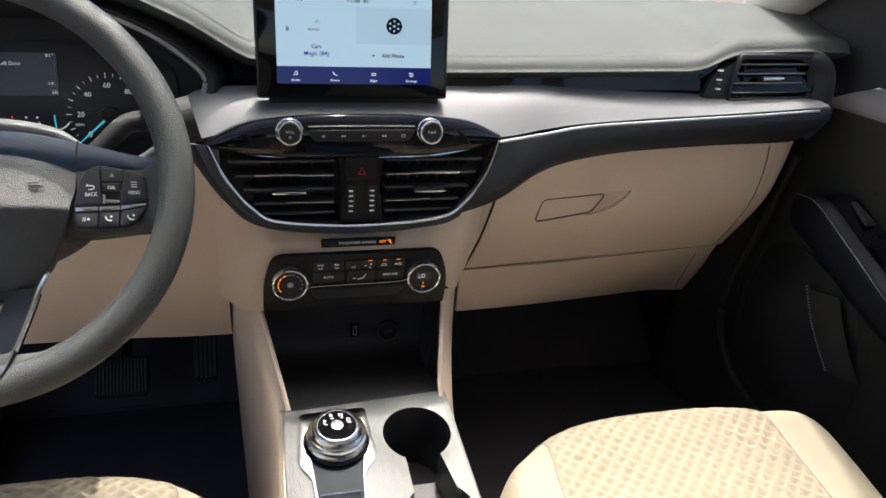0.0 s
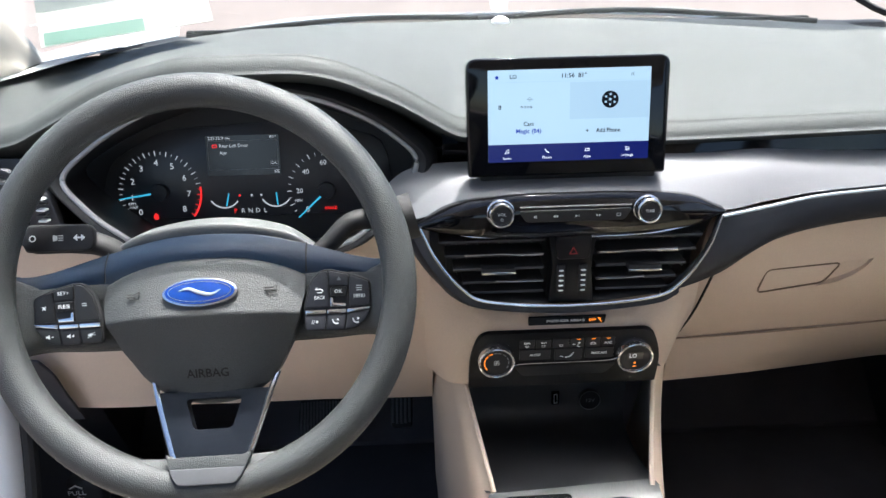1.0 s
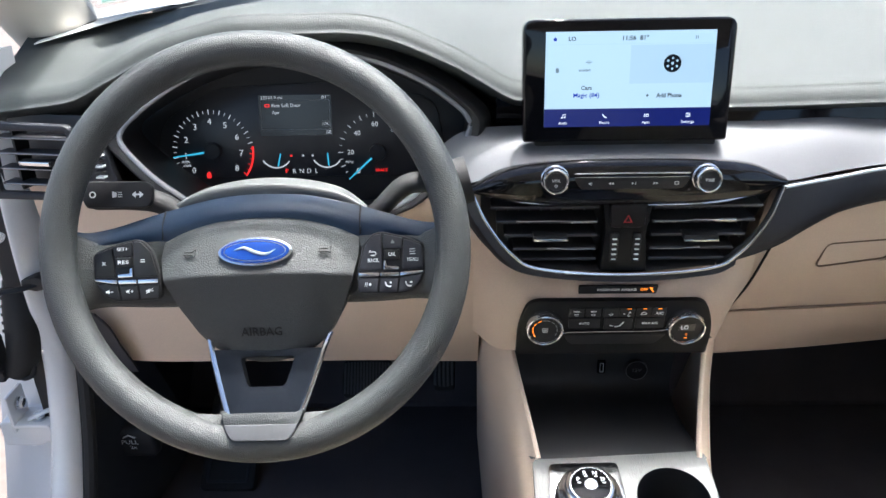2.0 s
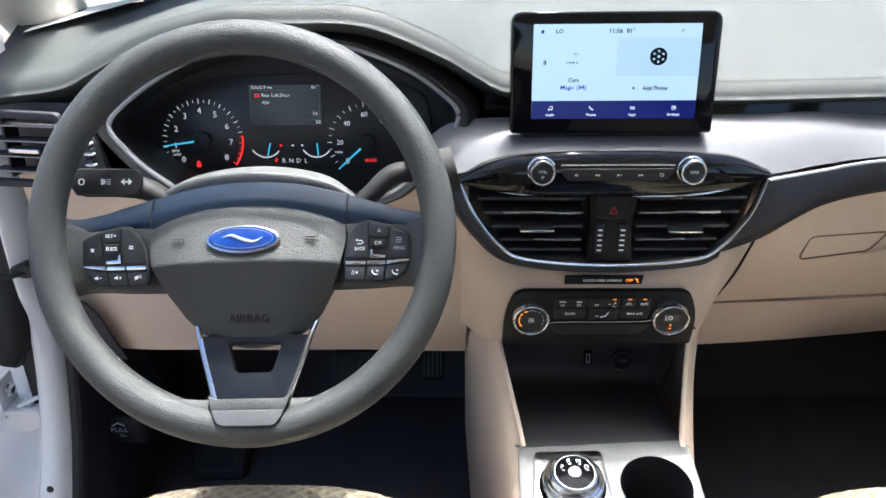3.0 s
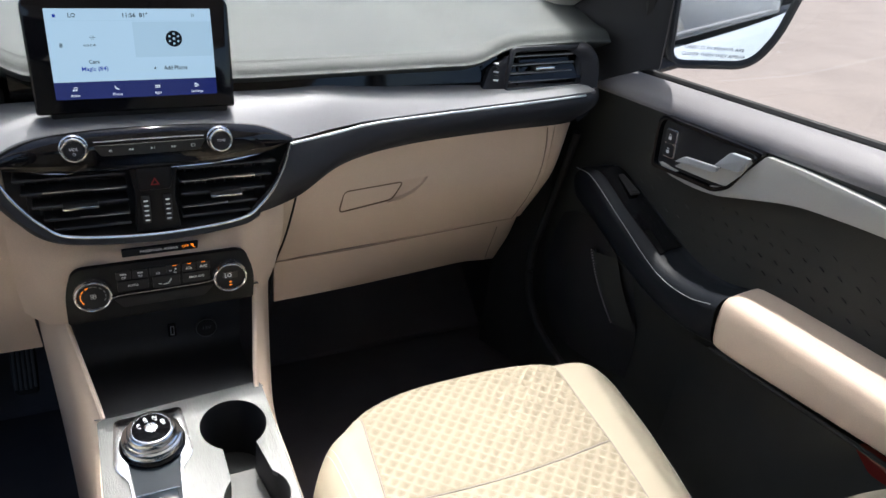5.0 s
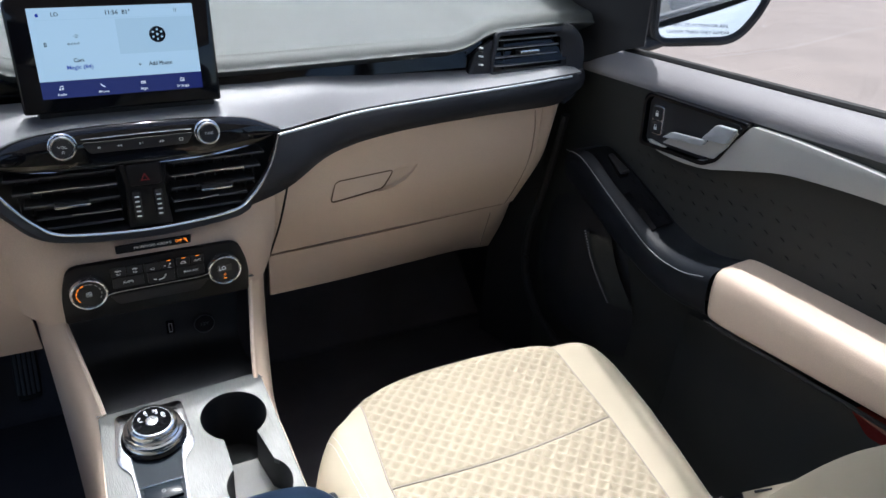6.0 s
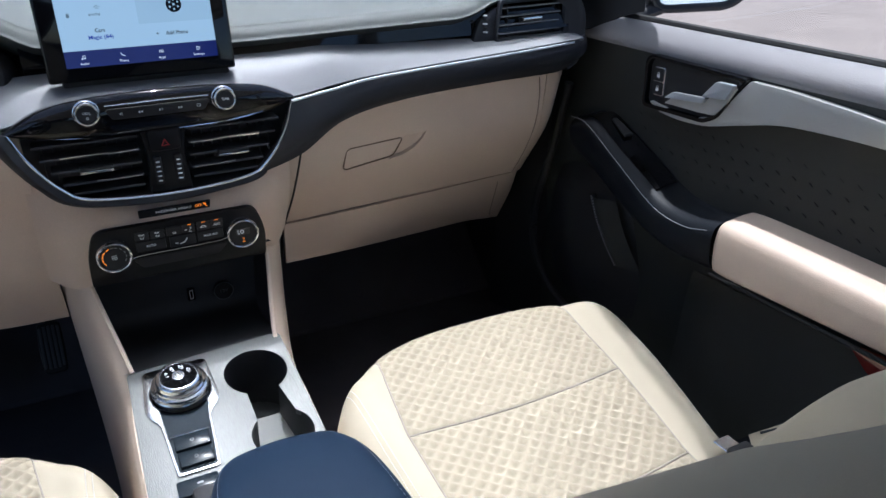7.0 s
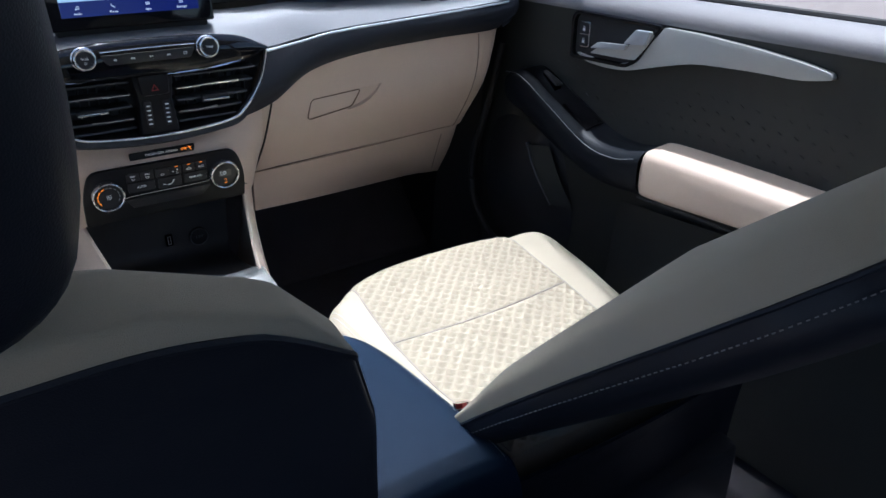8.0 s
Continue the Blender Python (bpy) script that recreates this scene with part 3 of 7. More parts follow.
for s in (-1, 1):
    arm = wheel_loft([[(s * x, y, z) for x, y, z in row] for row in (
        [(140, 20, -70), (215, 24, -64), (290, 20, -44), (345, 44, -6)], [(140, 14, -52), (215, 20, -46), (290, 14, -30), (345, 32, 4)], [(140, -30, -46), (215, -30, -40), (290, -34, -24), (345, -34, 10)],
        [(120, -92, -50), (215, -88, -44), (290, -84, -30), (342, -84, 4)], [(120, -106, -74), (215, -104, -66), (290, -100, -52), (338, -108, -8)])], 24, 20)
    part("spoke", shell(arm, 0.006), LEATHER, wheel, "grey lower part of the spoke")

# own sheet for the hub and spoke tops, so their shade can be coloured in
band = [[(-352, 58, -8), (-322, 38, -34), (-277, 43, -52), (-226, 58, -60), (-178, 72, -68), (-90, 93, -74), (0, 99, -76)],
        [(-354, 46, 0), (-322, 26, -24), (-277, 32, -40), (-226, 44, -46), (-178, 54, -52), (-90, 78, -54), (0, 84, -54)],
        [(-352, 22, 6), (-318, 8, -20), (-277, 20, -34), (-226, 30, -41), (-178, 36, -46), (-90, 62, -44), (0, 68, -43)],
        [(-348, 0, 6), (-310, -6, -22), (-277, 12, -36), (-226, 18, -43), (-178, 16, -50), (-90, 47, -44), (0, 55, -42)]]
part("upper_trim", shell(wheel_loft([mirrored(row) for row in band], 80, 18), 0.004), BANDSHADE, wheel, "hub and spoke tops with shade and sky reflection painted in blue-black")
for s in (-1, 1):
    part("cover_gap", tube([WM @ Vector((s * x * PX, y * PX, z * PX)) for x, y, z in ((180, 73, -66), (180, 50, -50), (180, 20, -44))], 0.0008, 6, steps=12), DARKLINE, wheel, "thin gap beside the airbag cover")
FM = on(WM, 0.003, -250 * PX, -22 * PX) @ pose(0, 0, 0, -19)
fork = rounded([(-102, 70), (102, 70), (88, 25), (58, -66), (42, -84), (-42, -84), (-58, -66), (-88, 25)], 8)
hole = rounded([(-50, 56), (50, 56), (34, 2), (-34, 2)], 9)
part("lower_spoke", prism(w_out(fork), 0.012, on(FM, 0, 0, -0.010), 0.003, holes=[w_out(hole)]), FORKBLACK, wheel, "black forked lower spoke")
for s in (-1, 1):
    part("fork_trim", tube([on(FM, s * x * PX, y * PX, z * PX).translation for x, y, z in ((112, 100, -4), (101, 66, 4), (89, 25, 5), (60, -62, 6), (52, -80, 6))], 0.0026, 8, steps=24), CHROME, wheel, "bright fork edge")
part("fork_foot", prism(w_out(rounded([(-64, -66), (64, -66), (60, -77), (48, -93), (-48, -93), (-60, -77)], [3, 3, 9, 9, 9, 9])), 0.011, on(FM, 0, 0, 0.004), 0.003), FOOTGREY, wheel, "grey painted fork foot")
# lighter slab: sunlight on the fork's lower end is put into its colour
part("fork_inlay", prism(w_out(rounded([(-74, -38), (-62, -46), (62, -46), (74, -38), (64, -67), (-64, -67)], 5)), 0.010, on(FM, 0, 0, 0.003), 0.003), LEATHER, wheel, "grey slab painted as the fork's sunlit lower end")
part("rim_base", wheel_loft((
    [(-150, -286, 0), (-60, -290, 2), (60, -290, 2), (150, -286, 0)], [(-150, -300, 22), (-60, -312, 16), (60, -312, 16), (150, -300, 22)], [(-150, -330, 24), (-60, -340, 22), (60, -340, 22), (150, -330, 24)]), 24, 8), LEATHER, wheel)

# badge: plain blue oval in a silver ring
BX = on(WM, 0.0, -0.0035, -9 * PX) @ pose(0, 0, 0, -21)
badge = part("badge", prism(circle(0.0325, 48, ry=0.0132), 0.004, BX, 0.0012), CHROME, wheel, "blue oval badge with a silver rim")
part("badge_face", prism(circle(0.0300, 48, ry=0.0112), 0.001, on(BX, 0, 0, 0.0038), 0.0004), BLUEOVAL, badge)
part("badge_line", prism(circle(0.0272, 40, ry=0.0093), 0.0004, on(BX, 0, 0, 0.0046), 0, holes=[circle(0.0265, 40, ry=0.0087)]), CHROME, badge)
part("badge_bar", tube([on(BX, x, y, 0.0049).translation for x, y in ((-0.018, 0.001), (-0.010, 0.003), (0.0, -0.001), (0.010, -0.003), (0.018, 0.001))], lambda f: 0.0004 + 0.0012 * math.sin(math.pi * f), 6, steps=40), PALE, badge, "plain pale flourish")
part("airbag_word", letters("AIRBAG", 0.0115, on(WM, 0.0, -150 * PX, -27.5 * PX) @ pose(0, 0, 0, 16), 0.0366, bold=0.0001), DARKLINE, hub, "embossed word")
for s in (-1, 1):
    hm = on(WM, s * 120 * PX, -6 * PX, -11 * PX) @ pose(0, 0, 0, -20, s * 8)
    part("horn_mark", merge(tube([hm @ Vector(p) for p in ((-0.005, 0.0015, 0), (0.0025, 0.0015, 0), (0.006, 0.004, 0), (0.006, -0.0032, 0), (0.0025, -0.001, 0), (-0.005, -0.001, 0))], 0.00045, 6, closed=True),
                            tube([hm @ Vector(p) for p in ((-0.0035, -0.001, 0), (-0.0018, -0.0034, 0), (0.0016, -0.0034, 0), (0.0025, -0.001, 0))], 0.00045, 6)), DARKLINE, hub)

# button pods: a rocker between two keys over three, with a bright bar between; units run from the pod's outer end and top
def pod_shape(side, pts, r):
    return w_out(rounded([(side * (296 - (x - 100) * 0.353), 21 - (y - 10) * 0.345) for x, y in pts], r))


for s, words in ((-1, ("×", "RES", "=")), (1, ("MENU", "OK", "BACK"))):
    key_mat = CHAR if s > 0 else KEYBLACK
    pm = on(WM, 0, 0, -0.0135)
    pod = part("button_pod", prism(pod_shape(s, ((98, 205), (102, 70), (200, 30), (310, 2), (355, 10), (405, 65), (442, 200), (440, 318), (245, 326), (175, 316), (120, 262)), 9), 0.004, pm, 0.0015), BLACK, wheel, "black button pod")
    tm = on(pm, 0, 0, 0.0035)
    at_pod = lambda x, y, z: on(tm, s * (296 - (x - 100) * 0.353) * PX, (21 - (y - 10) * 0.345) * PX, z)
    for pts, h in ((((108, 198), (110, 78), (202, 42), (211, 198)), 0.0020), (((312, 14), (350, 20), (395, 72), (430, 198), (312, 198)), 0.0020), (((207, 38), (305, 14), (306, 88), (210, 92)), 0.0024),
                   (((112, 226), (222, 240), (236, 316), (184, 308), (138, 276)), 0.0020), (((230, 240), (322, 240), (332, 316), (243, 317)), 0.0020), (((329, 240), (435, 238), (434, 310), (340, 316)), 0.0020)):
        part("key", prism(pod_shape(s, pts, 4), h, tm, 0.0007), key_mat, pod)
    part("rocker", prism(pod_shape(s, ((220, 98), (300, 96), (301, 142), (223, 146)), 3), 0.004, tm, 0.001), KEYBLACK, pod)
    part("rocker_foot", prism(pod_shape(s, ((226, 184), (288, 178), (290, 152), (303, 150), (305, 198), (228, 200)), 1.5), 0.003, tm, 0.0005), CHROME, pod)
    for pts in (((106, 206), (222, 212), (224, 232), (112, 216)), ((227, 212), (322, 212), (323, 233), (228, 233)), ((327, 212), (432, 210), (431, 232), (328, 233))):
        part("bright_bar", prism(pod_shape(s, pts, 1.5), 0.0025, tm, 0.0005), CHROME, pod)
    for k, (kx, ky) in enumerate(((158, 128), (261, 121), (356, 118))):
        part("legend", letters(words[k], 0.0046 if len(words[k]) > 1 else 0.008, at_pod(kx, ky if s < 0 or k == 1 else 150, 0.0042 if k == 1 else 0.0022), 0.0 if len(words[k]) < 3 else 0.0095), INK, pod)
    if s < 0:
        part("legend", letters("SET+", 0.0042, at_pod(256, 54, 0.0026), 0.0095), INK, pod)
    else:
        part("legend", prism([(-0.002, -0.0015), (0.002, -0.0015), (0, 0.002)], 0.0002, at_pod(256, 56, 0.0026)), INKDIM, pod)
        for q in range(3):
            part("legend", prism(rect(0.005, 0.0005, 0.0001, 1), 0.0002, at_pod(158, 96 + q * 12, 0.0022)), INK, pod)
        part("legend", tube([at_pod(356, 112, 0.0024) @ Vector(p) for p in ((-0.002, 0.0025, 0), (-0.0035, 0.001, 0), (0.0015, 0.001, 0), (0.003, -0.0005, 0), (0.0015, -0.002, 0), (-0.002, -0.002, 0))], 0.0004, 6), INK, pod)
    for k, kx in enumerate((180, 282, 385)):
        lm = at_pod(kx, 272, 0.0022)
        if s < 0:
            mark = [prism([(-0.003, -0.0008), (-0.0015, -0.0008), (0, -0.002), (0, 0.002), (-0.0015, 0.0008), (-0.003, 0.0008)], 0.0002, lm), prism(rect(0.0022, 0.0006, 0.0001, 1, 0.0024, 0), 0.0002, lm)]
            if k == 1:
                mark.append(prism(rect(0.0006, 0.0022, 0.0001, 1, 0.0024, 0), 0.0003, lm))
            if k == 2:
                mark.append(tube([lm @ Vector((-0.003, -0.0024, 0.0003)), lm @ Vector((0.003, 0.0024, 0.0003))], 0.0003, 6))
        elif k < 2:
            mark = [tube([lm @ Vector(p) for p in ((-0.0028, 0.0018, 0), (-0.0022, -0.0008, 0), (0.0, -0.0022, 0), (0.0022, -0.0020, 0))], 0.0006, 6, steps=10), prism(rect(0.0018, 0.0016, 0.0002, 1, 0.0018, 0.0012), 0.0002, lm)]
        else:
            mark = [tube([lm @ Vector((x, -0.0018, 0)), lm @ Vector((x + 0.0008, 0.0018, 0))], 0.0003, 6) for x in (-0.003, -0.0015)] + [prism(circle(0.0012, 12, 0.0016, 0), 0.0002, lm)]
        part("legend", merge(*mark), INK, pod)

# column shroud with its two stalks
column = thing("steering_column", (-0.361, -0.02, 0.66), "dark grey steering column shroud with two stalks", "steering column")
part("upper_shroud", loft([[WC @ Vector((x * 1.04 * PX, y * 0.98 * PX, (z - 48) * PX)) for x, y, z in row] for row in (
    [(-180, 20, -60), (-110, 50, -60), (0, 60, -60), (110, 50, -60), (180, 20, -60)], [(-194, 55, -44), (-122, 96, -40), (0, 112, -36), (122, 96, -40), (194, 55, -44)], [(-192, 66, -56), (-122, 110, -54), (0, 126, -52), (122, 110, -54), (192, 66, -56)], [(-185, 62, -120), (-120, 118, -120), (0, 138, -120), (120, 118, -120), (185, 62, -120)],
    [(-170, 62, -330), (-110, 112, -330), (0, 130, -330), (110, 112, -330), (170, 62, -330)])], 40, 24), SHROUD, column, "dark grey upper shroud")
part("lower_shroud", loft([[WC @ Vector((x * 1.04 * PX, y * 0.98 * PX, (z - 48) * PX)) for x, y, z in row] for row in (
    [(-190, 55, -50), (-150, -90, -60), (0, -170, -60), (150, -90, -60), (190, 55, -50)], [(-170, 62, -330), (-140, -80, -330), (0, -150, -330), (140, -80, -330), (170, 62, -330)])], 32, 8), BLACK, column, "black lower shroud")
for s in (-1, 1):
    stalk = part("stalk", tube([WC @ Vector((s * x * PX, y * PX, z * PX)) for x, y, z in ((150, 50, -110), (200, 84 if s < 0 else 62, -100), (255, 96 if s < 0 else 112, -95), (320, 100, -95) if s < 0 else (300, 120, -95))], lambda f: 0.010 + (0.006 if s < 0 else 0.002) * f, 16, steps=14, flat=0.8), RUBBER, column, "dark control stalk")
    sm = on(WC, s * 262 * PX, 92 * PX, -0.034)
    if s < 0:
        part("stalk_face", prism(rect(0.064, 0.024, 0.010, 6), 0.006, on(sm, -0.002, 0.004, 0.002), 0.002), BLACK, stalk, "black stalk face")
        mm = on(sm, 0, 0.004, 0.0082)
        part("stalk_mark", prism(circle(0.0030, 16, -0.024, 0), 0.0004, mm, holes=[circle(0.0021, 12, -0.024, 0)]), INK, stalk)
        part("stalk_mark", merge(prism(rounded([(-0.006, -0.003), (-0.002, -0.002), (-0.002, 0.002), (-0.006, 0.003)], 0.001), 0.0004, mm), *[prism(rect(0.004, 0.0007, 0.0001, 1, 0.001, q), 0.0004, mm) for q in (-0.002, 0, 0.002)]), INK, stalk)
        part("stalk_mark", merge(prism([(0.012, 0), (0.0155, -0.003), (0.0155, 0.003)], 0.0004, mm), prism([(0.0225, 0), (0.019, 0.003), (0.019, -0.003)], 0.0004, mm), prism(rect(0.005, 0.0016, 0.0002, 1, 0.01725, 0), 0.0004, mm)), INK, stalk)
        part("stalk_end", prism(rect(0.022, 0.025, 0.006, 6), 0.008, on(sm, -0.022, 0.004, -0.0015), 0.002), RUBBER, stalk)
    else:
        part("stalk_collar", tube([WC @ Vector((x * PX, y * PX, -94 * PX)) for x, y in ((300, 108), (330, 122))], 0.022, 20), RUBBER, stalk, "ribbed black collar")
        for kx in range(6):
            part("collar_rib", tube([WC @ Vector((x * PX, y * PX, -94 * PX)) for x, y in ((344 + kx * 4, 96), (352 + kx * 4, 140))], 0.0012, 6), CHAR, stalk)
        part("stalk_tip", tube([WC @ Vector((x * PX, y * PX, -94 * PX)) for x, y in ((340, 114), (378, 124))], 0.0215, 20), RUBBER, stalk)

# ---- touch screen ----
screen = thing("touch_screen", (-0.004, 0.055, 0.705), "upright black tablet screen lit in pale blue", "screen")
SM = face(-0.004, 0.0535, 0.7745, 8)
body = rounded([(-0.110, -0.064), (0.110, -0.064), (0.111, 0.064), (-0.111, 0.064)], [0.004, 0.004, 0.013, 0.013], 7)
case = part("case", prism(body, 0.020, on(SM, 0, 0, -0.020), 0.003, 3), GLOSS, screen, "gloss black case")
part("foot", box(-0.10, 0.10, 0.058, 0.10, 0.695, 0.725, 0.004), BLACK, screen)
DM, DW, DH = on(SM, 0.001, 0.002, 0.0), 0.177, 0.099


def ui(x, y, z=0.0009):
    return on(DM, (x - 0.5) * DW, (y - 0.5) * DH, z)


panel = part("display", prism(rect(DW, DH, 0.001), 0.0005, DM), LCD, screen, "lit pale blue display")
part("tile", prism(rect(DW * 0.497, DH * 0.40, 0.0005, 2), 0.0001, ui(0.752, 0.655, 0.0006)), LCD2, panel)
part("rule", prism(rect(DW * 0.97, 0.0004, 0.0001, 1), 0.0001, ui(0.5, 0.868, 0.0006)), LCD2, panel)
part("menu_bar", prism(rect(DW, DH * 0.195, 0.0005, 2), 0.0002, ui(0.5, 0.0975, 0.0006)), LCDBAR, panel)
for word, x, y, size, w, mt in (("LO", 0.155, 0.925, 0.0062, 0.0075, LCDINK), ("11:56  81°", 0.525, 0.925, 0.0066, 0.0265, LCDINK), ("8", 0.072, 0.60, 0.0070, 0, LCDINK), ("Cars", 0.25, 0.415, 0.0062, 0.0112, LCDINK),
                                ("Magic (84)", 0.25, 0.337, 0.0064, 0.0275, LCDBLUE), ("+", 0.615, 0.325, 0.0066, 0, LCDINK), ("Add Phone", 0.745, 0.325, 0.0066, 0.0265, LCDINK)):
    part("lettering", letters(word, size, ui(x, y), w, bold=0.00008), mt, panel)
for k, word in enumerate(("Audio", "Phone", "Apps", "Settings")):
    x = 0.115 + k * 0.251
    part("lettering", letters(word, 0.0042, ui(x, 0.042), (0.0095, 0.0105, 0.008, 0.0135)[k]), LCDWHITE, panel)
    im = ui(x, 0.115)
    if k == 0:
        icon = merge(prism(circle(0.0009, 10, -0.0014, -0.0014), 0.0001, im), prism(circle(0.0009, 10, 0.0016, -0.0010), 0.0001, im), prism([(-0.0007, -0.0014), (-0.0003, -0.0014), (-0.0003, 0.002), (-0.0007, 0.002)], 0.0001, im),
                     prism([(0.0021, -0.001), (0.0025, -0.001), (0.0025, 0.0024), (0.0021, 0.0024)], 0.0001, im), prism([(-0.0007, 0.0016), (0.0025, 0.002), (0.0025, 0.0026), (-0.0007, 0.0022)], 0.0001, im))
    elif k == 1:
        icon = tube([im @ Vector(p) for p in ((-0.0022, 0.0022, 0), (-0.0016, 0.0006, 0), (0, -0.0010, 0), (0.0022, -0.0018, 0))], 0.0005, 6, steps=8)
    elif k == 2:
        icon = merge(*[prism(rect(0.0013, 0.0013, 0.0002, 1, -0.0019 + 0.0019 * (q % 3), 0.001 - 0.0019 * (q // 3)), 0.0001, im) for q in range(6)])
    else:
        icon = merge(*[prism(rect(0.0052, 0.0005, 0.0001, 1, 0, 0.0016 - 0.0016 * q), 0.0001, im) for q in range(3)], *[prism(circle(0.0007, 8, (-0.001, 0.0013, -0.0004)[q], 0.0016 - 0.0016 * q), 0.0001, im) for q in range(3)])
    part("icon", icon, LCDWHITE, panel)
wm = ui(0.752, 0.66)
part("phone_wheel", prism(circle(0.0092, 32), 0.0002, wm), LCDINK, panel, "dark round wheel symbol")
for q in range(6):
    a = q * math.pi / 3 + 0.5
    part("wheel_spot", prism(circle(0.0013, 10, 0.0055 * math.cos(a), 0.0055 * math.sin(a)), 0.0001, on(wm, 0, 0, 0.0003)), LCD2, panel)
part("wheel_spot", prism(circle(0.0016, 10), 0.0001, on(wm, 0, 0, 0.0003)), LCD2, panel)
hm = ui(0.055, 0.925)
part("icon", merge(prism([(-0.0022, 0), (0.0022, 0), (0, 0.002)], 0.0001, hm), prism(rect(0.003, 0.0022, 0.0002, 1, 0, -0.001), 0.0001, hm)), LCDBLUE, panel)
part("icon", merge(*[prism(rect(0.0005, 0.0036, 0.0001, 1, q, 0), 0.0001, ui(0.885, 0.925)) for q in (-0.001, 0.001)]), LCDINK, panel)
im = ui(0.235, 0.60)
part("icon", merge(*[prism(circle(0.0012, 12, -0.005 + q * 0.0034, 0), 0.0001, im, holes=[circle(0.0007, 8, -0.005 + q * 0.0034, 0)]) for q in range(4)], prism(rect(0.0068, 0.0004, 0.0001, 1, 0.004, 0.0083), 0.0001, im),
                   prism(rect(0.003, 0.0004, 0.0001, 1, 0.004, 0.0098), 0.0001, im), prism(rect(0.003, 0.0004, 0.0001, 1, 0.004, 0.0067), 0.0001, im)), LCDINK, panel)

# ---- audio panel ----
audio = thing("audio_panel", (0, 0.03, 0.65), "gloss black audio panel with two chrome-ringed knobs", "audio panel")
AX = (-0.174, -0.13, -0.07, 0.0, 0.07, 0.13, 0.174)
rows = [[(x, y, z) for x, y, z in zip(AX, ys, zs)] for ys, zs in (
    ((0.040, 0.038, 0.035, 0.034, 0.035, 0.038, 0.040), (0.665, 0.686, 0.694, 0.695, 0.694, 0.688, 0.670)), ((0.031, 0.023, 0.020, 0.019, 0.020, 0.023, 0.033), (0.664, 0.686, 0.696, 0.698, 0.696, 0.688, 0.669)),
    ((0.028, 0.014, 0.010, 0.009, 0.010, 0.014, 0.030), (0.662, 0.674, 0.679, 0.680, 0.679, 0.675, 0.667)), ((0.028, 0.016, 0.012, 0.012, 0.012, 0.017, 0.031), (0.660, 0.655, 0.652, 0.651, 0.652, 0.656, 0.665)),
    ((0.036, 0.034, 0.032, 0.032, 0.032, 0.034, 0.038), (0.659, 0.653, 0.650, 0.649, 0.650, 0.654, 0.664)))]
front = part("panel", loft(rows, 60, 20), GLOSS, audio, "gloss black curved face")
part("silver_line", tube([(-0.061, 0.0085, 0.6875), (0.0, 0.0065, 0.6885), (0.060, 0.0085, 0.6875)], 0.0018, 8, steps=20, flat=0.6), CHROME, audio)
part("lower_line", tube([(-0.162, 0.026, 0.659), (-0.12, 0.018, 0.6535), (-0.085, 0.013, 0.6505)], lambda f: 0.0004 + 0.0026 * math.sin(math.pi * f), 8, steps=20, flat=0.5), CHROME, audio)
part("lower_line", tube([(0.02, 0.012, 0.6500), (0.08, 0.013, 0.6515), (0.13, 0.019, 0.657), (0.165, 0.028, 0.664)], lambda f: 0.0004 + 0.0032 * math.sin(math.pi * min(1, 0.1 + f)), 8, steps=24, flat=0.5), CHROME, audio)
part("key_strip", prism(rounded([(-0.062, 0.0065), (0.062, 0.0065), (0.054, -0.0065), (-0.054, -0.0065)], 0.004), 0.002, face(0, 0.010, 0.6765, 4), 0.0006), BLACK, audio)
for k, x in enumerate((-0.045, -0.022, 0.002, 0.025, 0.047)):
    lm = face(x, 0.0076, 0.6765, 4)
    tri = lambda dx, s=1: prism([(dx - s * 0.0012, -0.0015), (dx + s * 0.0014, 0), (dx - s * 0.0012, 0.0015)][::s], 0.0001, lm)
    bm = (merge(tri(0.0, -1), prism(rect(0.0006, 0.0036, 0.0001, 1, 0.0022, 0), 0.0001, lm)), merge(tri(-0.0014, -1), tri(0.0014, -1)), merge(tri(-0.0012), prism(rect(0.0006, 0.003, 0.0001, 1, 0.0016, 0), 0.0001, lm)),
          merge(tri(-0.0014), tri(0.0014)), prism(rect(0.0046, 0.0034, 0.0008, 2), 0.0001, lm, holes=[rect(0.0036, 0.0024, 0.0006, 2)]))[k]
    part("legend", bm, INK, front)
for x, word in ((-0.0815, "VOL"), (0.0785, "TUNE")):
    km = face(x, 0.014, 0.681, 5)
    knob = part("knob", lathe([(0.0152, 0), (0.0152, 0.004), (0.0142, 0.005), (0.0142, 0.012), (0.0132, 0.0145), (0.0112, 0.0150), (0.0108, 0.0138), (0.0001, 0.0138)], 48, km), CHROME, audio, "chrome-ringed knob")
    part("knob_edge", tube([on(km, 0.0124 * math.cos(k * math.pi / 24), 0.0124 * math.sin(k * math.pi / 24), 0.0147).translation for k in range(48)], 0.0013, 8, closed=True), CHROME, knob)
    part("knob_face", lathe([(0.0107, 0), (0.0104, 0.0010), (0.0001, 0.0012)], 40, on(km, 0, 0, 0.0139)), BLACK, knob)
    part("knob_ring", lathe([(0.0098, 0.0), (0.0095, 0.0006), (0.0092, 0.0)], 40, on(km, 0, 0, 0.0151)), CHROME, knob)
    part("legend", letters(word, 0.0046, on(km, 0, 0.001 if word == "VOL" else 0, 0.0153), 0.0095), INK, knob)
    if word == "VOL":
        part("legend", prism(circle(0.0016, 16, 0, -0.0045), 0.0001, on(km, 0, 0, 0.0152), holes=[circle(0.0011, 12, 0, -0.0045)]), INK, knob)

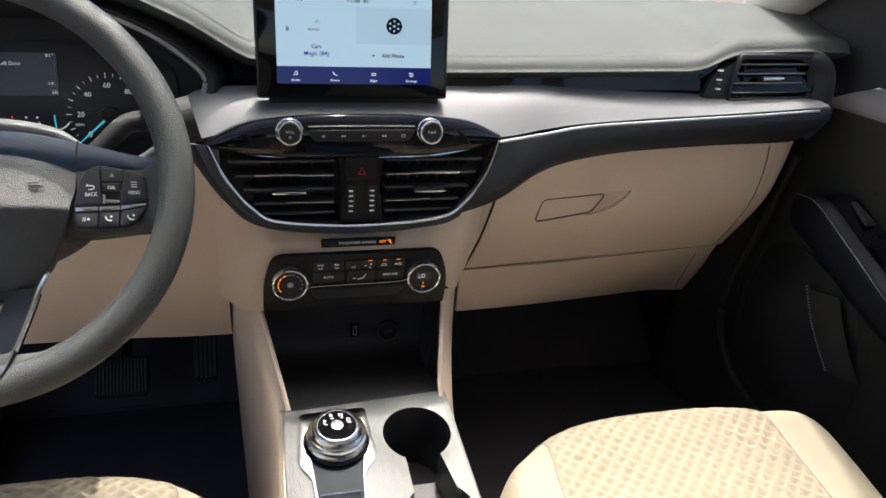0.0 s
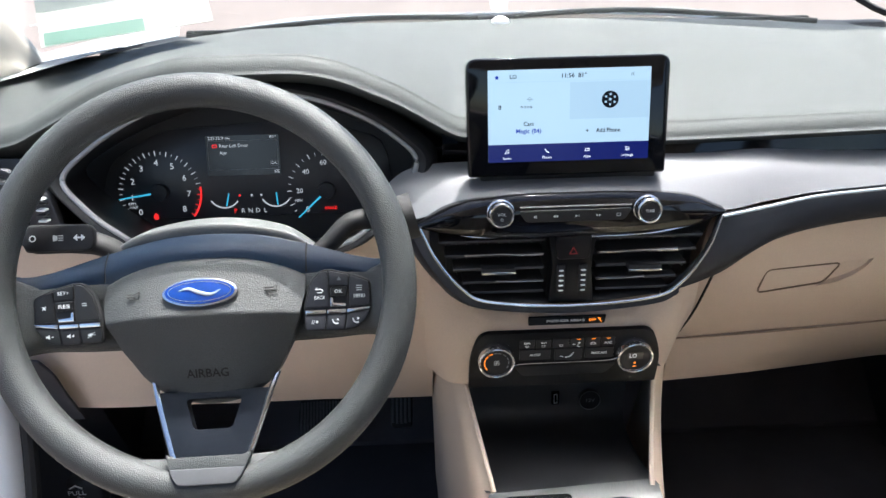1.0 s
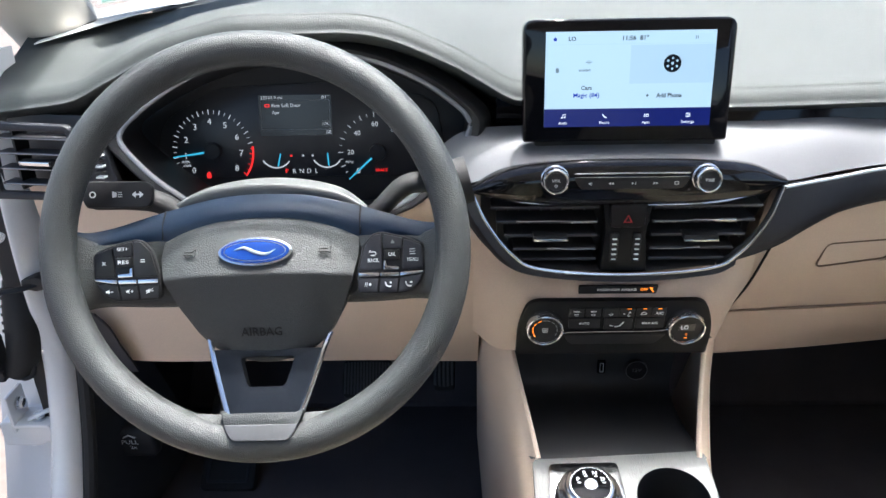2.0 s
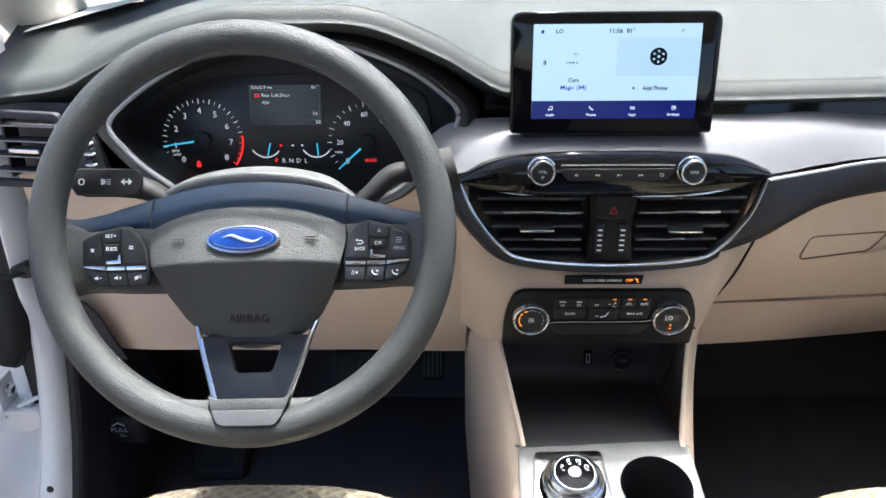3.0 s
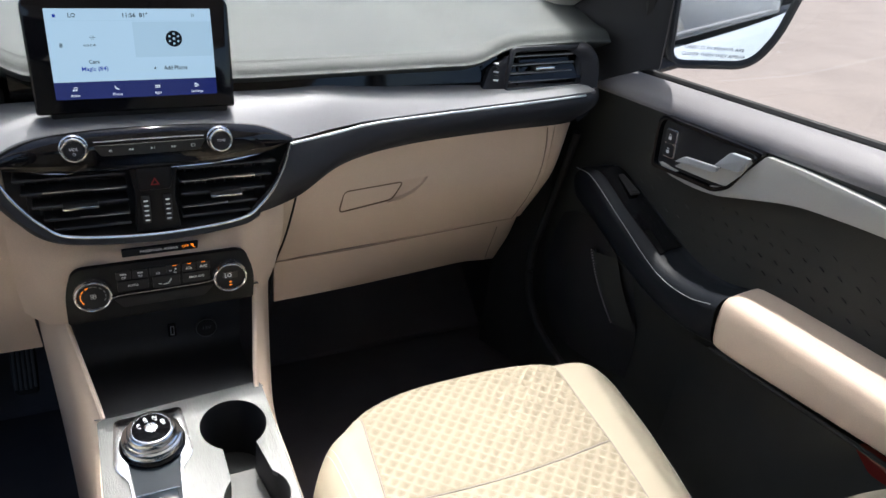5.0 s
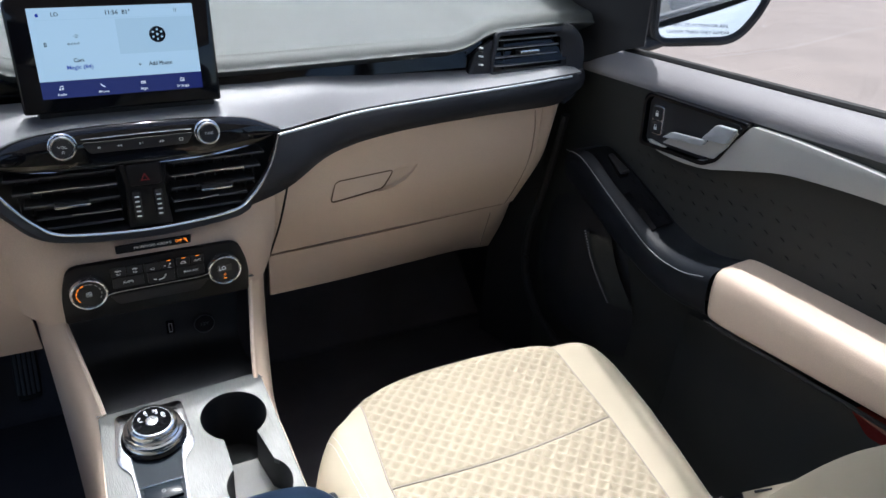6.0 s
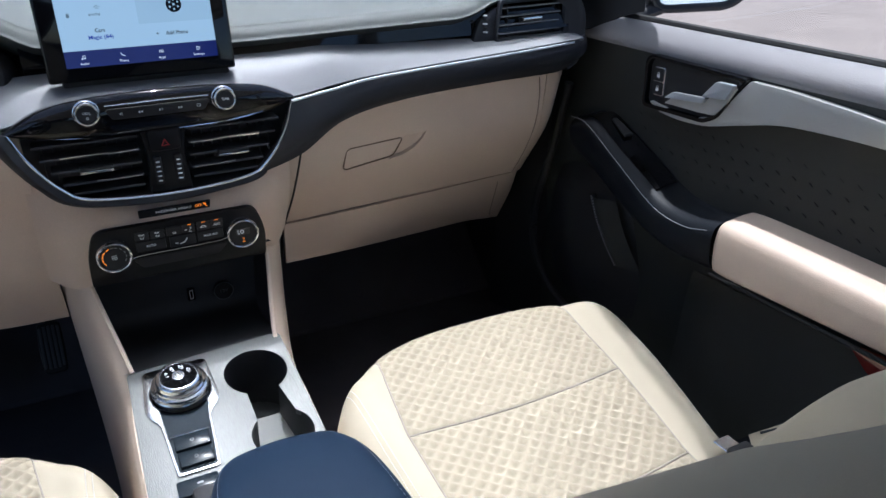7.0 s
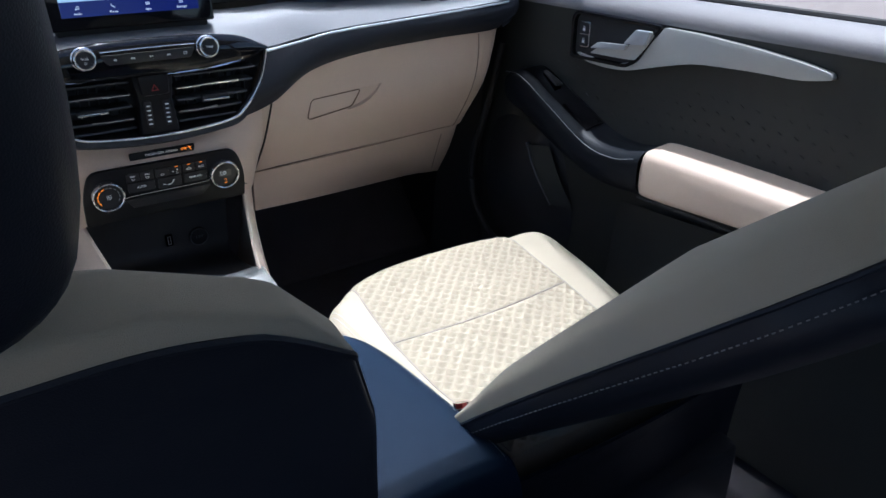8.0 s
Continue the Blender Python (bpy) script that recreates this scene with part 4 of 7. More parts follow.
# ---- middle vents ----
vents = thing("middle_vents", (0, 0.05, 0.57), "pair of black air vents in a chrome frame", "air vent")
part("duct", loft([[(-0.178, 0.034, 0.664), (0, 0.03, 0.656), (0.178, 0.036, 0.666)], [(-0.18, 0.065, 0.655), (0, 0.065, 0.652), (0.18, 0.065, 0.655)], [(-0.155, 0.07, 0.60), (0, 0.07, 0.60), (0.155, 0.07, 0.60)],
                   [(-0.125, 0.065, 0.578), (0, 0.065, 0.572), (0.125, 0.065, 0.578)], [(-0.105, 0.020, 0.572), (0, 0.018, 0.565), (0.105, 0.020, 0.572)]], 30, 20), VENTGREY, vents)
full = SI[:-1] + [(0.126, 0.016, 0.590), (0.154, 0.022, 0.625), (0.170, 0.032, 0.663)]
part("chrome_frame", tube([(x, y - 0.006, z + 0.001) for x, y, z in full], 0.0018, 10, steps=90), CHROME, vents, "chrome U-shaped frame")
for s in (-1, 1):
    for k, z in enumerate((0.6435, 0.6265, 0.6095, 0.5930, 0.580)):
        out = 0.155 - 0.035 * ((0.6435 - z) / 0.064) ** 1.3
        bl = part("blade", merge(box(*(sorted((s * 0.030, s * (out - 0.006)))), 0.022, 0.052, z - 0.0016, z + 0.0016, 0.0008, 1)), VENTGREY, vents, "thin black blade")
        if k in (1, 3):
            a, b = (0.032, out - 0.02 - 0.008 * k)
            part("bright_edge", tube([(s * a, 0.0212, z), (s * (a + 0.03), 0.0212, z), (s * (a + 0.045), 0.0212, z + 0.0012), (s * b, 0.0212, z + 0.0012)], (lambda f: 0.0011) if s < 0 else (lambda f: 0.0010 + 0.0022 * max(0, f - 0.45)), 8), CHROME, bl, "bright blade edge")
    for k in range(9):
        x = s * (0.04 + 0.0125 * k)
        part("fin", box(x - 0.0006, x + 0.0006, 0.050, 0.064, 0.583 + 0.0022 * max(0, k - 4), 0.645, 0), VENTGREY, vents)
    tab = part("tab", box(s * 0.083 - 0.019, s * 0.083 + 0.019, 0.012, 0.030, 0.6065, 0.6135, 0.002), BLACK, vents, "sliding vent tab")
    part("tab_edge", box(s * 0.083 - 0.019, s * 0.083 + 0.019, 0.0105, 0.0125, 0.606 if s > 0 else 0.6075, 0.6085 if s > 0 else 0.6105, 0.0006), CHROME, tab)
mid = part("middle_column", prism(rounded([(-0.026, -0.046), (0.026, -0.046), (0.022, 0.0), (0.028, 0.040), (-0.028, 0.040), (-0.022, 0.0)], 0.003), 0.02, face(0, 0.034, 0.6145, 3), 0.002), CLIMATE, vents)
haz = part("hazard_button", prism(rounded([(-0.0185, -0.013), (0.0185, -0.013), (0.0205, 0.014), (-0.0205, 0.014)], 0.005), 0.006, face(0, 0.016, 0.6365, 6), 0.002), CLIMATE, vents, "hazard lamp button")
part("hazard_mark", prism([(-0.0052, -0.0042), (0.0052, -0.0042), (0, 0.0050)], 0.0002, face(0, 0.0096, 0.6345, 6), holes=[[(-0.0030, -0.0030), (0.0030, -0.0030), (0, 0.0026)]]), surface("red_print", (0.28, 0.012, 0.012), 0.5), haz)
for s in (-1, 1):
    th = part("thumbwheel", box(s * 0.0125 - 0.0050, s * 0.0125 + 0.0050, 0.0105, 0.020, 0.580, 0.617, 0.003), RUBBER, vents, "ribbed black thumbwheel")
    for k in range(5):
        part("rib", box(s * 0.0125 - 0.0026, s * 0.0125 + 0.0026, 0.0090, 0.0125, 0.5846 + 0.0062 * k, 0.5862 + 0.0062 * k, 0.0005, 1), INK, th)

# ---- airbag strip and climate controls ----
strip = thing("airbag_strip", (0.0, 0.026, 0.54), "slim black indicator strip with an amber lamp", "indicator")
sm = face(0.0, 0.0262, 0.5388, 3)
sp = part("strip", prism(rounded([(-0.046, -0.0052), (0.044, -0.0052), (0.046, 0.0052), (-0.046, 0.0052)], 0.0014), 0.003, on(sm, 0, 0, -0.0005), 0.0006), PODBLACK, strip)
part("lettering", letters("PASSENGER AIRBAG", 0.0042, on(sm, -0.002, 0, 0.0028), 0.045, bold=0.00006), INK, sp)
part("lamp_word", letters("OFF", 0.0050, on(sm, 0.0295, 0, 0.0027), 0.0085), AMBER, sp, "lit amber word")
part("lamp_mark", merge(prism(circle(0.0012, 12, 0.0385, 0.0012), 0.0002, on(sm, 0, 0, 0.0026)), tube([on(sm, 0.036, 0.003, 0.0027).translation, on(sm, 0.0405, -0.003, 0.0027).translation], 0.0006, 6)), AMBER, sp)

clim = thing("climate_controls", (0, 0.03, 0.455), "black climate control panel with two ringed dials", "climate controls")
CM = face(0.0, 0.0275, 0.4915, -7)
cp = part("panel", prism(rounded([(-0.117, -0.043), (0.113, -0.043), (0.115, 0.0), (0.102, 0.0365), (-0.104, 0.0365), (-0.116, 0.0)], [0.004, 0.004, 0.022, 0.014, 0.014, 0.022], 7), 0.007, on(CM, 0, 0, -0.002), 0.001), CLIMATE, clim)
for x, kind in ((-0.0845, 0), (0.0810, 1)):
    dm = on(CM, x, 0.0025, 0.004)
    dial = part("dial", lathe([(0.0222, 0), (0.0220, 0.010), (0.0208, 0.0125), (0.0192, 0.0128), (0.0184, 0.0110), (0.0001, 0.0110)], 56, dm), CHROME, clim, "bright-ringed dial")
    part("dial_ring", tube([on(dm, 0.0203 * math.cos(k * math.pi / 24), 0.0203 * math.sin(k * math.pi / 24), 0.0128).translation for k in range(48)], 0.0016, 8, closed=True), CHROME, dial)
    part("dial_face", lathe([(0.0184, 0), (0.0181, 0.0008), (0.0001, 0.0010)], 48, on(dm, 0, 0, 0.0108)), KEYBLACK, dial)
    fm = on(dm, 0, 0, 0.0120)
    if kind == 0:
        for q, a in enumerate((118, 145, 168, 190, 212)):
            part("lamp" if q in (0, 2, 3) else "mark", prism(rect(0.0012, 0.0044, 0.0004, 2), 0.0002, fm @ pose(0.0143 * math.cos(radians(a)), 0.0143 * math.sin(radians(a)), 0, 0, 0, a)), AMBER if q in (0, 2, 3) else AMBER, dial)
        for a in (96, 76, 50, 24, 0, -24):
            part("mark", prism(rect(0.0012, 0.0040, 0.0004, 2), 0.0002, fm @ pose(0.0143 * math.cos(radians(a)), 0.0143 * math.sin(radians(a)), 0, 0, 0, a)), INKDIM, dial)
        for q in range(4):
            part("fan_mark", prism(circle(0.0018, 12, 0.0022 * math.cos(q * math.pi / 2 + 0.8), 0.0022 * math.sin(q * math.pi / 2 + 0.8)), 0.0002, fm, holes=[circle(0.0012, 10, 0.0022 * math.cos(q * math.pi / 2 + 0.8), 0.0022 * math.sin(q * math.pi / 2 + 0.8))]), INK, dial)
    else:
        part("readout", prism(rect(0.0185, 0.0098, 0.001), 0.0003, on(fm, 0, 0.003, 0)), surface("lcd_grey", (0.028, 0.028, 0.027), 0.3), dial, "small grey readout")
        part("lettering", letters("LO", 0.0085, on(fm, -0.003, 0.003, 0.0004), 0.0085), DIALINK, dial)
        part("lamp", prism(rect(0.0040, 0.0012, 0.0003, 2), 0.0002, on(fm, 0, -0.0125, 0)), AMBER, dial)
        part("mark", prism(circle(0.0014, 12, 0, -0.0075), 0.0002, fm, holes=[circle(0.001, 10, 0, -0.0075)]), AMBER, dial)
keys = []
for x, y, w, h in ((-0.0475, 0.0205, 0.0175, 0.013), (-0.0280, 0.0205, 0.0175, 0.013), (-0.0070, 0.0205, 0.0190, 0.013), (0.0115, 0.0205, 0.0165, 0.013), (0.0310, 0.0205, 0.0165, 0.013), (0.0490, 0.0205, 0.0160, 0.013),
                   (-0.0375, 0.0050, 0.0370, 0.015), (0.0025, 0.0040, 0.0330, 0.017), (0.0395, 0.0050, 0.0340, 0.015)):
    keys.append(part("key", prism(rect(w, h, 0.0015, 3), 0.0022, on(CM, x, y, 0.0045), 0.0006), KEYBLACK, clim))
part("low_key_strip", prism(rounded([(-0.062, 0.006), (0.062, 0.006), (0.048, -0.009), (-0.052, -0.009)], 0.004), 0.0018, on(CM, 0, -0.018, 0.0045), 0.0006), KEYBLACK, clim)
part("silver_line", tube([on(CM, x, y, 0.0070).translation for x, y in ((-0.064, -0.0095), (-0.05, -0.0072), (0, -0.0068), (0.047, -0.0062), (0.063, -0.0035))], 0.0016, 8, steps=30, flat=0.6), CHROME, clim)
for word, x, y, size, w in (("REAR", -0.0475, 0.0225, 0.0030, 0.0075), ("MAX", -0.0280, 0.0225, 0.0030, 0.0065), ("A/C", 0.0490, 0.0195, 0.0046, 0.0090), ("AUTO", -0.0375, 0.0050, 0.0046, 0.0125), ("MAX A/C", 0.0395, 0.0050, 0.0044, 0.0185)):
    part("legend", letters(word, size, on(CM, x, y, 0.0069), w, bold=0.00008), INK, clim)
for x in (-0.0475, -0.0280, -0.0070):
    lm = on(CM, x, 0.0178, 0.0068)
    part("legend", prism(rounded([(-0.0026, 0.0012), (0.0026, 0.0012), (0.0018, -0.0014), (-0.0018, -0.0014)], 0.0005), 0.0001, lm, holes=[rounded([(-0.0019, 0.0007), (0.0019, 0.0007), (0.0013, -0.0009), (-0.0013, -0.0009)], 0.0004)]), INK, clim)
lm = on(CM, 0.0115, 0.0190, 0.0068)
part("legend", merge(prism(circle(0.0013, 12, 0.003, 0.002), 0.0001, lm), tube([(lm @ Vector(p)) for p in ((0.002, 0, 0), (0.0006, -0.003, 0), (0.004, -0.0036, 0))], 0.0006, 6), tube([(lm @ Vector(p)) for p in ((-0.005, 0, 0), (-0.002, 0, 0))], 0.0005, 6)), INK, clim)
lm = on(CM, 0.0025, 0.0030, 0.0068)
part("legend", merge(tube([(lm @ Vector(p)) for p in ((0.006, 0.004, 0), (0.002, -0.0015, 0), (-0.004, -0.003, 0))], 0.0008, 6, steps=10), tube([(lm @ Vector(p)) for p in ((-0.010, -0.001, 0), (-0.006, -0.002, 0))], 0.0006, 6)), INK, clim)
lm = on(CM, 0.0310, 0.0195, 0.0068)
part("legend", prism(rounded([(-0.004, -0.0016), (0.004, -0.0016), (0.003, 0.0006), (0.001, 0.002), (-0.001, 0.002), (-0.003, 0.0006)], 0.0006), 0.0001, lm, holes=[rounded([(-0.0030, -0.0008), (0.0030, -0.0008), (0.0008, 0.0012), (-0.0008, 0.0012)], 0.0004)]), INK, clim)
for x in (0.0135, 0.0315, 0.0490):
    part("lamp", prism(rect(0.0048, 0.0011, 0.0003, 2), 0.0003, on(CM, x, 0.0262, 0.0067)), AMBER, clim, "lit amber lamp")

# ---- open tray under the climate panel ----
tray = thing("storage_tray", (0, 0.05, 0.33), "open black storage tray with two sockets", "storage tray")
part("back_wall", loft([[(-0.125, 0.045, 0.458), (0.125, 0.045, 0.458)], [(-0.122, 0.135, 0.440), (0.122, 0.135, 0.440)], [(-0.115, 0.145, 0.36), (0.115, 0.145, 0.36)], [(-0.110, 0.128, 0.318), (0.110, 0.128, 0.318)],
                        [(-0.108, 0.06, 0.318), (0.108, 0.06, 0.318)], [(-0.106, -0.02, 0.340), (0.106, -0.02, 0.340)], [(-0.103, -0.056, 0.3575), (0.103, -0.056, 0.3575)]], 16, 30), TRAYBLACK, tray)
um = face(0.013, 0.139, 0.353, 2)
usb = part("usb_port", prism(rect(0.011, 0.020, 0.0012), 0.004, um, 0.0006), GLOSS, tray, "small upright port")
part("port_slot", prism(rect(0.0052, 0.0145, 0.0006), 0.0006, on(um, 0, 0, 0.0042), holes=[rect(0.0036, 0.0128, 0.0004)]), INK, usb)
km = face(0.062, 0.140, 0.348, 2)
sock = part("power_socket", lathe([(0.0155, 0), (0.0155, 0.005), (0.0146, 0.006), (0.0140, 0.005), (0.0001, 0.005)], 40, km), BLACK, tray, "round capped power socket")
part("socket_ring", lathe([(0.0152, 0.0052), (0.0148, 0.0066), (0.0142, 0.0058)], 40, km), INKDIM, sock)
part("legend", letters("12V", 0.0075, on(km, 0, 0, 0.0058), 0.012), INKDIM, sock)

# ---- instrument binnacle ----
binn = thing("instrument_cluster", (-0.361, 0.12, 0.62), "dark instrument cluster with lit dials in a bright-edged hood", "instrument cluster")
BO = [(0.19, 0.085, 0.724), (0.165, 0.085, 0.752), (0.125, 0.084, 0.778), (0.07, 0.082, 0.799), (0.0, 0.082, 0.807), (-0.07, 0.082, 0.799), (-0.125, 0.080, 0.778), (-0.175, 0.074, 0.748), (-0.205, 0.066, 0.718),
      (-0.185, 0.055, 0.690), (-0.150, 0.045, 0.662), (-0.10, 0.04, 0.636), (0.0, 0.04, 0.628), (0.10, 0.045, 0.636), (0.150, 0.07, 0.664), (0.178, 0.082, 0.690)]
BO = [(-0.361 + x, y, z) for x, y, z in BO]
FC = lambda z: 0.152 + 0.2 * (z - 0.67)
BI = [(-0.361 + (x + 0.361) * (1.06 if x < -0.361 else 0.97), FC(0.70 + (z - 0.71) * 0.86) - 0.004, 0.695 + (z - 0.71) * (0.84 if z > 0.70 else 1.10)) for x, y, z in BO]
part("hood_lining", loft([BO, [((a[0] + b[0]) / 2, (a[1] + b[1]) / 2, (a[2] + b[2]) / 2) for a, b in zip(BO, BI)], BI], 80, 10, closed=True), BLACK, binn, "dark tapering lining")
part("bright_ring", tube(BO, 0.0032, 10, closed=True, steps=110), SILVER, binn, "bright edge ring")
OUT = [(-0.361 + (x + 0.361) * 1.13, y + 0.02, 0.716 + (z - 0.716) * 1.16) for x, y, z in BO]
part("hood_face", loft([BO, [(a[0] * 0.5 + b[0] * 0.5, a[1] - 0.004, a[2] * 0.5 + b[2] * 0.5) for a, b in zip(BO, OUT)], OUT], 80, 8, closed=True), BLACK, binn, "black hood face")
CF = face(-0.361, FC(0.68), 0.680, 11.3)
part("dial_plate", prism(circle(0.235, 60, ry=0.105), 0.002, on(CF, -0.01, 0.0, -0.006)), BLACK, binn)
plate = part("dial_glass", prism(rounded([(-0.21, -0.042), (0.11, -0.042), (0.16, -0.02), (0.15, 0.05), (0.06, 0.075), (-0.12, 0.068), (-0.19, 0.03)], 0.02), 0.002, on(CF, 0, 0, -0.003), 0.0005), surface("dial_face_black", (0.03, 0.03, 0.034), 0.35, wear=0.1), binn, "smoked dial face")


def dial(cx, cy, r, marks, words, a0, a1, red_from, needle):
    dm = on(CF, cx, cy, 0.0)
    for k in range(marks + 1):
        a = radians(a0 + (a1 - a0) * k / marks)
        major = k % 2 == 0
        part("tick", prism(rect(0.0062 if major else 0.004, 0.0009 if major else 0.0006, 0.0002, 1), 0.0003, dm @ pose(r * math.cos(a), r * math.sin(a), 0, 0, 0, math.degrees(a))), RED if k >= red_from else DIALINK, plate)
    for k, w in enumerate(words):
        a = radians(a0 + (a1 - a0) * k / (len(words) - 1))
        part("numeral", letters(w, 0.0105 if len(w) < 2 else 0.0085, on(dm, (r - 0.013) * math.cos(a), (r - 0.012) * math.sin(a), 0.0004)), DIALINK, plate)
    part("needle_cap", lathe([(0.011, 0), (0.010, 0.006), (0.0001, 0.0065)], 24, dm), BLACK, plate)
    a = radians(needle)
    part("needle", tube([dm @ Vector((q * math.cos(a), q * math.sin(a), 0.004)) for q in (0.010, r + 0.002)], lambda f: 0.0014 - 0.0006 * f, 8), CYAN, plate, "lit blue needle")
    return dm


tm = dial(-0.131, -0.009, 0.0485, 32, [str(k) for k in range(9)], 222, -37, 27, 188)
part("red_arc", tube([tm @ Vector((0.0505 * math.cos(radians(a)), 0.0505 * math.sin(radians(a)), 0.0006)) for a in range(-38, 8, 4)], 0.0012, 6), RED, plate)
part("lettering", letters("RPM", 0.0046, on(tm, -0.036, -0.0135, 0.0004), 0.009), DIALINK, plate)
part("lettering", letters("x1000", 0.0042, on(tm, -0.0345, -0.0180, 0.0004), 0.010), DIALINK, plate)
part("warning_lamp", prism(rounded([(-0.002, -0.004), (0.003, -0.004), (0.003, 0.001), (0.001, 0.004), (-0.001, 0.004), (-0.003, 0)], 0.001), 0.0003, on(tm, -0.008, -0.0300, 0.0004)), RED, plate, "lit red warning lamp")
vm = dial(0.076, -0.013, 0.047, 16, ["0", "20", "40", "60", "80"], 222, 52, 99, 222)
part("lettering", letters("MPH", 0.0044, on(vm, -0.036, -0.012, 0.0004), 0.009), DIALINK, plate)
part("lamp_word", letters("BRAKE", 0.0054, on(vm, 0.004, -0.0225, 0.0004), 0.0145), RED, plate, "lit red word")
dm = on(CF, -0.0245, 0.034, 0.0)
disp = part("trip_display", prism(rect(0.090, 0.0495, 0.001), 0.0006, dm), glowing("dim_display", (0.022, 0.025, 0.028), 0.5), plate, "dim grey trip display")
part("box_line", prism(rect(0.086, 0.036, 0.0005), 0.0002, on(dm, 0, 0.0005, 0.0007), holes=[rect(0.0852, 0.0352, 0.0004)]), INKDIM, disp)
for word, x, y, size, w, mt in (("22532.9 mi", -0.0285, 0.0215, 0.0052, 0.0265, DIALINK), ("81°", 0.038, 0.0215, 0.0052, 0.0085, DIALINK), ("Rear Left Door", -0.011, 0.012, 0.0062, 0.0355, DIALINK), ("Ajar", -0.024, 0.0035, 0.0060, 0.0095, DIALINK),
                                ("OK", 0.0375, -0.0105, 0.0048, 0.0068, DIALINK), ("SE", 0.0405, -0.0210, 0.0054, 0.0065, DIALINK)):
    part("lettering", letters(word, size, on(dm, x, y, 0.0009), w), mt, disp)
part("box_line", prism(rect(0.0095, 0.0068, 0.001), 0.0002, on(dm, 0.0375, -0.0105, 0.0008), holes=[rect(0.0087, 0.0060, 0.0008)]), INKDIM, disp)
part("door_mark", prism(rounded([(-0.003, -0.002), (0.003, -0.002), (0.003, 0.002), (-0.003, 0.002)], 0.001), 0.0003, on(dm, -0.0345, 0.012, 0.0008), holes=[rect(0.004, 0.002, 0.0005)]), RED, disp)
for cx, at in ((-0.052, 100), (0.012, 92)):
    gm = on(CF, cx, -0.019, 0.0)
    part("gauge_arc", tube([gm @ Vector((0.020 * math.cos(radians(a)), 0.008 + 0.020 * math.sin(radians(a)), 0.0006)) for a in range(212, 332, 8)], 0.0009, 6), DIALINK, plate)
    part("needle", tube([gm @ Vector((0.002, -0.010, 0.002)), gm @ Vector((0.001 if cx > 0 else 0.006, 0.006, 0.002))], 0.0009, 6), CYAN, plate)
for k, ch in enumerate("PRNDL"):
    part("gear_letter", letters(ch, 0.0080, on(CF, -0.0395 + k * 0.0093, -0.0355, 0.0004)), RED if k == 0 else DIALINK, plate)
for k, x in enumerate((-0.033, -0.018, -0.006)):
    part("mark", prism(circle(0.0014, 10), 0.0002, on(CF, x, -0.016, 0.0003)), RED if k == 0 else DIALINK, plate)

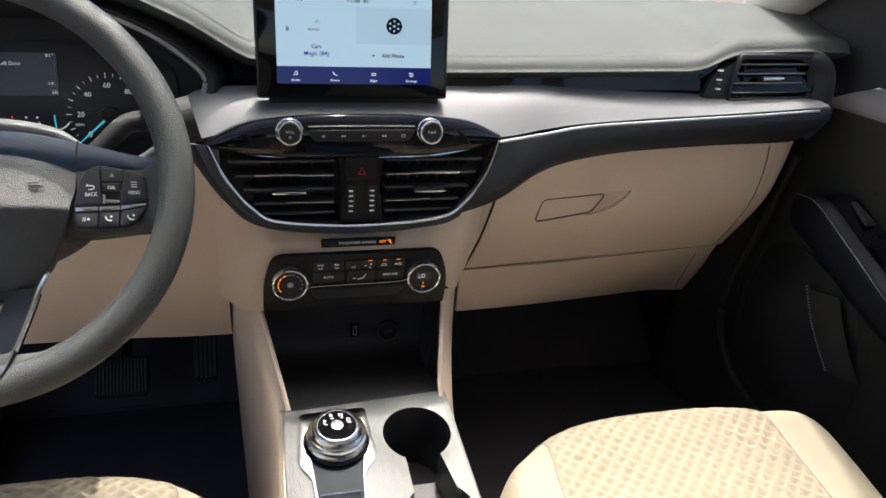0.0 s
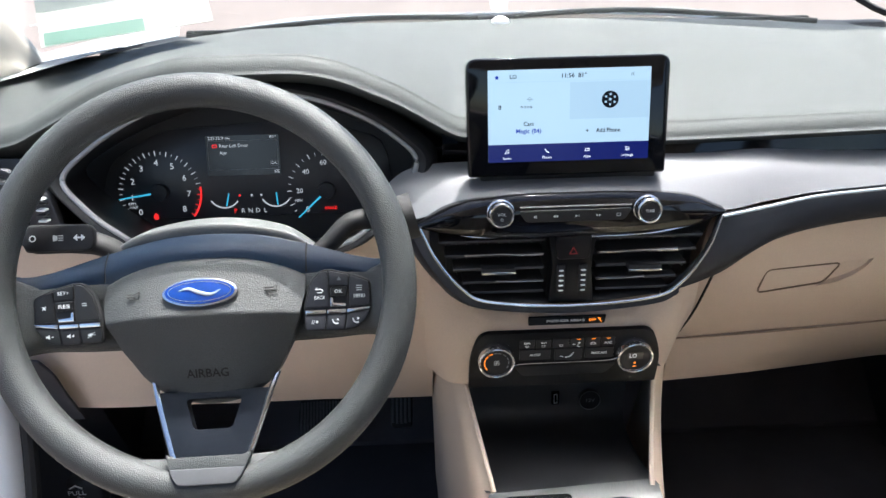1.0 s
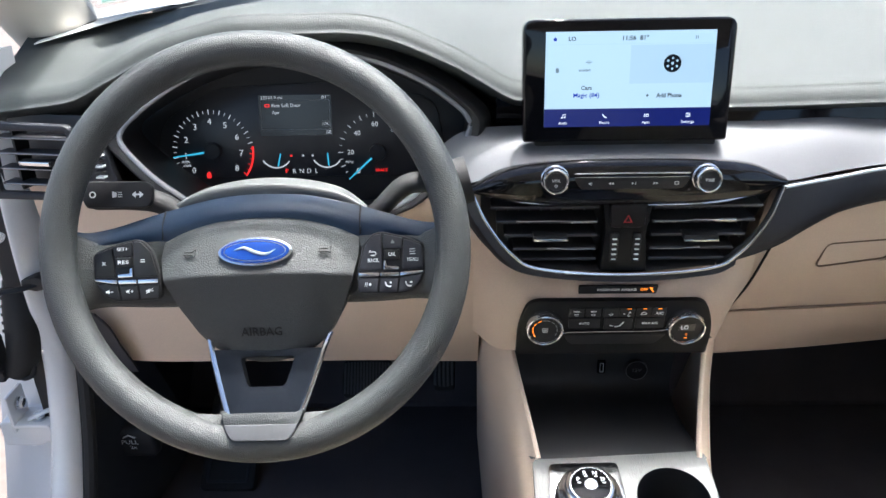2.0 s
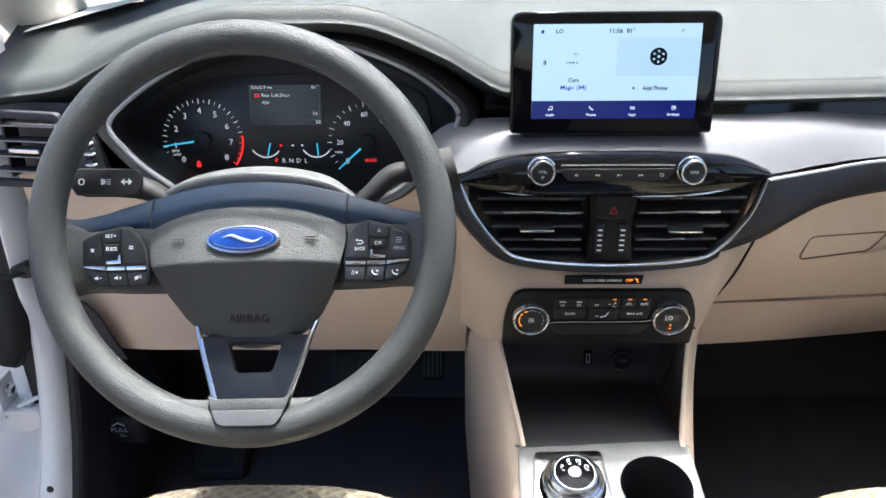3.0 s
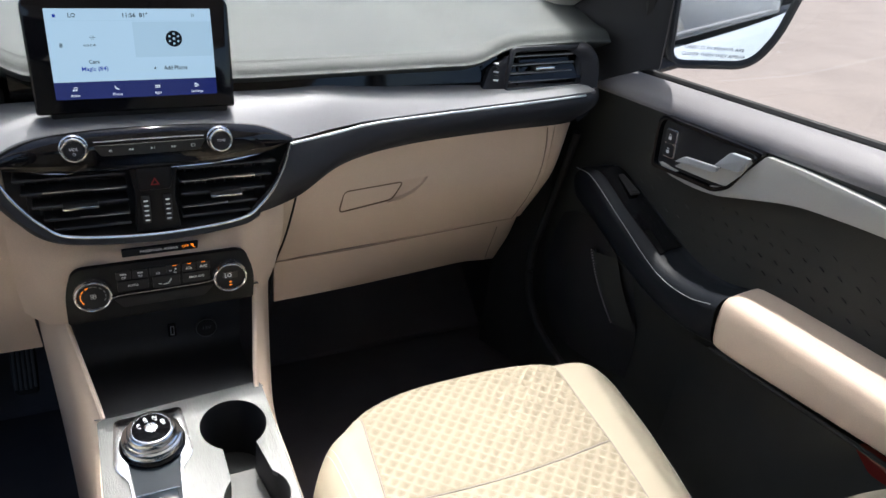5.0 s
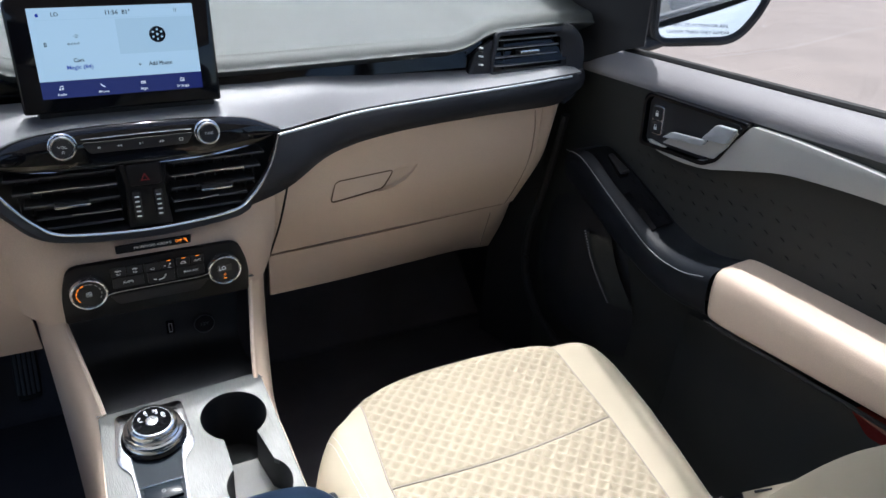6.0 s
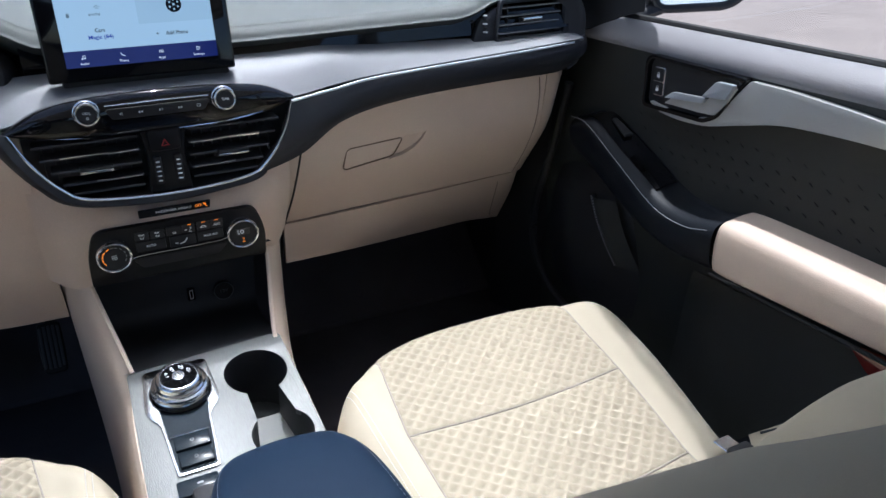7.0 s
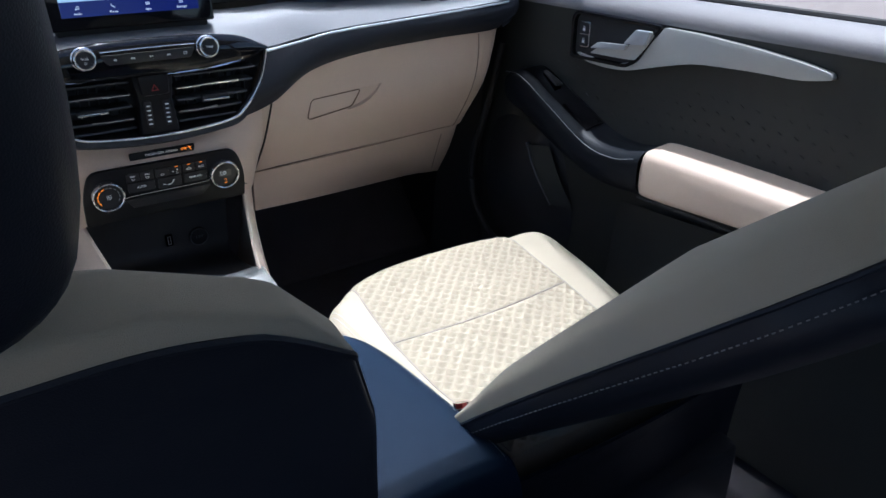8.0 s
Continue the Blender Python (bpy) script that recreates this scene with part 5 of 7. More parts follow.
# ---- end vents ----
def end_vent(name, cx, cz, cy, w, h, turn, label):
    v = thing(name, (cx, cy, cz - h / 2), label, "air vent", "end vents")
    m = face(cx, cy, cz, 4, turn)
    s = 1 if cx > 0 else -1
    o = [(-w / 2 - 0.005, -h / 2 - 0.008), (w / 2 + 0.014, -h / 2 - 0.010), (w / 2 + 0.022, -h / 2 + 0.01), (w / 2 + 0.020, h / 2), (w / 2 + 0.008, h / 2 + 0.010), (-w / 2 + 0.006, h / 2 + 0.008), (-w / 2 - 0.004, -0.004)]
    i = [(-w / 2 - 0.002, -h / 2), (w / 2, -h / 2), (w / 2 + 0.004, h / 2 - 0.006), (w / 2 - 0.004, h / 2), (-w / 2 + 0.012, h / 2)]
    if s < 0:
        o, i = [(-x, y) for x, y in o][::-1], [(-x, y) for x, y in i][::-1]
    part("surround", prism(rounded(o, 0.008), 0.008, on(m, 0, 0, -0.006), 0.003, holes=[rounded(i, 0.003)]), CHAR, v, "dark grey vent surround")
    wd = [(-w / 2 + 0.002, -h / 2 - 0.004), (-w / 2 + 0.002, h / 2 - 0.004), (-w / 2 - 0.030, h / 2 - 0.022), (-w / 2 - 0.042, -h / 2 - 0.002)]
    part("wheel_bezel", prism(rounded([(s * x, y) for x, y in wd][::s], 0.005), 0.010, on(m, 0, 0, -0.006) @ pose(0, 0, 0, 0, -s * 6, 0), 0.002), CHAR, v)
    bmx = box(-w / 2 - 0.01, w / 2 + 0.01, -h / 2 - 0.01, h / 2 + 0.01, -0.05, -0.045, 0.001)
    bmx.transform(m)
    part("duct", bmx, VENTGREY, v)
    for k in range(4):
        bmx = box(-w / 2 + 0.002, w / 2 - 0.001, -h / 2 + h * (k + 0.5) / 4 - 0.0014, -h / 2 + h * (k + 0.5) / 4 + 0.0014, -0.024, -0.003, 0.0006, 1)
        bmx.transform(m)
        bl = part("blade", bmx, VENTGREY, v)
        bmx = box(-w / 2 + 0.006, w / 2 - 0.006, -h / 2 + h * (k + 0.5) / 4 - 0.0006, -h / 2 + h * (k + 0.5) / 4 + 0.0008, -0.0034, -0.0022, 0.0003, 1)
        bmx.transform(m)
        part("blade_edge", bmx, SILVER, bl, "dull bright blade edge")
    for q in (-0.30, 0.42):
        bmx = box(q * w - 0.001, q * w + 0.001, -h / 2, h / 2, -0.034, -0.010, 0.0004, 1)
        bmx.transform(m)
        part("fin", bmx, BLACK, v)
    bmx = box(-0.020, 0.020, -0.004, 0.003, -0.008, 0.004, 0.0015)
    bmx.transform(m)
    tb = part("tab", bmx, BLACK, v)
    bmx = box(-0.019, 0.019, -0.0025, 0.0025, 0.0035, 0.0060, 0.001)
    bmx.transform(m)
    part("tab_face", bmx, CHROME, tb, "bright tab face")
    for k in range(5):
        bmx = box(-s * (w / 2 + 0.024) - 0.0035, -s * (w / 2 + 0.027) + 0.0035, -0.014 + k * 0.0062, -0.0118 + k * 0.0062, -0.002, 0.0065, 0.0004, 1)
        bmx.transform(m)
        part("wheel_rib", bmx, INK if k % 2 == 0 else BLACK, v)
    return v


end_vent("end_vent", 0.598, 0.7305, 0.103, 0.136, 0.052, 6, "black end air vent with a bright tab, beside the door")
end_vent("end_vent", -0.664, 0.690, 0.060, 0.108, 0.072, -8, "black end air vent with a bright tab, beside the door")

# ---- centre console ----
console = thing("centre_console", (0, -0.2, 0.0), "beige centre console with a brushed silver top plate", "console")
TOPZ = lambda y: 0.357 + 0.2 * (y + 0.05)
KM = pose(0, 0, TOPZ(0), math.degrees(math.atan(0.2)), 0, 0)


def keyhole():
    """Two cup wells joined by a narrow neck."""
    pts = []
    for k in range(29):
        a = radians(-60 + 300 * k / 28)
        pts.append((0.052 + 0.0405 * math.cos(a), -0.110 + 0.0405 * math.sin(a)))
    for k in range(25):
        a = radians(130 + 280 * k / 24)
        pts.append((0.056 + 0.0375 * math.cos(a), -0.222 + 0.0375 * math.sin(a)))
    return pts


kh = keyhole()
plate = rounded([(-0.101, -0.058), (0.101, -0.046), (0.104, -0.30), (-0.106, -0.30)], [0.006, 0.010, 0.004, 0.004])
part("top_plate", prism(plate, 0.008, on(KM, 0, 0, -0.006), 0.002, holes=[kh]), BRUSHED, console, "brushed silver top plate")
well = bmesh.new()
top = [well.verts.new(KM @ Vector((x, y, 0.001))) for x, y in kh]
low = [well.verts.new(KM @ Vector((x * 0.96 + 0.002, -0.16 + (y + 0.16) * 0.96, -0.098))) for x, y in kh]
for k in range(len(kh)):
    well.faces.new((top[k], top[(k + 1) % len(kh)], low[(k + 1) % len(kh)], low[k]))
part("cup_well", well, BLACK, console, "black twin cup wells")
shrink = lambda pts: [(x * 0.97 + 0.002, -0.16 + (y + 0.16) * 0.97) for x, y in pts]
part("well_floor", prism(shrink(kh), 0.002, on(KM, 0, 0, -0.098)), RUBBER, console, "black rubber well floor")
part("rear_floor", prism([(0.026, -0.142), (0.078, -0.142), (0.092, -0.215), (0.078, -0.252), (0.034, -0.252), (0.020, -0.215)], 0.040, on(KM, 0, 0, -0.092), 0.003), surface("speckled_rubber", (0.085, 0.085, 0.083), 0.6, grain=0.8, grain_scale=900, voronoi=True, wear=0.25), console, "speckled grey well floor")
part("well_lip", tube([KM @ Vector((x, y, 0.0022)) for x, y in kh], 0.0013, 6, closed=True), BLACK, console)

# beige sides, rising to the dashboard in front
for s in (-1, 1):
    rows = [[(s * 0.128, 0.085, 0.475), (s * 0.115, 0.030, 0.418), (s * 0.101, -0.025, 0.374), (s * 0.096, -0.056, 0.352), (s * 0.1045, -0.13, 0.334), (s * 0.107, -0.30, 0.300), (s * 0.11, -0.66, 0.300)],
            [(s * 0.146, 0.098, 0.465), (s * 0.134, 0.052, 0.390), (s * 0.120, -0.02, 0.335), (s * 0.114, -0.07, 0.312), (s * 0.113, -0.14, 0.300), (s * 0.115, -0.30, 0.27), (s * 0.118, -0.66, 0.27)],
            [(s * 0.160, 0.145, 0.440), (s * 0.150, 0.110, 0.320), (s * 0.134, 0.02, 0.22), (s * 0.128, -0.07, 0.20), (s * 0.126, -0.14, 0.19), (s * 0.126, -0.30, 0.17), (s * 0.126, -0.66, 0.17)],
            [(s * 0.158, 0.30, 0.10), (s * 0.15, 0.20, 0.03), (s * 0.145, 0.05, 0.0), (s * 0.138, -0.07, 0.0), (s * 0.134, -0.14, 0.0), (s * 0.132, -0.30, 0.0), (s * 0.13, -0.66, 0.0)]]
    part("side_panel", shell(loft(rows, 50, 24), 0.004), BEIGE, console, "beige side panel")
    part("tray_rim", tube([(s * 0.122, 0.060, 0.446), (s * 0.1135, 0.028, 0.4165), (s * 0.100, -0.025, 0.375), (s * 0.094, -0.054, 0.356)], 0.0035, 8, steps=20), BEIGE, console)
    part("plate_edge", box(*sorted((s * 0.103, s * 0.108)), -0.30, -0.06, -0.016, -0.001, 0.001, 1), BLACK, console)
    console.children[-1].data.transform(Matrix.Translation((0, 0.2, 0)) @ KM @ Matrix.Translation((0, -0.2, 0)))

# gear selector with its bright frame
sel = thing("gear_selector", (-0.043, -0.12, 0.345), "rotary chrome gear selector with a black top", "gear selector")
fr = rounded([(-0.083, -0.066), (-0.004, -0.064), (0.0, -0.140), (-0.017, -0.160), (-0.023, -0.243), (-0.071, -0.243), (-0.076, -0.160), (-0.090, -0.140)], [0.008, 0.008, 0.012, 0.006, 0.004, 0.004, 0.006, 0.012])
fi = rounded([(-0.0735, -0.118), (-0.0135, -0.118), (-0.0205, -0.166), (-0.0265, -0.239), (-0.0675, -0.239), (-0.0725, -0.166)], 0.004)
part("bright_frame", prism(fr, 0.004, on(KM, 0, 0, 0.001), 0.0015, holes=[fi]), CHROME, sel, "satin chrome frame")
part("well", prism(rounded([(-0.074, -0.117), (-0.013, -0.117), (-0.0265, -0.239), (-0.0675, -0.239)], 0.004), 0.002, on(KM, 0, 0, 0.0015)), CONSOLEKEY, sel)
gm = on(KM, -0.0435, -0.113, 0.004)
part("skirt", lathe([(0.0375, 0), (0.0375, 0.003), (0.0355, 0.0045), (0.034, 0.005)], 56, gm), GLOSS, sel)
knob = part("knob", lathe([(0.0345, 0.004), (0.0350, 0.008), (0.0335, 0.010), (0.0330, 0.012), (0.0338, 0.014), (0.0335, 0.0160), (0.0310, 0.0172), (0.0304, 0.0190), (0.0282, 0.0205), (0.0275, 0.0245), (0.0262, 0.0270), (0.0240, 0.0282), (0.0226, 0.0285), (0.0221, 0.0272), (0.0001, 0.0272)], 72, gm), CHROME, sel, "stepped chrome knob")
part("knob_top", lathe([(0.0220, 0.0268), (0.0212, 0.0280), (0.0001, 0.0287)], 48, gm), GLOSS, knob, "gloss black top")
part("knob_centre", lathe([(0.0078, 0.0283), (0.0074, 0.0290), (0.0066, 0.0292), (0.0062, 0.0288), (0.0001, 0.0290)], 32, gm), CHROME, knob)
for ch, a, r in (("P", 158, 0.0145), ("R", 112, 0.0145), ("N", 68, 0.0145), ("D", 22, 0.0145), ("L", 0, 0.0)):
    lm = on(gm, r * math.cos(radians(a)), r * math.sin(radians(a)), 0.0290 if r else 0.0294)
    part("letter", letters(ch, 0.0070 if r else 0.0066, lm), INK, knob)
    if r:
        part("letter_bar", prism(rect(0.0034, 0.0009, 0.0002, 1), 0.0002, on(lm, 0.001, -0.0042, 0)), INK, knob)
for k, y in enumerate((-0.198, -0.2235)):
    key = part("brake_key", prism(rect(0.0405 - 0.002 * k, 0.0215, 0.002), 0.0045, on(KM, -0.0465, y, 0.003), 0.0012), CONSOLEKEY, sel, "dark parking brake key")
    part("key_mark", prism(circle(0.0022, 16), 0.0002, on(KM, -0.0465, y, 0.0077), holes=[circle(0.0016, 12)]), INKDIM, key)
for k, y in enumerate((-0.262, -0.287)):
    key = part("assist_key", prism(rect(0.046, 0.0225, 0.003), 0.004, on(KM, -0.052, y, 0.0015), 0.0012), CONSOLEKEY, sel, "dark driver-aid key")
    part("key_mark", prism(rect(0.007, 0.0022, 0.0006, 2), 0.0002, on(KM, -0.050, y + 0.002, 0.0056)), INKDIM, key)
part("key_line", tube([KM @ Vector((-0.069, -0.1855, 0.006)), KM @ Vector((-0.0245, -0.1855, 0.006))], 0.0009, 6), CHROME, sel)

# ---- padded armrest ----
rest = thing("armrest", (0.03, -0.45, 0.30), "dark blue-black padded armrest with pale stitching", "armrest")
AR = []
for y, z, w in ((-0.262, 0.312, 0.050), (-0.263, 0.334, 0.054), (-0.270, 0.352, 0.060), (-0.284, 0.364, 0.069), (-0.305, 0.371, 0.079), (-0.34, 0.377, 0.088), (-0.40, 0.381, 0.094), (-0.50, 0.384, 0.097), (-0.59, 0.384, 0.098), (-0.609, 0.378, 0.098), (-0.616, 0.36, 0.098), (-0.618, 0.30, 0.098)):
    AR.append([(0.036 - w - 0.003, y - 0.012, z - 0.060), (0.036 - w, y - 0.008, z - 0.018), (0.036 - w + 0.010, y - 0.003, z - 0.004), (0.036 - w * 0.6, y, z), (0.036, y + 0.003, z + 0.001), (0.036 + w * 0.6, y, z), (0.036 + w - 0.010, y - 0.003, z - 0.004), (0.036 + w, y - 0.008, z - 0.018), (0.036 + w + 0.003, y - 0.012, z - 0.060)])
part("pad", loft(AR, 40, 50), NAVY, rest, "padded lid")
part("bin", box(-0.062, 0.128, -0.64, -0.275, 0.0, 0.335, 0.006), BLACK, rest, "black storage bin")
for s in (-1, 1):
    line = spline([(r[6 if s > 0 else 2][0], r[6 if s > 0 else 2][1], r[6 if s > 0 else 2][2] + 0.0012) for r in AR[1:10]], 200)
    st = bmesh.new()
    for k in range(0, 198, 2):
        b = tube([line[k], line[k + 1]], 0.0003, 4)
        me = bpy.data.meshes.new("s")
        b.to_mesh(me)
        b.free()
        st.from_mesh(me)
        bpy.data.meshes.remove(me)
    part("stitching", st, INKDIM, rest, "pale stitch line")["kind"] = "stuff"
    part("seam", tube([(p.x - s * 0.004, p.y, p.z - 0.0006) for p in line[::8]], 0.0009, 5), DARKLINE, rest)
back_box = thing("console_end", (0.03, -0.75, 0.0), "black rear end of the centre console", "console")
part("shell", box(-0.075, 0.130, -0.86, -0.672, 0.0, 0.36, 0.015, 3), NAVY, back_box)

# ---- front seats ----
THREAD = surface("dull_thread", (0.13, 0.13, 0.13), 0.8, wear=0.05)
SEAM = surface("seam_thread", (0.20, 0.175, 0.15), 0.9, wear=0.1)


def seat_top(u, y):
    """Height of the cushion at u across from its middle; u > 0 is the outer side."""
    z = 0.302 - 0.05 * max(0.0, -0.22 - y) + 0.008 * math.exp(-((y + 0.10) / 0.06) ** 2)
    a = abs(u)
    z += (0.014 if u > 0 else 0.009) * math.exp(-((a - 0.212) / 0.030) ** 2) - 0.002 * math.exp(-((a - 0.168) / 0.010) ** 2)
    return z


IN_EDGE, OUT_EDGE = 0.240, 0.264


def seat_front(u):
    """The front edge in plan: a broad arc with full corners."""
    s = (u - 0.03) / (OUT_EDGE - 0.03) if u > 0.03 else (0.03 - u) / (IN_EDGE + 0.03)
    return -0.036 - (0.125 * s ** 3.2 if u > 0.03 else 0.145 * s ** 2.8)


def seat_z(u, y):
    """Height with the rounded front and sides taken off."""
    z, yf = seat_top(u, y), seat_front(u)
    d, f = ((OUT_EDGE if u > 0 else IN_EDGE) - abs(u)) / 0.060, (yf - y) / 0.06
    if d < 1:
        z -= 0.075 * (1 - math.sqrt(max(0, 1 - (1 - d) ** 2)))
    if f < 1:
        z -= 0.050 * (1 - math.sqrt(max(0, 1 - (1 - f) ** 2)))
    return z


def taper(u, y):
    """The cushion draws in towards its rear on the outer side."""
    return u * (float(np.interp(y, [-0.6, -0.435, -0.35, -0.27, -0.16, -0.09], [0.72, 0.80, 0.90, 0.985, 1.07, 1.11])) if u > 0 else 1.0)


def front_seat(cx, label, hinge, lean, tall, wide, seam_at, seam_run=0.0, out=1, fore=0.0):
    """out: the side (+1 or -1) on which the door lies; fore: the cushion's shift along the car."""
    seat = thing("front_seat", (cx, -0.35, 0.0), label, "seat", "front seats")
    rear = -0.535
    at = lambda u, y, dz=0.0: Vector((cx + out * taper(u, y), y + fore, seat_z(u, y) + dz))
    # cushion, tucked in towards its base
    bm, g = bmesh.new(), []
    NU, NV = 72, 64
    for j in range(NV + 1):
        t = j / NV
        line = []
        for i in range(NU + 1):
            s = -1 + 2 * i / NU
            u = (OUT_EDGE if s > 0 else IN_EDGE) * math.copysign(math.sin(math.pi / 2 * abs(s)) ** 0.95, s)
            yf = seat_front(u)
            line.append(bm.verts.new(at(u, yf + (rear - yf) * t ** 1.3)))
        g.append(line)
    for j in range(NV):
        for i in range(NU):
            bm.faces.new((g[j][i], g[j + 1][i], g[j + 1][i + 1], g[j][i + 1]))
    for z, inset in ((0.205, 0.985), (0.165, 0.90), (0.10, 0.84)):
        ext = bmesh.ops.extrude_edge_only(bm, edges=[e for e in bm.edges if e.is_boundary])
        for v in ext["geom"]:
            if isinstance(v, bmesh.types.BMVert):
                v.co = Vector((cx + (v.co.x - cx) * inset, v.co.y + (-0.012 if v.co.y > -0.3 else 0), z))
    part("cushion", clean(bm), SEATSIDE, seat, "beige cloth cushion with raised bolsters", 60)
    # quilted insert in three panels
    edge_in = lambda y: -float(np.interp(y, [-0.54, -0.45, -0.38, -0.26, -0.10, -0.05], [0.160, 0.162, 0.168, 0.164, 0.140, 0.134]))
    edge_out = 0.166
    for k, (ya, yb) in enumerate(((-0.055, -0.266), (-0.270, -0.440), (-0.444, rear + 0.008))):
        bm, g = bmesh.new(), []
        n, m = 250, max(20, int((ya - yb) / 0.0014))
        for j in range(m + 1):
            line = []
            for i in range(n + 1):
                f = i / n
                u = edge_in(ya) * (1 - f) + edge_out * f
                y0 = seat_front(u) - 0.012 if k == 0 else ya - 0.010 * math.sin(math.pi * f)
                y1 = yb - 0.010 * math.sin(math.pi * f)
                y = y0 + (y1 - y0) * j / m
                u = edge_in(y) * (1 - f) + edge_out * f
                e = min(j / m, 1 - j / m) * (y0 - y1)
                ex = min(f, 1 - f) * (edge_out - edge_in(y))
                p, q = taper(u, y) / 0.0208, (y + fore + 0.35) / 0.0205
                h = abs(math.sin(math.pi * (p + q)) * math.sin(math.pi * (p - q)))
                edge = min(1.0, min(e, ex) / 0.006)
                line.append(bm.verts.new(at(u, y, 0.0038 * math.sqrt(edge) - 0.0034 * h * edge - 0.0004)))
            g.append(line)
        for j in range(m):
            for i in range(n):
                bm.faces.new((g[j][i], g[j + 1][i], g[j + 1][i + 1], g[j][i + 1]))
        bmesh.ops.recalc_face_normals(bm, faces=bm.faces)
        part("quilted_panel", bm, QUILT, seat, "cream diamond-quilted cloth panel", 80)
    for y in (-0.268, -0.442):
        part("seam", tube([at(edge_in(y) * (1 - f) + edge_out * f, y - 0.010 * math.sin(math.pi * f), 0.0006) for f in np.linspace(0, 1, 24)], 0.0013, 6), SEAM, seat, "dark stitched seam")
    for s in (-1, 1):
        part("seam", tube([at(edge_out if s > 0 else edge_in(y), y, 0.0004) for y in np.linspace(-0.088, rear + 0.01, 30)], 0.0012, 6), SEAM, seat, "dark stitched seam")
    part("seam", tube([at(u, seat_front(u) - 0.012, 0.0006) for u in np.linspace(-0.15, edge_out, 30)], 0.0011, 6), SEAM, seat, "dark stitched seam")
    for s, uu in ((-1, 0.196), (1, 0.236)):
        for du in (0.0, 0.007):
            line, st = [at(s * (uu + du), y, 0.0004) for y in np.linspace(seat_front(s * uu) - 0.02, rear + 0.02, 170)], bmesh.new()
            for q in range(0, 168, 2):
                b = [st.verts.new(line[q] + Vector(o)) for o in ((0.0006, 0, 0), (-0.0006, 0, 0), (0, 0, 0.0008))]
                c = [st.verts.new(line[q + 1] + Vector(o)) for o in ((0.0006, 0, 0), (-0.0006, 0, 0), (0, 0, 0.0008))]
                for w in range(3):
                    st.faces.new((b[w], b[(w + 1) % 3], c[(w + 1) % 3], c[w]))
            part("stitching", st, STITCH, seat, "grey stitch line")["kind"] = "stuff"
    part("base", box(cx - 0.22, cx + 0.22, rear - 0.06, -0.14, 0.0, 0.17, 0.02), BLACK, seat, "black seat base")
    drop = 0.46 if cx > 0 else 0.16
    # reclined backrest: cloth in front, black vinyl behind
    BM = pose(cx, *hinge, lean, 0, 0) @ Matrix.Diagonal((wide, 1, tall, 1))     # y here runs forward out of the back, z up along it
    halves = ((-0.12, 0.225), (0.0, 0.240), (0.08, 0.246), (0.22, 0.248), (0.36, 0.248), (0.45, 0.245), (0.51, 0.231), (0.55, 0.201), (0.578, 0.146), (0.589, 0.08), (0.592, 0.01))
    zs, hs = [h[0] for h in halves], [h[1] for h in halves]

    def ring(v, side):
        hw = float(np.interp(v, zs, hs)) * (float(np.interp(v, [0.2, 0.5], [1.06, 1.0])) if wrap else 1.0)
        th = 0.105 - 0.045 * (v / 0.59) ** 3 * 0.8
        line, seam = [], (seam_at + 0.006 * math.sin(v * 5) - seam_run * max(0.0, v) if not wrap else float(np.interp(v, [0.2, 0.5], [-0.075, -0.045])))
        n = 56
        for q in range(n + 1):
            f = q / n
            a = math.pi * f
            c, sn = math.cos(a), math.sin(a)
            x = hw * math.copysign(abs(c) ** 0.55, c)
            if side > 0:
                hollow = 0.060 * (1 - min(1.0, max(0.0, (abs(x) / hw - 0.34) / 0.42)) ** 2 * (3 - 2 * min(1.0, max(0.0, (abs(x) / hw - 0.34) / 0.42)))) * float(np.interp(v, [-0.2, 0.40, 0.56, 0.6], [1, 1, 0.15, 0]))
                w = seam + (crest - seam - 0.02 * max(0.0, v - 0.45) / 0.14) * sn ** 0.45 - hollow - 0.055 * max(0.0, 1 - max(0.0, v) / 0.23) ** 1.4 * min(1.0, sn * 2)
            else:
                w = seam - (max(0.028, th - 0.08 - seam) if not wrap else float(np.interp(v, [0.2, 0.53], [0.062, 0.014]))) * sn ** 0.6
            line.append(BM @ Vector((x, w, v)))
        return line

    def reach(q):
        """Height at which the cloth ends on the driver's back: an arch that falls away at the shoulders."""
        return 0.565 - 0.062 * abs(math.cos(math.pi * q / 56)) ** 8

    crest = 0.018 if out > 0 else 0.006
    wrap = out < 0      # here the cloth reaches over the top on to the back
    for side, nm, mt, lab in ((1, "back_front", SEATSIDE, "beige cloth backrest front"), (-1, "back_shell", SEATBACK, "black vinyl backrest shell")):
        bm, g = bmesh.new(), []
        for j in range(70):
            v = (0.592 if side > 0 else 0.592 + drop) * math.sin(math.pi / 2 * j / 69) - (0 if side > 0 else drop)
            if side < 0 and wrap:
                g.append([bm.verts.new(ring((reach(q) + drop) * math.sin(math.pi / 2 * j / 69) - drop, -1)[q]) for q in range(57)])
            else:
                g.append([bm.verts.new(p) for p in ring(v, side)])
        for j in range(69):
            for i in range(56):
                bm.faces.new((g[j][i], g[j][i + 1], g[j + 1][i + 1], g[j + 1][i]))
        if side > 0 and wrap:
            g = [[bm.verts.new(ring(0.592 - (0.592 - reach(q)) * (1 - math.sin(math.pi / 2 * j / 90)), -1)[q]) for q in range(57)] for j in range(91)]
            for j in range(90):
                for i in range(56):
                    bm.faces.new((g[j][i], g[j + 1][i], g[j + 1][i + 1], g[j][i + 1]))
        part(nm, clean(bm), mt, seat, lab, 70)
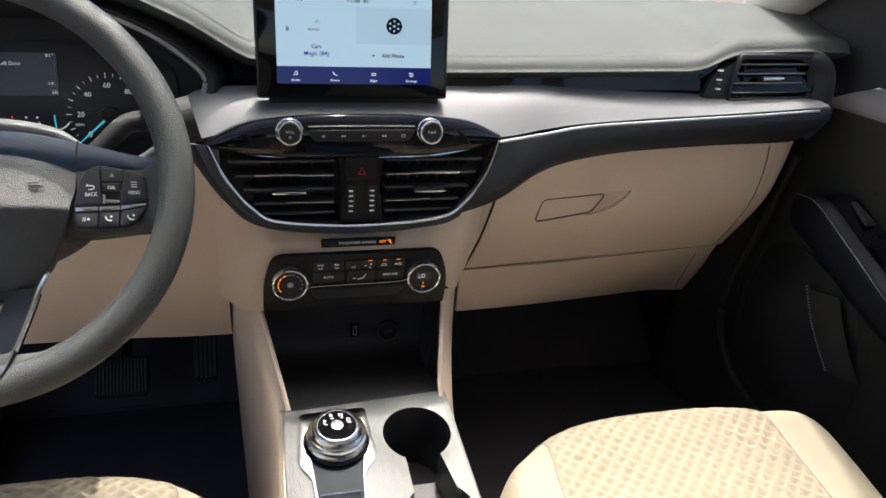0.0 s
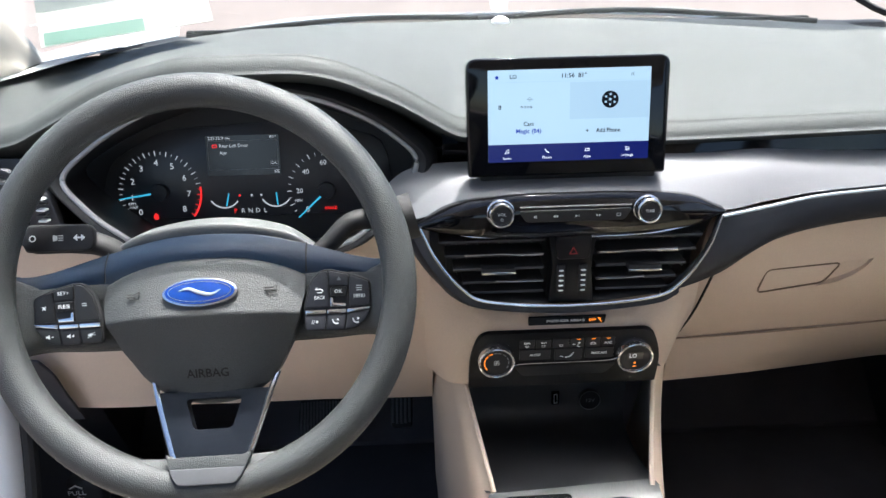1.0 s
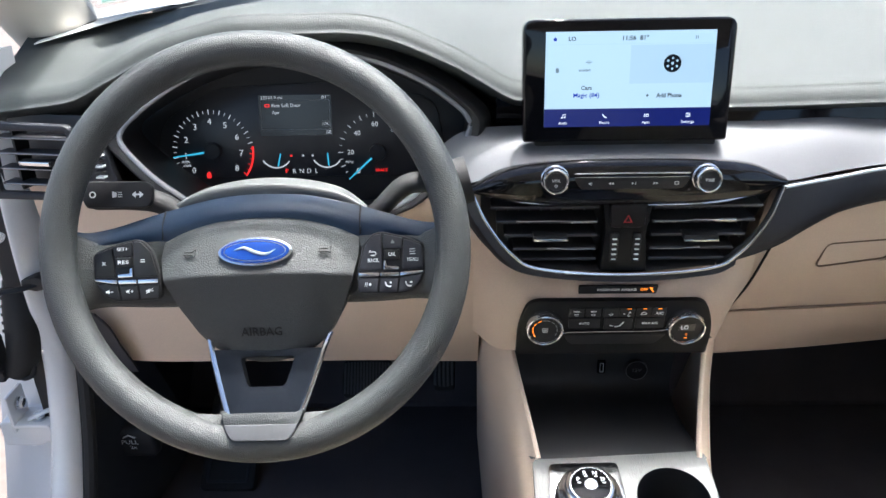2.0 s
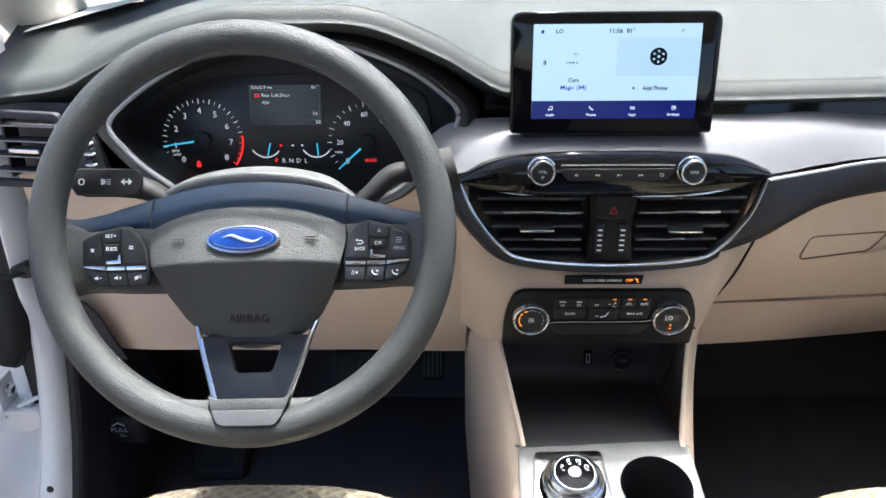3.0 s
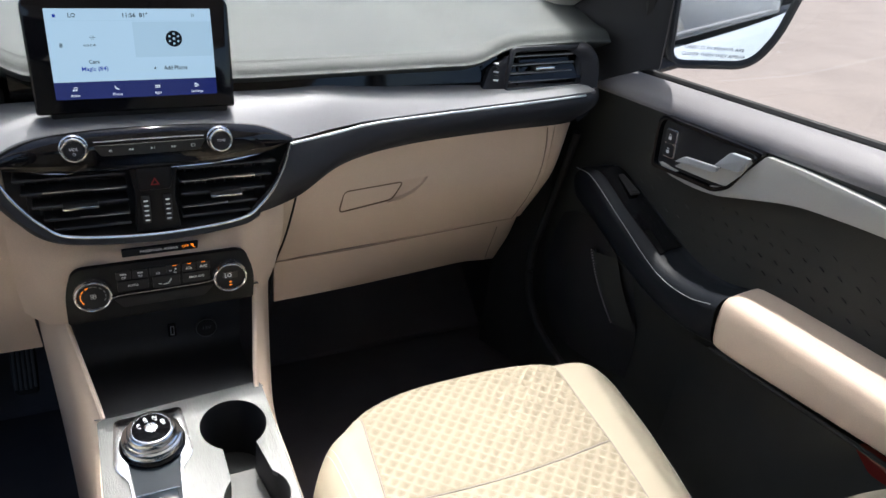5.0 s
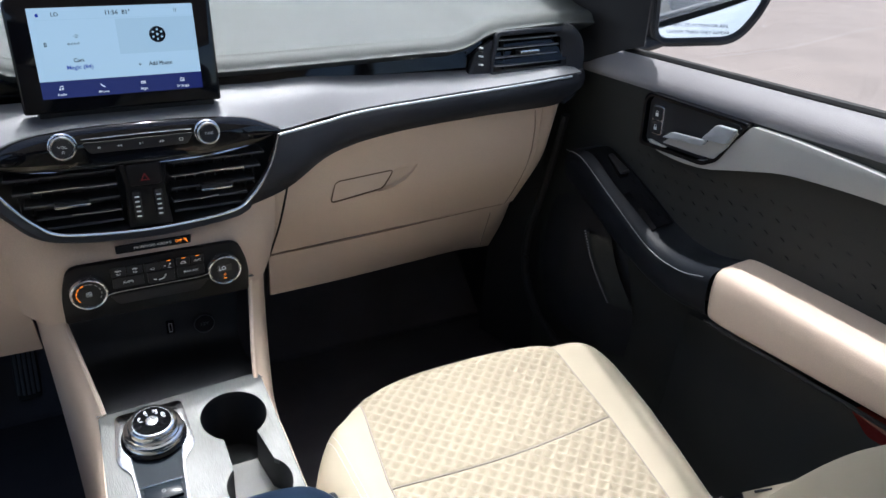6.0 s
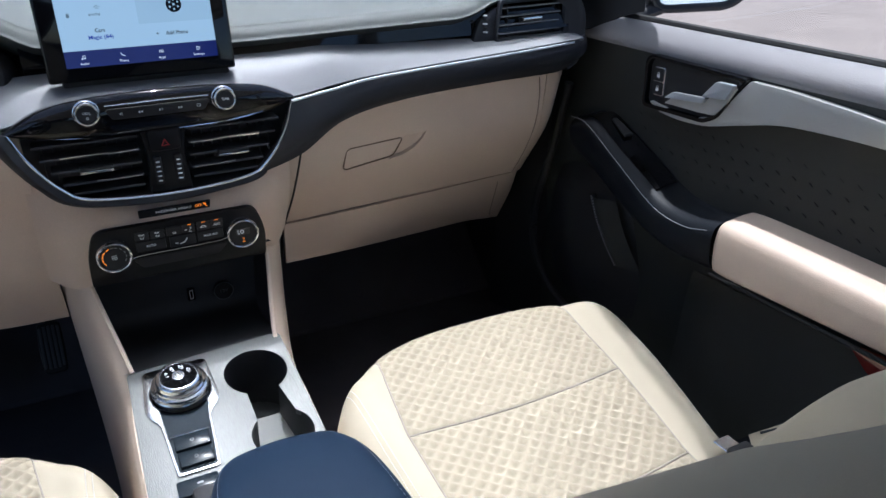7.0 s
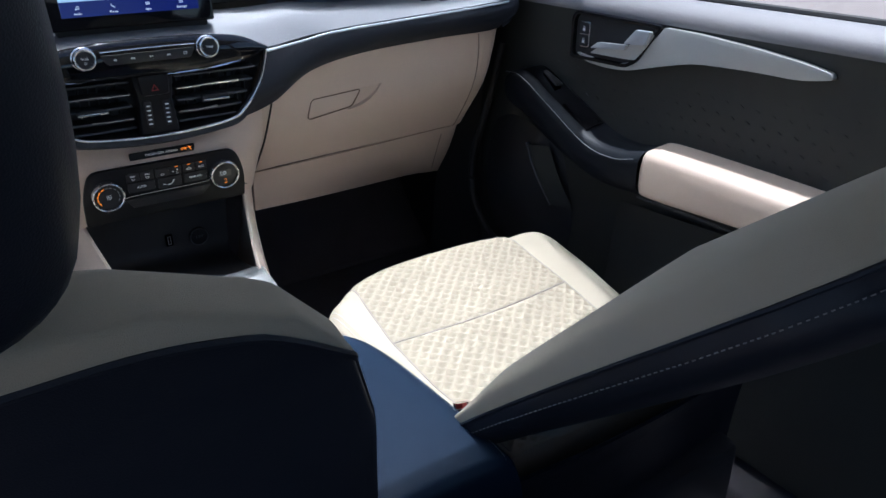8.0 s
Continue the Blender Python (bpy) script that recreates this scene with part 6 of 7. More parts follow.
    if wrap:
        vs = [0.02 + (reach(0) - 0.02) * k / 49 for k in range(50)]
        edge = [ring(v, -1)[0] for v in vs] + [ring(reach(q), -1)[q] for q in range(1, 56)] + [ring(v, -1)[-1] for v in vs[::-1]]
    else:
        edge = [ring(v, 1)[0] for v in [0.02 + 0.5715 * math.sin(math.pi / 2 * k / 49) for k in range(50)]] + [ring(v, 1)[-1] for v in [0.02 + 0.5715 * math.cos(math.pi / 2 * k / 49) for k in range(50)]]
    part("piping", tube(edge, 0.0022, 6), SEATBACK, seat, "dark seam piping")
    if not wrap:
        vs = [0.02 + 0.5705 * math.sin(math.pi / 2 * k / 59) for k in range(60)]
        mid = spline([ring(v, -1)[2] for v in vs] + [ring(v, -1)[-3] for v in vs[::-1]], 440)
        ctr = BM @ Vector((0, -0.04, 0.3))
        out_by = lambda p: p + (p - ctr).normalized() * 0.0010
        part("stitching", merge(*[tube([out_by(mid[q]), out_by(mid[q + 1])], 0.0006, 4) for q in range(0, 438, 2)]), THREAD, seat, "pale stitch line")["kind"] = "stuff"
        # added sheet, placed to fit the camera's view of the seat's rear
        part("rear_skirt", shell(loft([[(cx + x, y - (0.010 if abs(x) < 0.1 else 0.0), z) for x in (-0.235, -0.20, -0.07, 0.07, 0.20, 0.235)] for y, z in ((-0.585, 0.305), (-0.566, 0.25), (-0.558, 0.14), (-0.556, 0.03))], 24, 16), 0.004), SEATBACK, seat, "black vinyl sheet added to hide the cushion's rear from the camera")
    # head restraint on two posts
    HM = BM @ pose(0, -0.055, -0.012, -2)
    rows = []
    for v, hw, fw, bw in ((0.600, 0.06, 0.01, -0.012), (0.603, 0.105, 0.040, -0.040), (0.625, 0.128, 0.058, -0.052), (0.69, 0.132, 0.064, -0.050), (0.76, 0.122, 0.054, -0.042), (0.795, 0.095, 0.035, -0.028), (0.805, 0.05, 0.01, -0.012)):
        rows.append([HM @ Vector((hw * math.copysign(abs(math.cos(a)) ** 0.6, math.cos(a)), (fw if math.sin(a) > 0 else -bw) * math.copysign(abs(math.sin(a)) ** 0.7, math.sin(a)), v)) for a in [2 * math.pi * q / 20 for q in range(20)]])
    hr = part("head_restraint", clean(loft(rows, 40, 24, closed=True)), SEATBACK, seat, "black vinyl head restraint", 70)
    for s in (-1, 1):
        part("post", tube([HM @ Vector((s * 0.07, 0, 0.56)), HM @ Vector((s * 0.07, 0, 0.63))], 0.007, 12), CHROME, hr)
        part("guide", lathe([(0.022, -0.01), (0.022, 0.026), (0.018, 0.032), (0.008, 0.032)], 20, HM @ Matrix.Translation((s * 0.07, 0.0, 0.578))), BEIGE, seat, "beige post guide")
    return seat


front_seat(0.364, "cream quilted cloth passenger seat with a black-backed rest leaning well back", (-0.432, 0.280), 42.0, 1.06, 1.01, -0.010, 0.085)
front_seat(-0.362, "cream quilted cloth driver's seat with a black-backed rest", (-0.550, 0.205), 19, 1.005, 1.09, -0.045, 0.0, -1, 0.0)

# belt buckles
def buckle(x, y, z, tip, label):
    b = thing("seat_belt_buckle", (x, y, z), label, "buckle", "belt buckles")
    part("body", tube([(x, y, z), ((x + tip[0]) / 2, (y + tip[1]) / 2, (z + tip[2]) / 2), tip], 0.017, 10, flat=0.55, up=(1, 0, 0)), BLACK, b)
    d = (Vector(tip) - Vector((x, y, z))).normalized()
    part("release", tube([Vector(tip), Vector(tip) + d * 0.006], 0.0135, 10, flat=0.5, up=(1, 0, 0)), REDREF, b, "red release key")
    return b


buckle(0.139, -0.56, 0.27, (0.148, -0.503, 0.360), "black belt buckle with a red key beside the seat")
buckle(-0.140, -0.56, 0.24, (-0.142, -0.515, 0.325), "black belt buckle with a red key beside the seat")
clip = thing("belt_tongue", (0.52, -0.50, 0.31), "black seat belt tongue at the cushion's outer edge", "belt tongue")
part("tongue", box(0.508, 0.540, -0.517, -0.485, 0.312, 0.326, 0.003), BLACK, clip)
part("plate", box(0.512, 0.536, -0.487, -0.462, 0.315, 0.318, 0.0008, 1), CHROME, clip)

# ---- passenger's door, closed ----
door = thing("door_passenger", (0.76, -0.4, 0.05), "dark grey door panel with a silver handle strip and beige armrest", "car door")
DY = (0.26, 0.18, 0.08, -0.10, -0.30, -0.55, -0.80, -1.05)


def door_row(x, z, dx=(0, 0, 0, 0, 0, 0, 0, 0), dz=(0, 0, 0, 0, 0, 0, 0, 0)):
    return [(x + a, y, z + b) for y, a, b in zip(DY, dx, dz)]


part("panel", loft([door_row(0.800, 0.712), door_row(0.786, 0.718), door_row(0.766, 0.716), door_row(0.748, 0.702), door_row(0.742, 0.688), door_row(0.746, 0.66), door_row(0.750, 0.60), door_row(0.752, 0.52), door_row(0.752, 0.46),
                    door_row(0.756, 0.40), door_row(0.762, 0.30), door_row(0.765, 0.15), door_row(0.76, 0.02)], 60, 60), DOORP, door, "dark grey grained panel")
part("belt_pad", loft([door_row(0.799, 0.7135), door_row(0.786, 0.7205), door_row(0.765, 0.7185), door_row(0.7455, 0.705), door_row(0.7395, 0.692), door_row(0.7415, 0.684)], 60, 24), SOFT, door, "soft grey belt pad")
part("belt_seal", tube([(0.796, 0.106, 0.722), (0.799, -0.4, 0.721), (0.799, -1.05, 0.721)], 0.006, 8, steps=20), RUBBER, door, "black window seal")
part("window_frame", tube([(0.796, 0.106, 0.718), (0.792, 0.096, 0.80), (0.765, 0.06, 0.90), (0.71, -0.02, 1.03), (0.66, -0.16, 1.14), (0.64, -0.24, 1.18)], 0.012, 8, steps=24), RUBBER, door, "black window frame")
pane = part("window_pane", shell(loft([[(0.806, 0.10, 0.716), (0.806, -1.05, 0.716)], [(0.79, 0.01, 0.93), (0.785, -1.05, 0.93)], [(0.70, -0.36, 1.19), (0.70, -1.05, 1.20)]], 12, 8), 0.004), GLASS, door, "clear side window")
pane.visible_shadow = False
part("window_post", box(0.745, 0.80, -1.10, -1.03, 0.70, 1.22, 0.01), BLACK, door, "black rear window post")
# silver strip that carries the handle
# local frame on the door: x to the rear, y up, z into the cabin
DMX = Matrix(((0, 0, -1, 0.742), (-1, 0, 0, 0), (0, 1, 0, 0), (0, 0, 0, 1)))
strip = rounded([(0.046, 0.613), (0.085, 0.6085), (0.150, 0.6095), (0.178, 0.617), (0.198, 0.634), (0.238, 0.681), (0.30, 0.681), (0.40, 0.675), (0.48, 0.667), (0.520, 0.660), (0.524, 0.652), (0.48, 0.643), (0.40, 0.642), (0.30, 0.636), (0.22, 0.615), (0.17, 0.601), (0.12, 0.597), (0.07, 0.600)],
                [0.003, 0.02, 0.01, 0.012, 0.012, 0.004, 0.02, 0.02, 0.02, 0.004, 0.004, 0.02, 0.03, 0.03, 0.03, 0.02, 0.02, 0.012])
part("silver_strip", prism(strip, 0.012, on(DMX, 0, 0, -0.002), 0.002), DOORSILVER, door, "silver painted strip")
rec = rounded([(0.030, 0.602), (0.165, 0.605), (0.190, 0.618), (0.236, 0.684), (0.040, 0.686), (0.030, 0.675)], 0.010)
part("handle_frame", prism(rec, 0.012, DMX, 0.002, holes=[rounded([(0.036, 0.608), (0.163, 0.611), (0.184, 0.622), (0.224, 0.678), (0.044, 0.680), (0.036, 0.670)], 0.008)]), GLOSS, door, "black handle surround")
part("handle_cup", prism(rounded([(0.034, 0.607), (0.164, 0.610), (0.186, 0.621), (0.228, 0.681), (0.042, 0.682), (0.034, 0.672)], 0.008), 0.003, DMX), BLACK, door)
sw = part("lock_switch", prism(rect(0.025, 0.046, 0.006, 5, 0.062, 0.6465), 0.010, DMX, 0.002), CHROME, door, "chrome-edged lock switch")
for dz in (-0.0105, 0.0105):
    key = part("lock_key", prism(rect(0.0205, 0.0195, 0.003, 4, 0.062, 0.6465 + dz), 0.0022, on(DMX, 0, 0, 0.0095), 0.0006), BLACK, sw)
    part("lock_mark", merge(prism(rect(0.006, 0.0045, 0.0005, 2, 0.062, 0.6445 + dz), 0.0002, on(DMX, 0, 0, 0.0118)), prism(rect(0.0044, 0.004, 0.001, 3, 0.062, 0.6485 + dz), 0.0002, on(DMX, 0, 0, 0.0118), holes=[rect(0.003, 0.0028, 0.0008, 3, 0.062, 0.6485 + dz)])), INK, sw)
lever = prism(rounded([(0.084, 0.618), (0.104, 0.633), (0.168, 0.638), (0.188, 0.668), (0.222, 0.668), (0.207, 0.645), (0.186, 0.622), (0.158, 0.620)], 0.003), 0.010, on(DMX, 0, 0, 0.004))
lev = part("handle_lever", lever, DOORSILVER, door, "satin silver pull lever")
part("lever_bar", prism(rounded([(0.088, 0.628), (0.105, 0.640), (0.172, 0.645), (0.166, 0.636)], 0.003), 0.006, on(DMX, 0, 0, 0.014), 0.002), PALE, lev, "pale grip bar")
part("lever_block", prism(rounded([(0.164, 0.646), (0.188, 0.672), (0.221, 0.673), (0.208, 0.650)], 0.004), 0.007, on(DMX, 0, 0, 0.014), 0.002), PALE, lev, "pale lever block")
# raised black slips that paint the shade in the panel's quilted dimples
mk = [(-0.002, 0), (0, 0.0009), (0.0065, 0), (0, -0.0009)]
shared = None
for j in range(8):
    for i in range(22):
        y = 0.02 - 0.027 * i - (0.0135 if j % 2 else 0)
        z = 0.628 - 0.022 * j - 0.004 * math.sin(i * 0.4)
        low = float(np.interp(-y, [0.0, 0.13, 0.22, 0.8], [0.555, 0.495, 0.500, 0.505]))
        high = float(np.interp(-y, [0.0, 0.17, 0.22, 0.30, 0.52, 0.56], [0.592, 0.594, 0.606, 0.628, 0.636, 0.67]))
        if not low < z < high:
            continue
        if shared is None:
            b = prism(mk, 0.0016, Matrix(((0, 0, -1, 0), (-1, 0, 0, 0), (0, 1, 0, 0), (0, 0, 0, 1))) @ pose(0, 0, 0, 0, 0, -24))
            b.transform(Matrix.Translation(door.location))
            shared = part("pressed_mark", b, BLACK, door)
            shared.location = Vector((0.7512, y, z)) - Vector(door.location)
        else:
            o = new("pressed_mark", shared.data)
            o.parent = door
            o.location = Vector((0.7512, y, z)) - Vector(door.location)
# switch pod and pull that slope to the armrest
ST = [[(0.752, 0.125, 0.545), (0.752, 0.06, 0.565), (0.752, -0.03, 0.532), (0.752, -0.13, 0.488), (0.752, -0.20, 0.478), (0.752, -0.26, 0.490)],
      [(0.740, 0.125, 0.548), (0.738, 0.06, 0.566), (0.738, -0.03, 0.530), (0.738, -0.13, 0.484), (0.740, -0.20, 0.474), (0.742, -0.26, 0.488)],
      [(0.716, 0.120, 0.548), (0.705, 0.06, 0.560), (0.700, -0.03, 0.523), (0.698, -0.13, 0.478), (0.694, -0.20, 0.474), (0.692, -0.26, 0.486)],
      [(0.704, 0.122, 0.530), (0.692, 0.06, 0.540), (0.686, -0.03, 0.500), (0.684, -0.13, 0.455), (0.680, -0.20, 0.448), (0.680, -0.26, 0.462)],
      [(0.720, 0.128, 0.490), (0.706, 0.06, 0.480), (0.700, -0.03, 0.444), (0.698, -0.13, 0.412), (0.694, -0.20, 0.408), (0.692, -0.26, 0.416)],
      [(0.752, 0.128, 0.470), (0.752, 0.06, 0.455), (0.752, -0.03, 0.425), (0.752, -0.13, 0.400), (0.752, -0.20, 0.398), (0.752, -0.26, 0.405)]]
part("pull_pod", loft(ST, 50, 40), PODBLACK, door, "dark sloping pull pod")
part("pod_plate", shell(loft([[(0.7475, 0.10, 0.5535), (0.7455, 0.05, 0.5685), (0.7455, -0.03, 0.534), (0.7465, -0.115, 0.4955)], [(0.728, 0.098, 0.5545), (0.726, 0.05, 0.5675), (0.722, -0.03, 0.5315), (0.724, -0.115, 0.4935)], [(0.712, 0.093, 0.5545), (0.706, 0.05, 0.5635), (0.703, -0.03, 0.5265), (0.705, -0.115, 0.4885)]], 24, 8), 0.002), GLOSS, door, "gloss black switch plate")
wsm = Matrix.Translation((0.727, 0.008, 0.5535)) @ Matrix.Rotation(radians(23), 4, "X")
wsw = part("window_switch", prism(rounded([(-0.009, -0.022), (0.010, -0.022), (0.006, 0.026), (-0.003, 0.026)], 0.003), 0.004, wsm, 0.0015), BLACK, door, "window switch")
part("switch_edge", prism(rect(0.017, 0.0018, 0.0006, 2, 0, -0.018), 0.001, on(wsm, 0, 0, 0.0036)), CHROME, wsw)
# pale line that paints the highlight along the pod's edge
part("pod_line", tube([(0.700, 0.115, 0.553), (0.6925, 0.06, 0.554), (0.687, -0.03, 0.516), (0.685, -0.13, 0.470), (0.682, -0.20, 0.464), (0.680, -0.25, 0.476)], 0.0007, 6, steps=40), INKDIM, door, "thin pale line painted as the pod edge's highlight")
# beige armrest
AT = []
for y, z0, z1, xi in ((-0.252, 0.425, 0.470, 0.706), (-0.256, 0.416, 0.486, 0.692), (-0.28, 0.412, 0.495, 0.682), (-0.40, 0.420, 0.496, 0.677), (-0.55, 0.428, 0.494, 0.675), (-0.75, 0.430, 0.490, 0.675), (-0.90, 0.430, 0.490, 0.68), (-0.93, 0.44, 0.480, 0.72)):
    AT.append([(0.752, y, z1 + 0.002), (0.735, y, z1 + 0.001), (xi + 0.030, y, z1 - 0.001), (xi + 0.016, y, z1 - 0.003), (xi + 0.007, y, z1 - 0.009), (xi + 0.003, y, z1 - 0.020), (xi + 0.001, y, (z0 + z1) / 2), (xi + 0.003, y, z0 + 0.010), (xi + 0.010, y, z0 + 0.002), (xi + 0.026, y, z0), (0.752, y, z0 - 0.004)])
part("armrest", clean(loft(AT, 40, 50)), BEIGE, door, "beige padded armrest")
part("armrest_gap", tube([(0.686, -0.262, 0.411), (0.682, -0.40, 0.417), (0.681, -0.75, 0.427)], 0.003, 6, steps=20), DARKLINE, door)
# speaker boss, pocket and reflector
part("speaker_boss", loft([[(0.756, 0.20, 0.44), (0.748, 0.12, 0.452), (0.742, 0.055, 0.440), (0.756, 0.0, 0.42)], [(0.745, 0.22, 0.36), (0.722, 0.12, 0.36), (0.730, 0.045, 0.37), (0.758, -0.02, 0.36)], [(0.745, 0.22, 0.26), (0.728, 0.12, 0.26), (0.742, 0.025, 0.275), (0.762, -0.04, 0.27)],
                           [(0.758, 0.20, 0.17), (0.756, 0.12, 0.165), (0.758, 0.02, 0.18), (0.764, -0.03, 0.19)]], 30, 30), BLACK, door, "dark speaker boss")
RB = [(0.724, 0.066, 0.414), (0.724, 0.043, 0.372), (0.728, 0.020, 0.335), (0.736, -0.002, 0.300)]
part("speaker_grille", loft([[(x + 0.004, y + 0.004, z) for x, y, z in RB], [(x - 0.004, y - 0.010, z) for x, y, z in RB], [(x + 0.010, y - 0.055, z + 0.004) for x, y, z in RB]], 20, 10), DOORP, door, "dark speaker panel")
part("speaker_rib", tube(RB, lambda f: 0.0055 * (1 - 0.3 * f), 8, steps=24), CHAR, door, "ribbed speaker edge")
for p in spline([(x - 0.005, y - 0.002, z) for x, y, z in RB], 30):
    part("speaker_bead", lathe([(0.0001, 0.0014), (0.0014, 0.0004), (0.0016, -0.0008)], 6, Matrix.Translation(p) @ pose(0, 0, 0, 0, -90, 0)), SOFT, door)
part("map_pocket", loft([[(0.752, -0.17, 0.36), (0.742, -0.30, 0.372), (0.738, -0.55, 0.388), (0.738, -0.95, 0.39)], [(0.748, -0.165, 0.30), (0.724, -0.30, 0.30), (0.716, -0.55, 0.30), (0.716, -0.95, 0.30)], [(0.752, -0.15, 0.18), (0.716, -0.30, 0.16), (0.706, -0.55, 0.15), (0.706, -0.95, 0.15)],
                         [(0.758, -0.12, 0.05), (0.724, -0.30, 0.03), (0.714, -0.55, 0.02), (0.714, -0.95, 0.02)]], 40, 24), DOORP, door, "dark grey map pocket")
part("reflector", prism(rounded([(0.475, 0.398), (0.60, 0.410), (0.59, 0.378), (0.505, 0.374)], 0.008), 0.018, on(DMX, 0, 0, 0.012), 0.002), REDREF, door, "dark red reflector")

# windscreen pillar base cover
setting("pillar_cover_right", shell(loft([[(0.722, 0.30, 0.775), (0.756, 0.20, 0.87), (0.757, 0.12, 0.93), (0.735, 0.02, 1.03)], [(0.722, 0.26, 0.765), (0.760, 0.18, 0.83), (0.775, 0.10, 0.88), (0.765, 0.02, 0.95)], [(0.720, 0.19, 0.745), (0.752, 0.17, 0.755), (0.782, 0.09, 0.80), (0.788, 0.045, 0.81)],
                                          [(0.712, 0.14, 0.70), (0.742, 0.13, 0.70), (0.772, 0.08, 0.725), (0.790, 0.052, 0.735)]], 24, 20), 0.004), BLACK, "black corner cover at the foot of the windscreen pillar", "pillar cover")
setting("kick_panel_right", loft([[(0.69, 0.13, 0.70), (0.752, 0.19, 0.70)], [(0.70, 0.20, 0.58), (0.756, 0.24, 0.58)], [(0.70, 0.34, 0.36), (0.758, 0.26, 0.36)], [(0.72, 0.42, 0.02), (0.760, 0.26, 0.02)]], 10, 16), BLACK, "black trim between the dashboard and the door", "trim")

setting("door_seal_right", tube([(0.728, 0.165, 0.60), (0.728, 0.195, 0.50), (0.726, 0.222, 0.414), (0.725, 0.250, 0.335), (0.725, 0.250, 0.25), (0.725, 0.206, 0.185), (0.726, 0.132, 0.150), (0.728, 0.0, 0.120), (0.73, -0.4, 0.10)], 0.008, 10, steps=60), RUBBER, "black rubber seal along the passenger's door opening", "seal")

# ---- door mirror ----
mir = thing("door_mirror", (0.98, 0.15, 0.70), "black door mirror in a white shell outside the window", "mirror")
MM = pose(0.975, 0.115, 0.797, 90, 0, -31)
mo = rounded([(-0.082, -0.078), (0.060, -0.070), (0.095, -0.022), (0.120, 0.062), (0.09, 0.082), (-0.088, 0.085)], [0.03, 0.035, 0.03, 0.03, 0.03, 0.03], 8)
part("housing", prism([(x * 1.12 - 0.006, y * 1.12) for x, y in mo], 0.06, on(MM, 0, 0, -0.062), 0.02, 4), BLACK, mir, "black housing")
part("cap", prism([(x * 1.13 - 0.008, y * 1.14) for x, y in mo], 0.05, on(MM, 0, 0, -0.115), 0.02, 4), WHITE, mir, "white painted cap")
part("arm", tube([(0.81, 0.16, 0.70), (0.86, 0.17, 0.705), (0.92, 0.16, 0.72)], 0.020, 12, steps=10, flat=0.6), BLACK, mir)
gl = part("mirror_glass", prism(mo, 0.003, on(MM, 0, 0, 0.0005)), MIRROR, mir, "silvered mirror glass")
part("rim", tube([on(MM, p[0] * 1.01, p[1] * 1.01, 0.003).translation for p in mo], 0.008, 8, closed=True), BLACK, mir)
part("lettering", letters("OBJECTS IN MIRROR ARE", 0.0085, on(MM, -0.006, -0.046, 0.0038), 0.105), INKDIM, gl)
part("lettering", letters("CLOSER THAN THEY APPEAR", 0.0085, on(MM, -0.006, -0.058, 0.0038), 0.112), INKDIM, gl)

# ---- driver's footwell ----
setting("kick_panel_left", loft([[(-0.70, 0.20, 0.64), (-0.722, 0.18, 0.64)], [(-0.69, 0.21, 0.45), (-0.724, 0.160, 0.45)], [(-0.685, 0.28, 0.25), (-0.726, 0.105, 0.25)], [(-0.69, 0.40, 0.02), (-0.728, 0.04, 0.02)]], 10, 16), CHAR, "dark grey kick panel beside the pedals", "trim")
seal = tube([(-0.720, 0.178, 0.70), (-0.720, 0.168, 0.55), (-0.720, 0.142, 0.40), (-0.722, 0.088, 0.22), (-0.724, 0.005, 0.10), (-0.724, -0.2, 0.06), (-0.724, -1.2, 0.06)], 0.010, 10, steps=60)
setting("door_seal_left", seal, RUBBER, "black rubber door seal", "seal")
rel = thing("bonnet_release", (-0.70, 0.17, 0.16), "black pull lever with a pale symbol on the kick panel", "lever")
part("lever", box(-0.735, -0.660, 0.165, 0.195, 0.165, 0.220, 0.010, 3), BLACK, rel)
rm = face(-0.695, 0.164, 0.194, 0)
part("mark", letters("PULL", 0.011, on(rm, -0.004, 0.004, 0), 0.026), INK, rel, "pale printed word")
part("mark", letters("2x", 0.009, on(rm, 0.0, -0.006, 0), 0.010), INK, rel)
part("mark", tube([on(rm, x, y, 0.0004).translation for x, y in ((-0.013, 0.013), (-0.004, 0.018), (0.006, 0.013))], 0.0012, 6), INK, rel)


# ribs are a paler grey than the pad so that they show
PEDALGREY = surface("grey_pedal_rubber", (0.085, 0.09, 0.095), 0.6, grain=0.2, grain_scale=700, wear=0.2)


def pedal(name, x0, x1, y, z0, z1, ribs, label):
    p = thing(name, ((x0 + x1) / 2, y, z0), label, "pedal", "pedals")
    lean = 40
    m = face((x0 + x1) / 2, y, (z0 + z1) / 2, lean)
    w, h = x1 - x0, (z1 - z0) / math.cos(radians(lean))
    part("pad", prism(rounded([(-0.46 * w, -h / 2), (0.46 * w, -h / 2), (w / 2, 0), (0.47 * w, h / 2), (-0.47 * w, h / 2), (-w / 2, 0)], 0.008), 0.012, m, 0.003), RUBBER, p)
    for k in range(ribs):
        f = (k + 0.5) / ribs - 0.5
        part("rib", prism(rect(0.58 * w / ribs, h * (0.86 - 0.3 * f * f), 0.001, 3, f * w * 0.92, 0), 0.004, on(m, 0, 0, 0.0115), 0.0008), PEDALGREY, p)
    part("lever", tube([m @ Vector((0, 0, 0)), m @ Vector((0, 0.16, -0.12))], 0.010, 8), BLACK, p)
    return p


pedal("brake_pedal", -0.412, -0.316, 0.44, 0.090, 0.146, 15, "black ribbed rubber brake pedal")
pedal("accelerator_pedal", -0.238, -0.196, 0.44, 0.112, 0.185, 5, "black ribbed accelerator pedal")
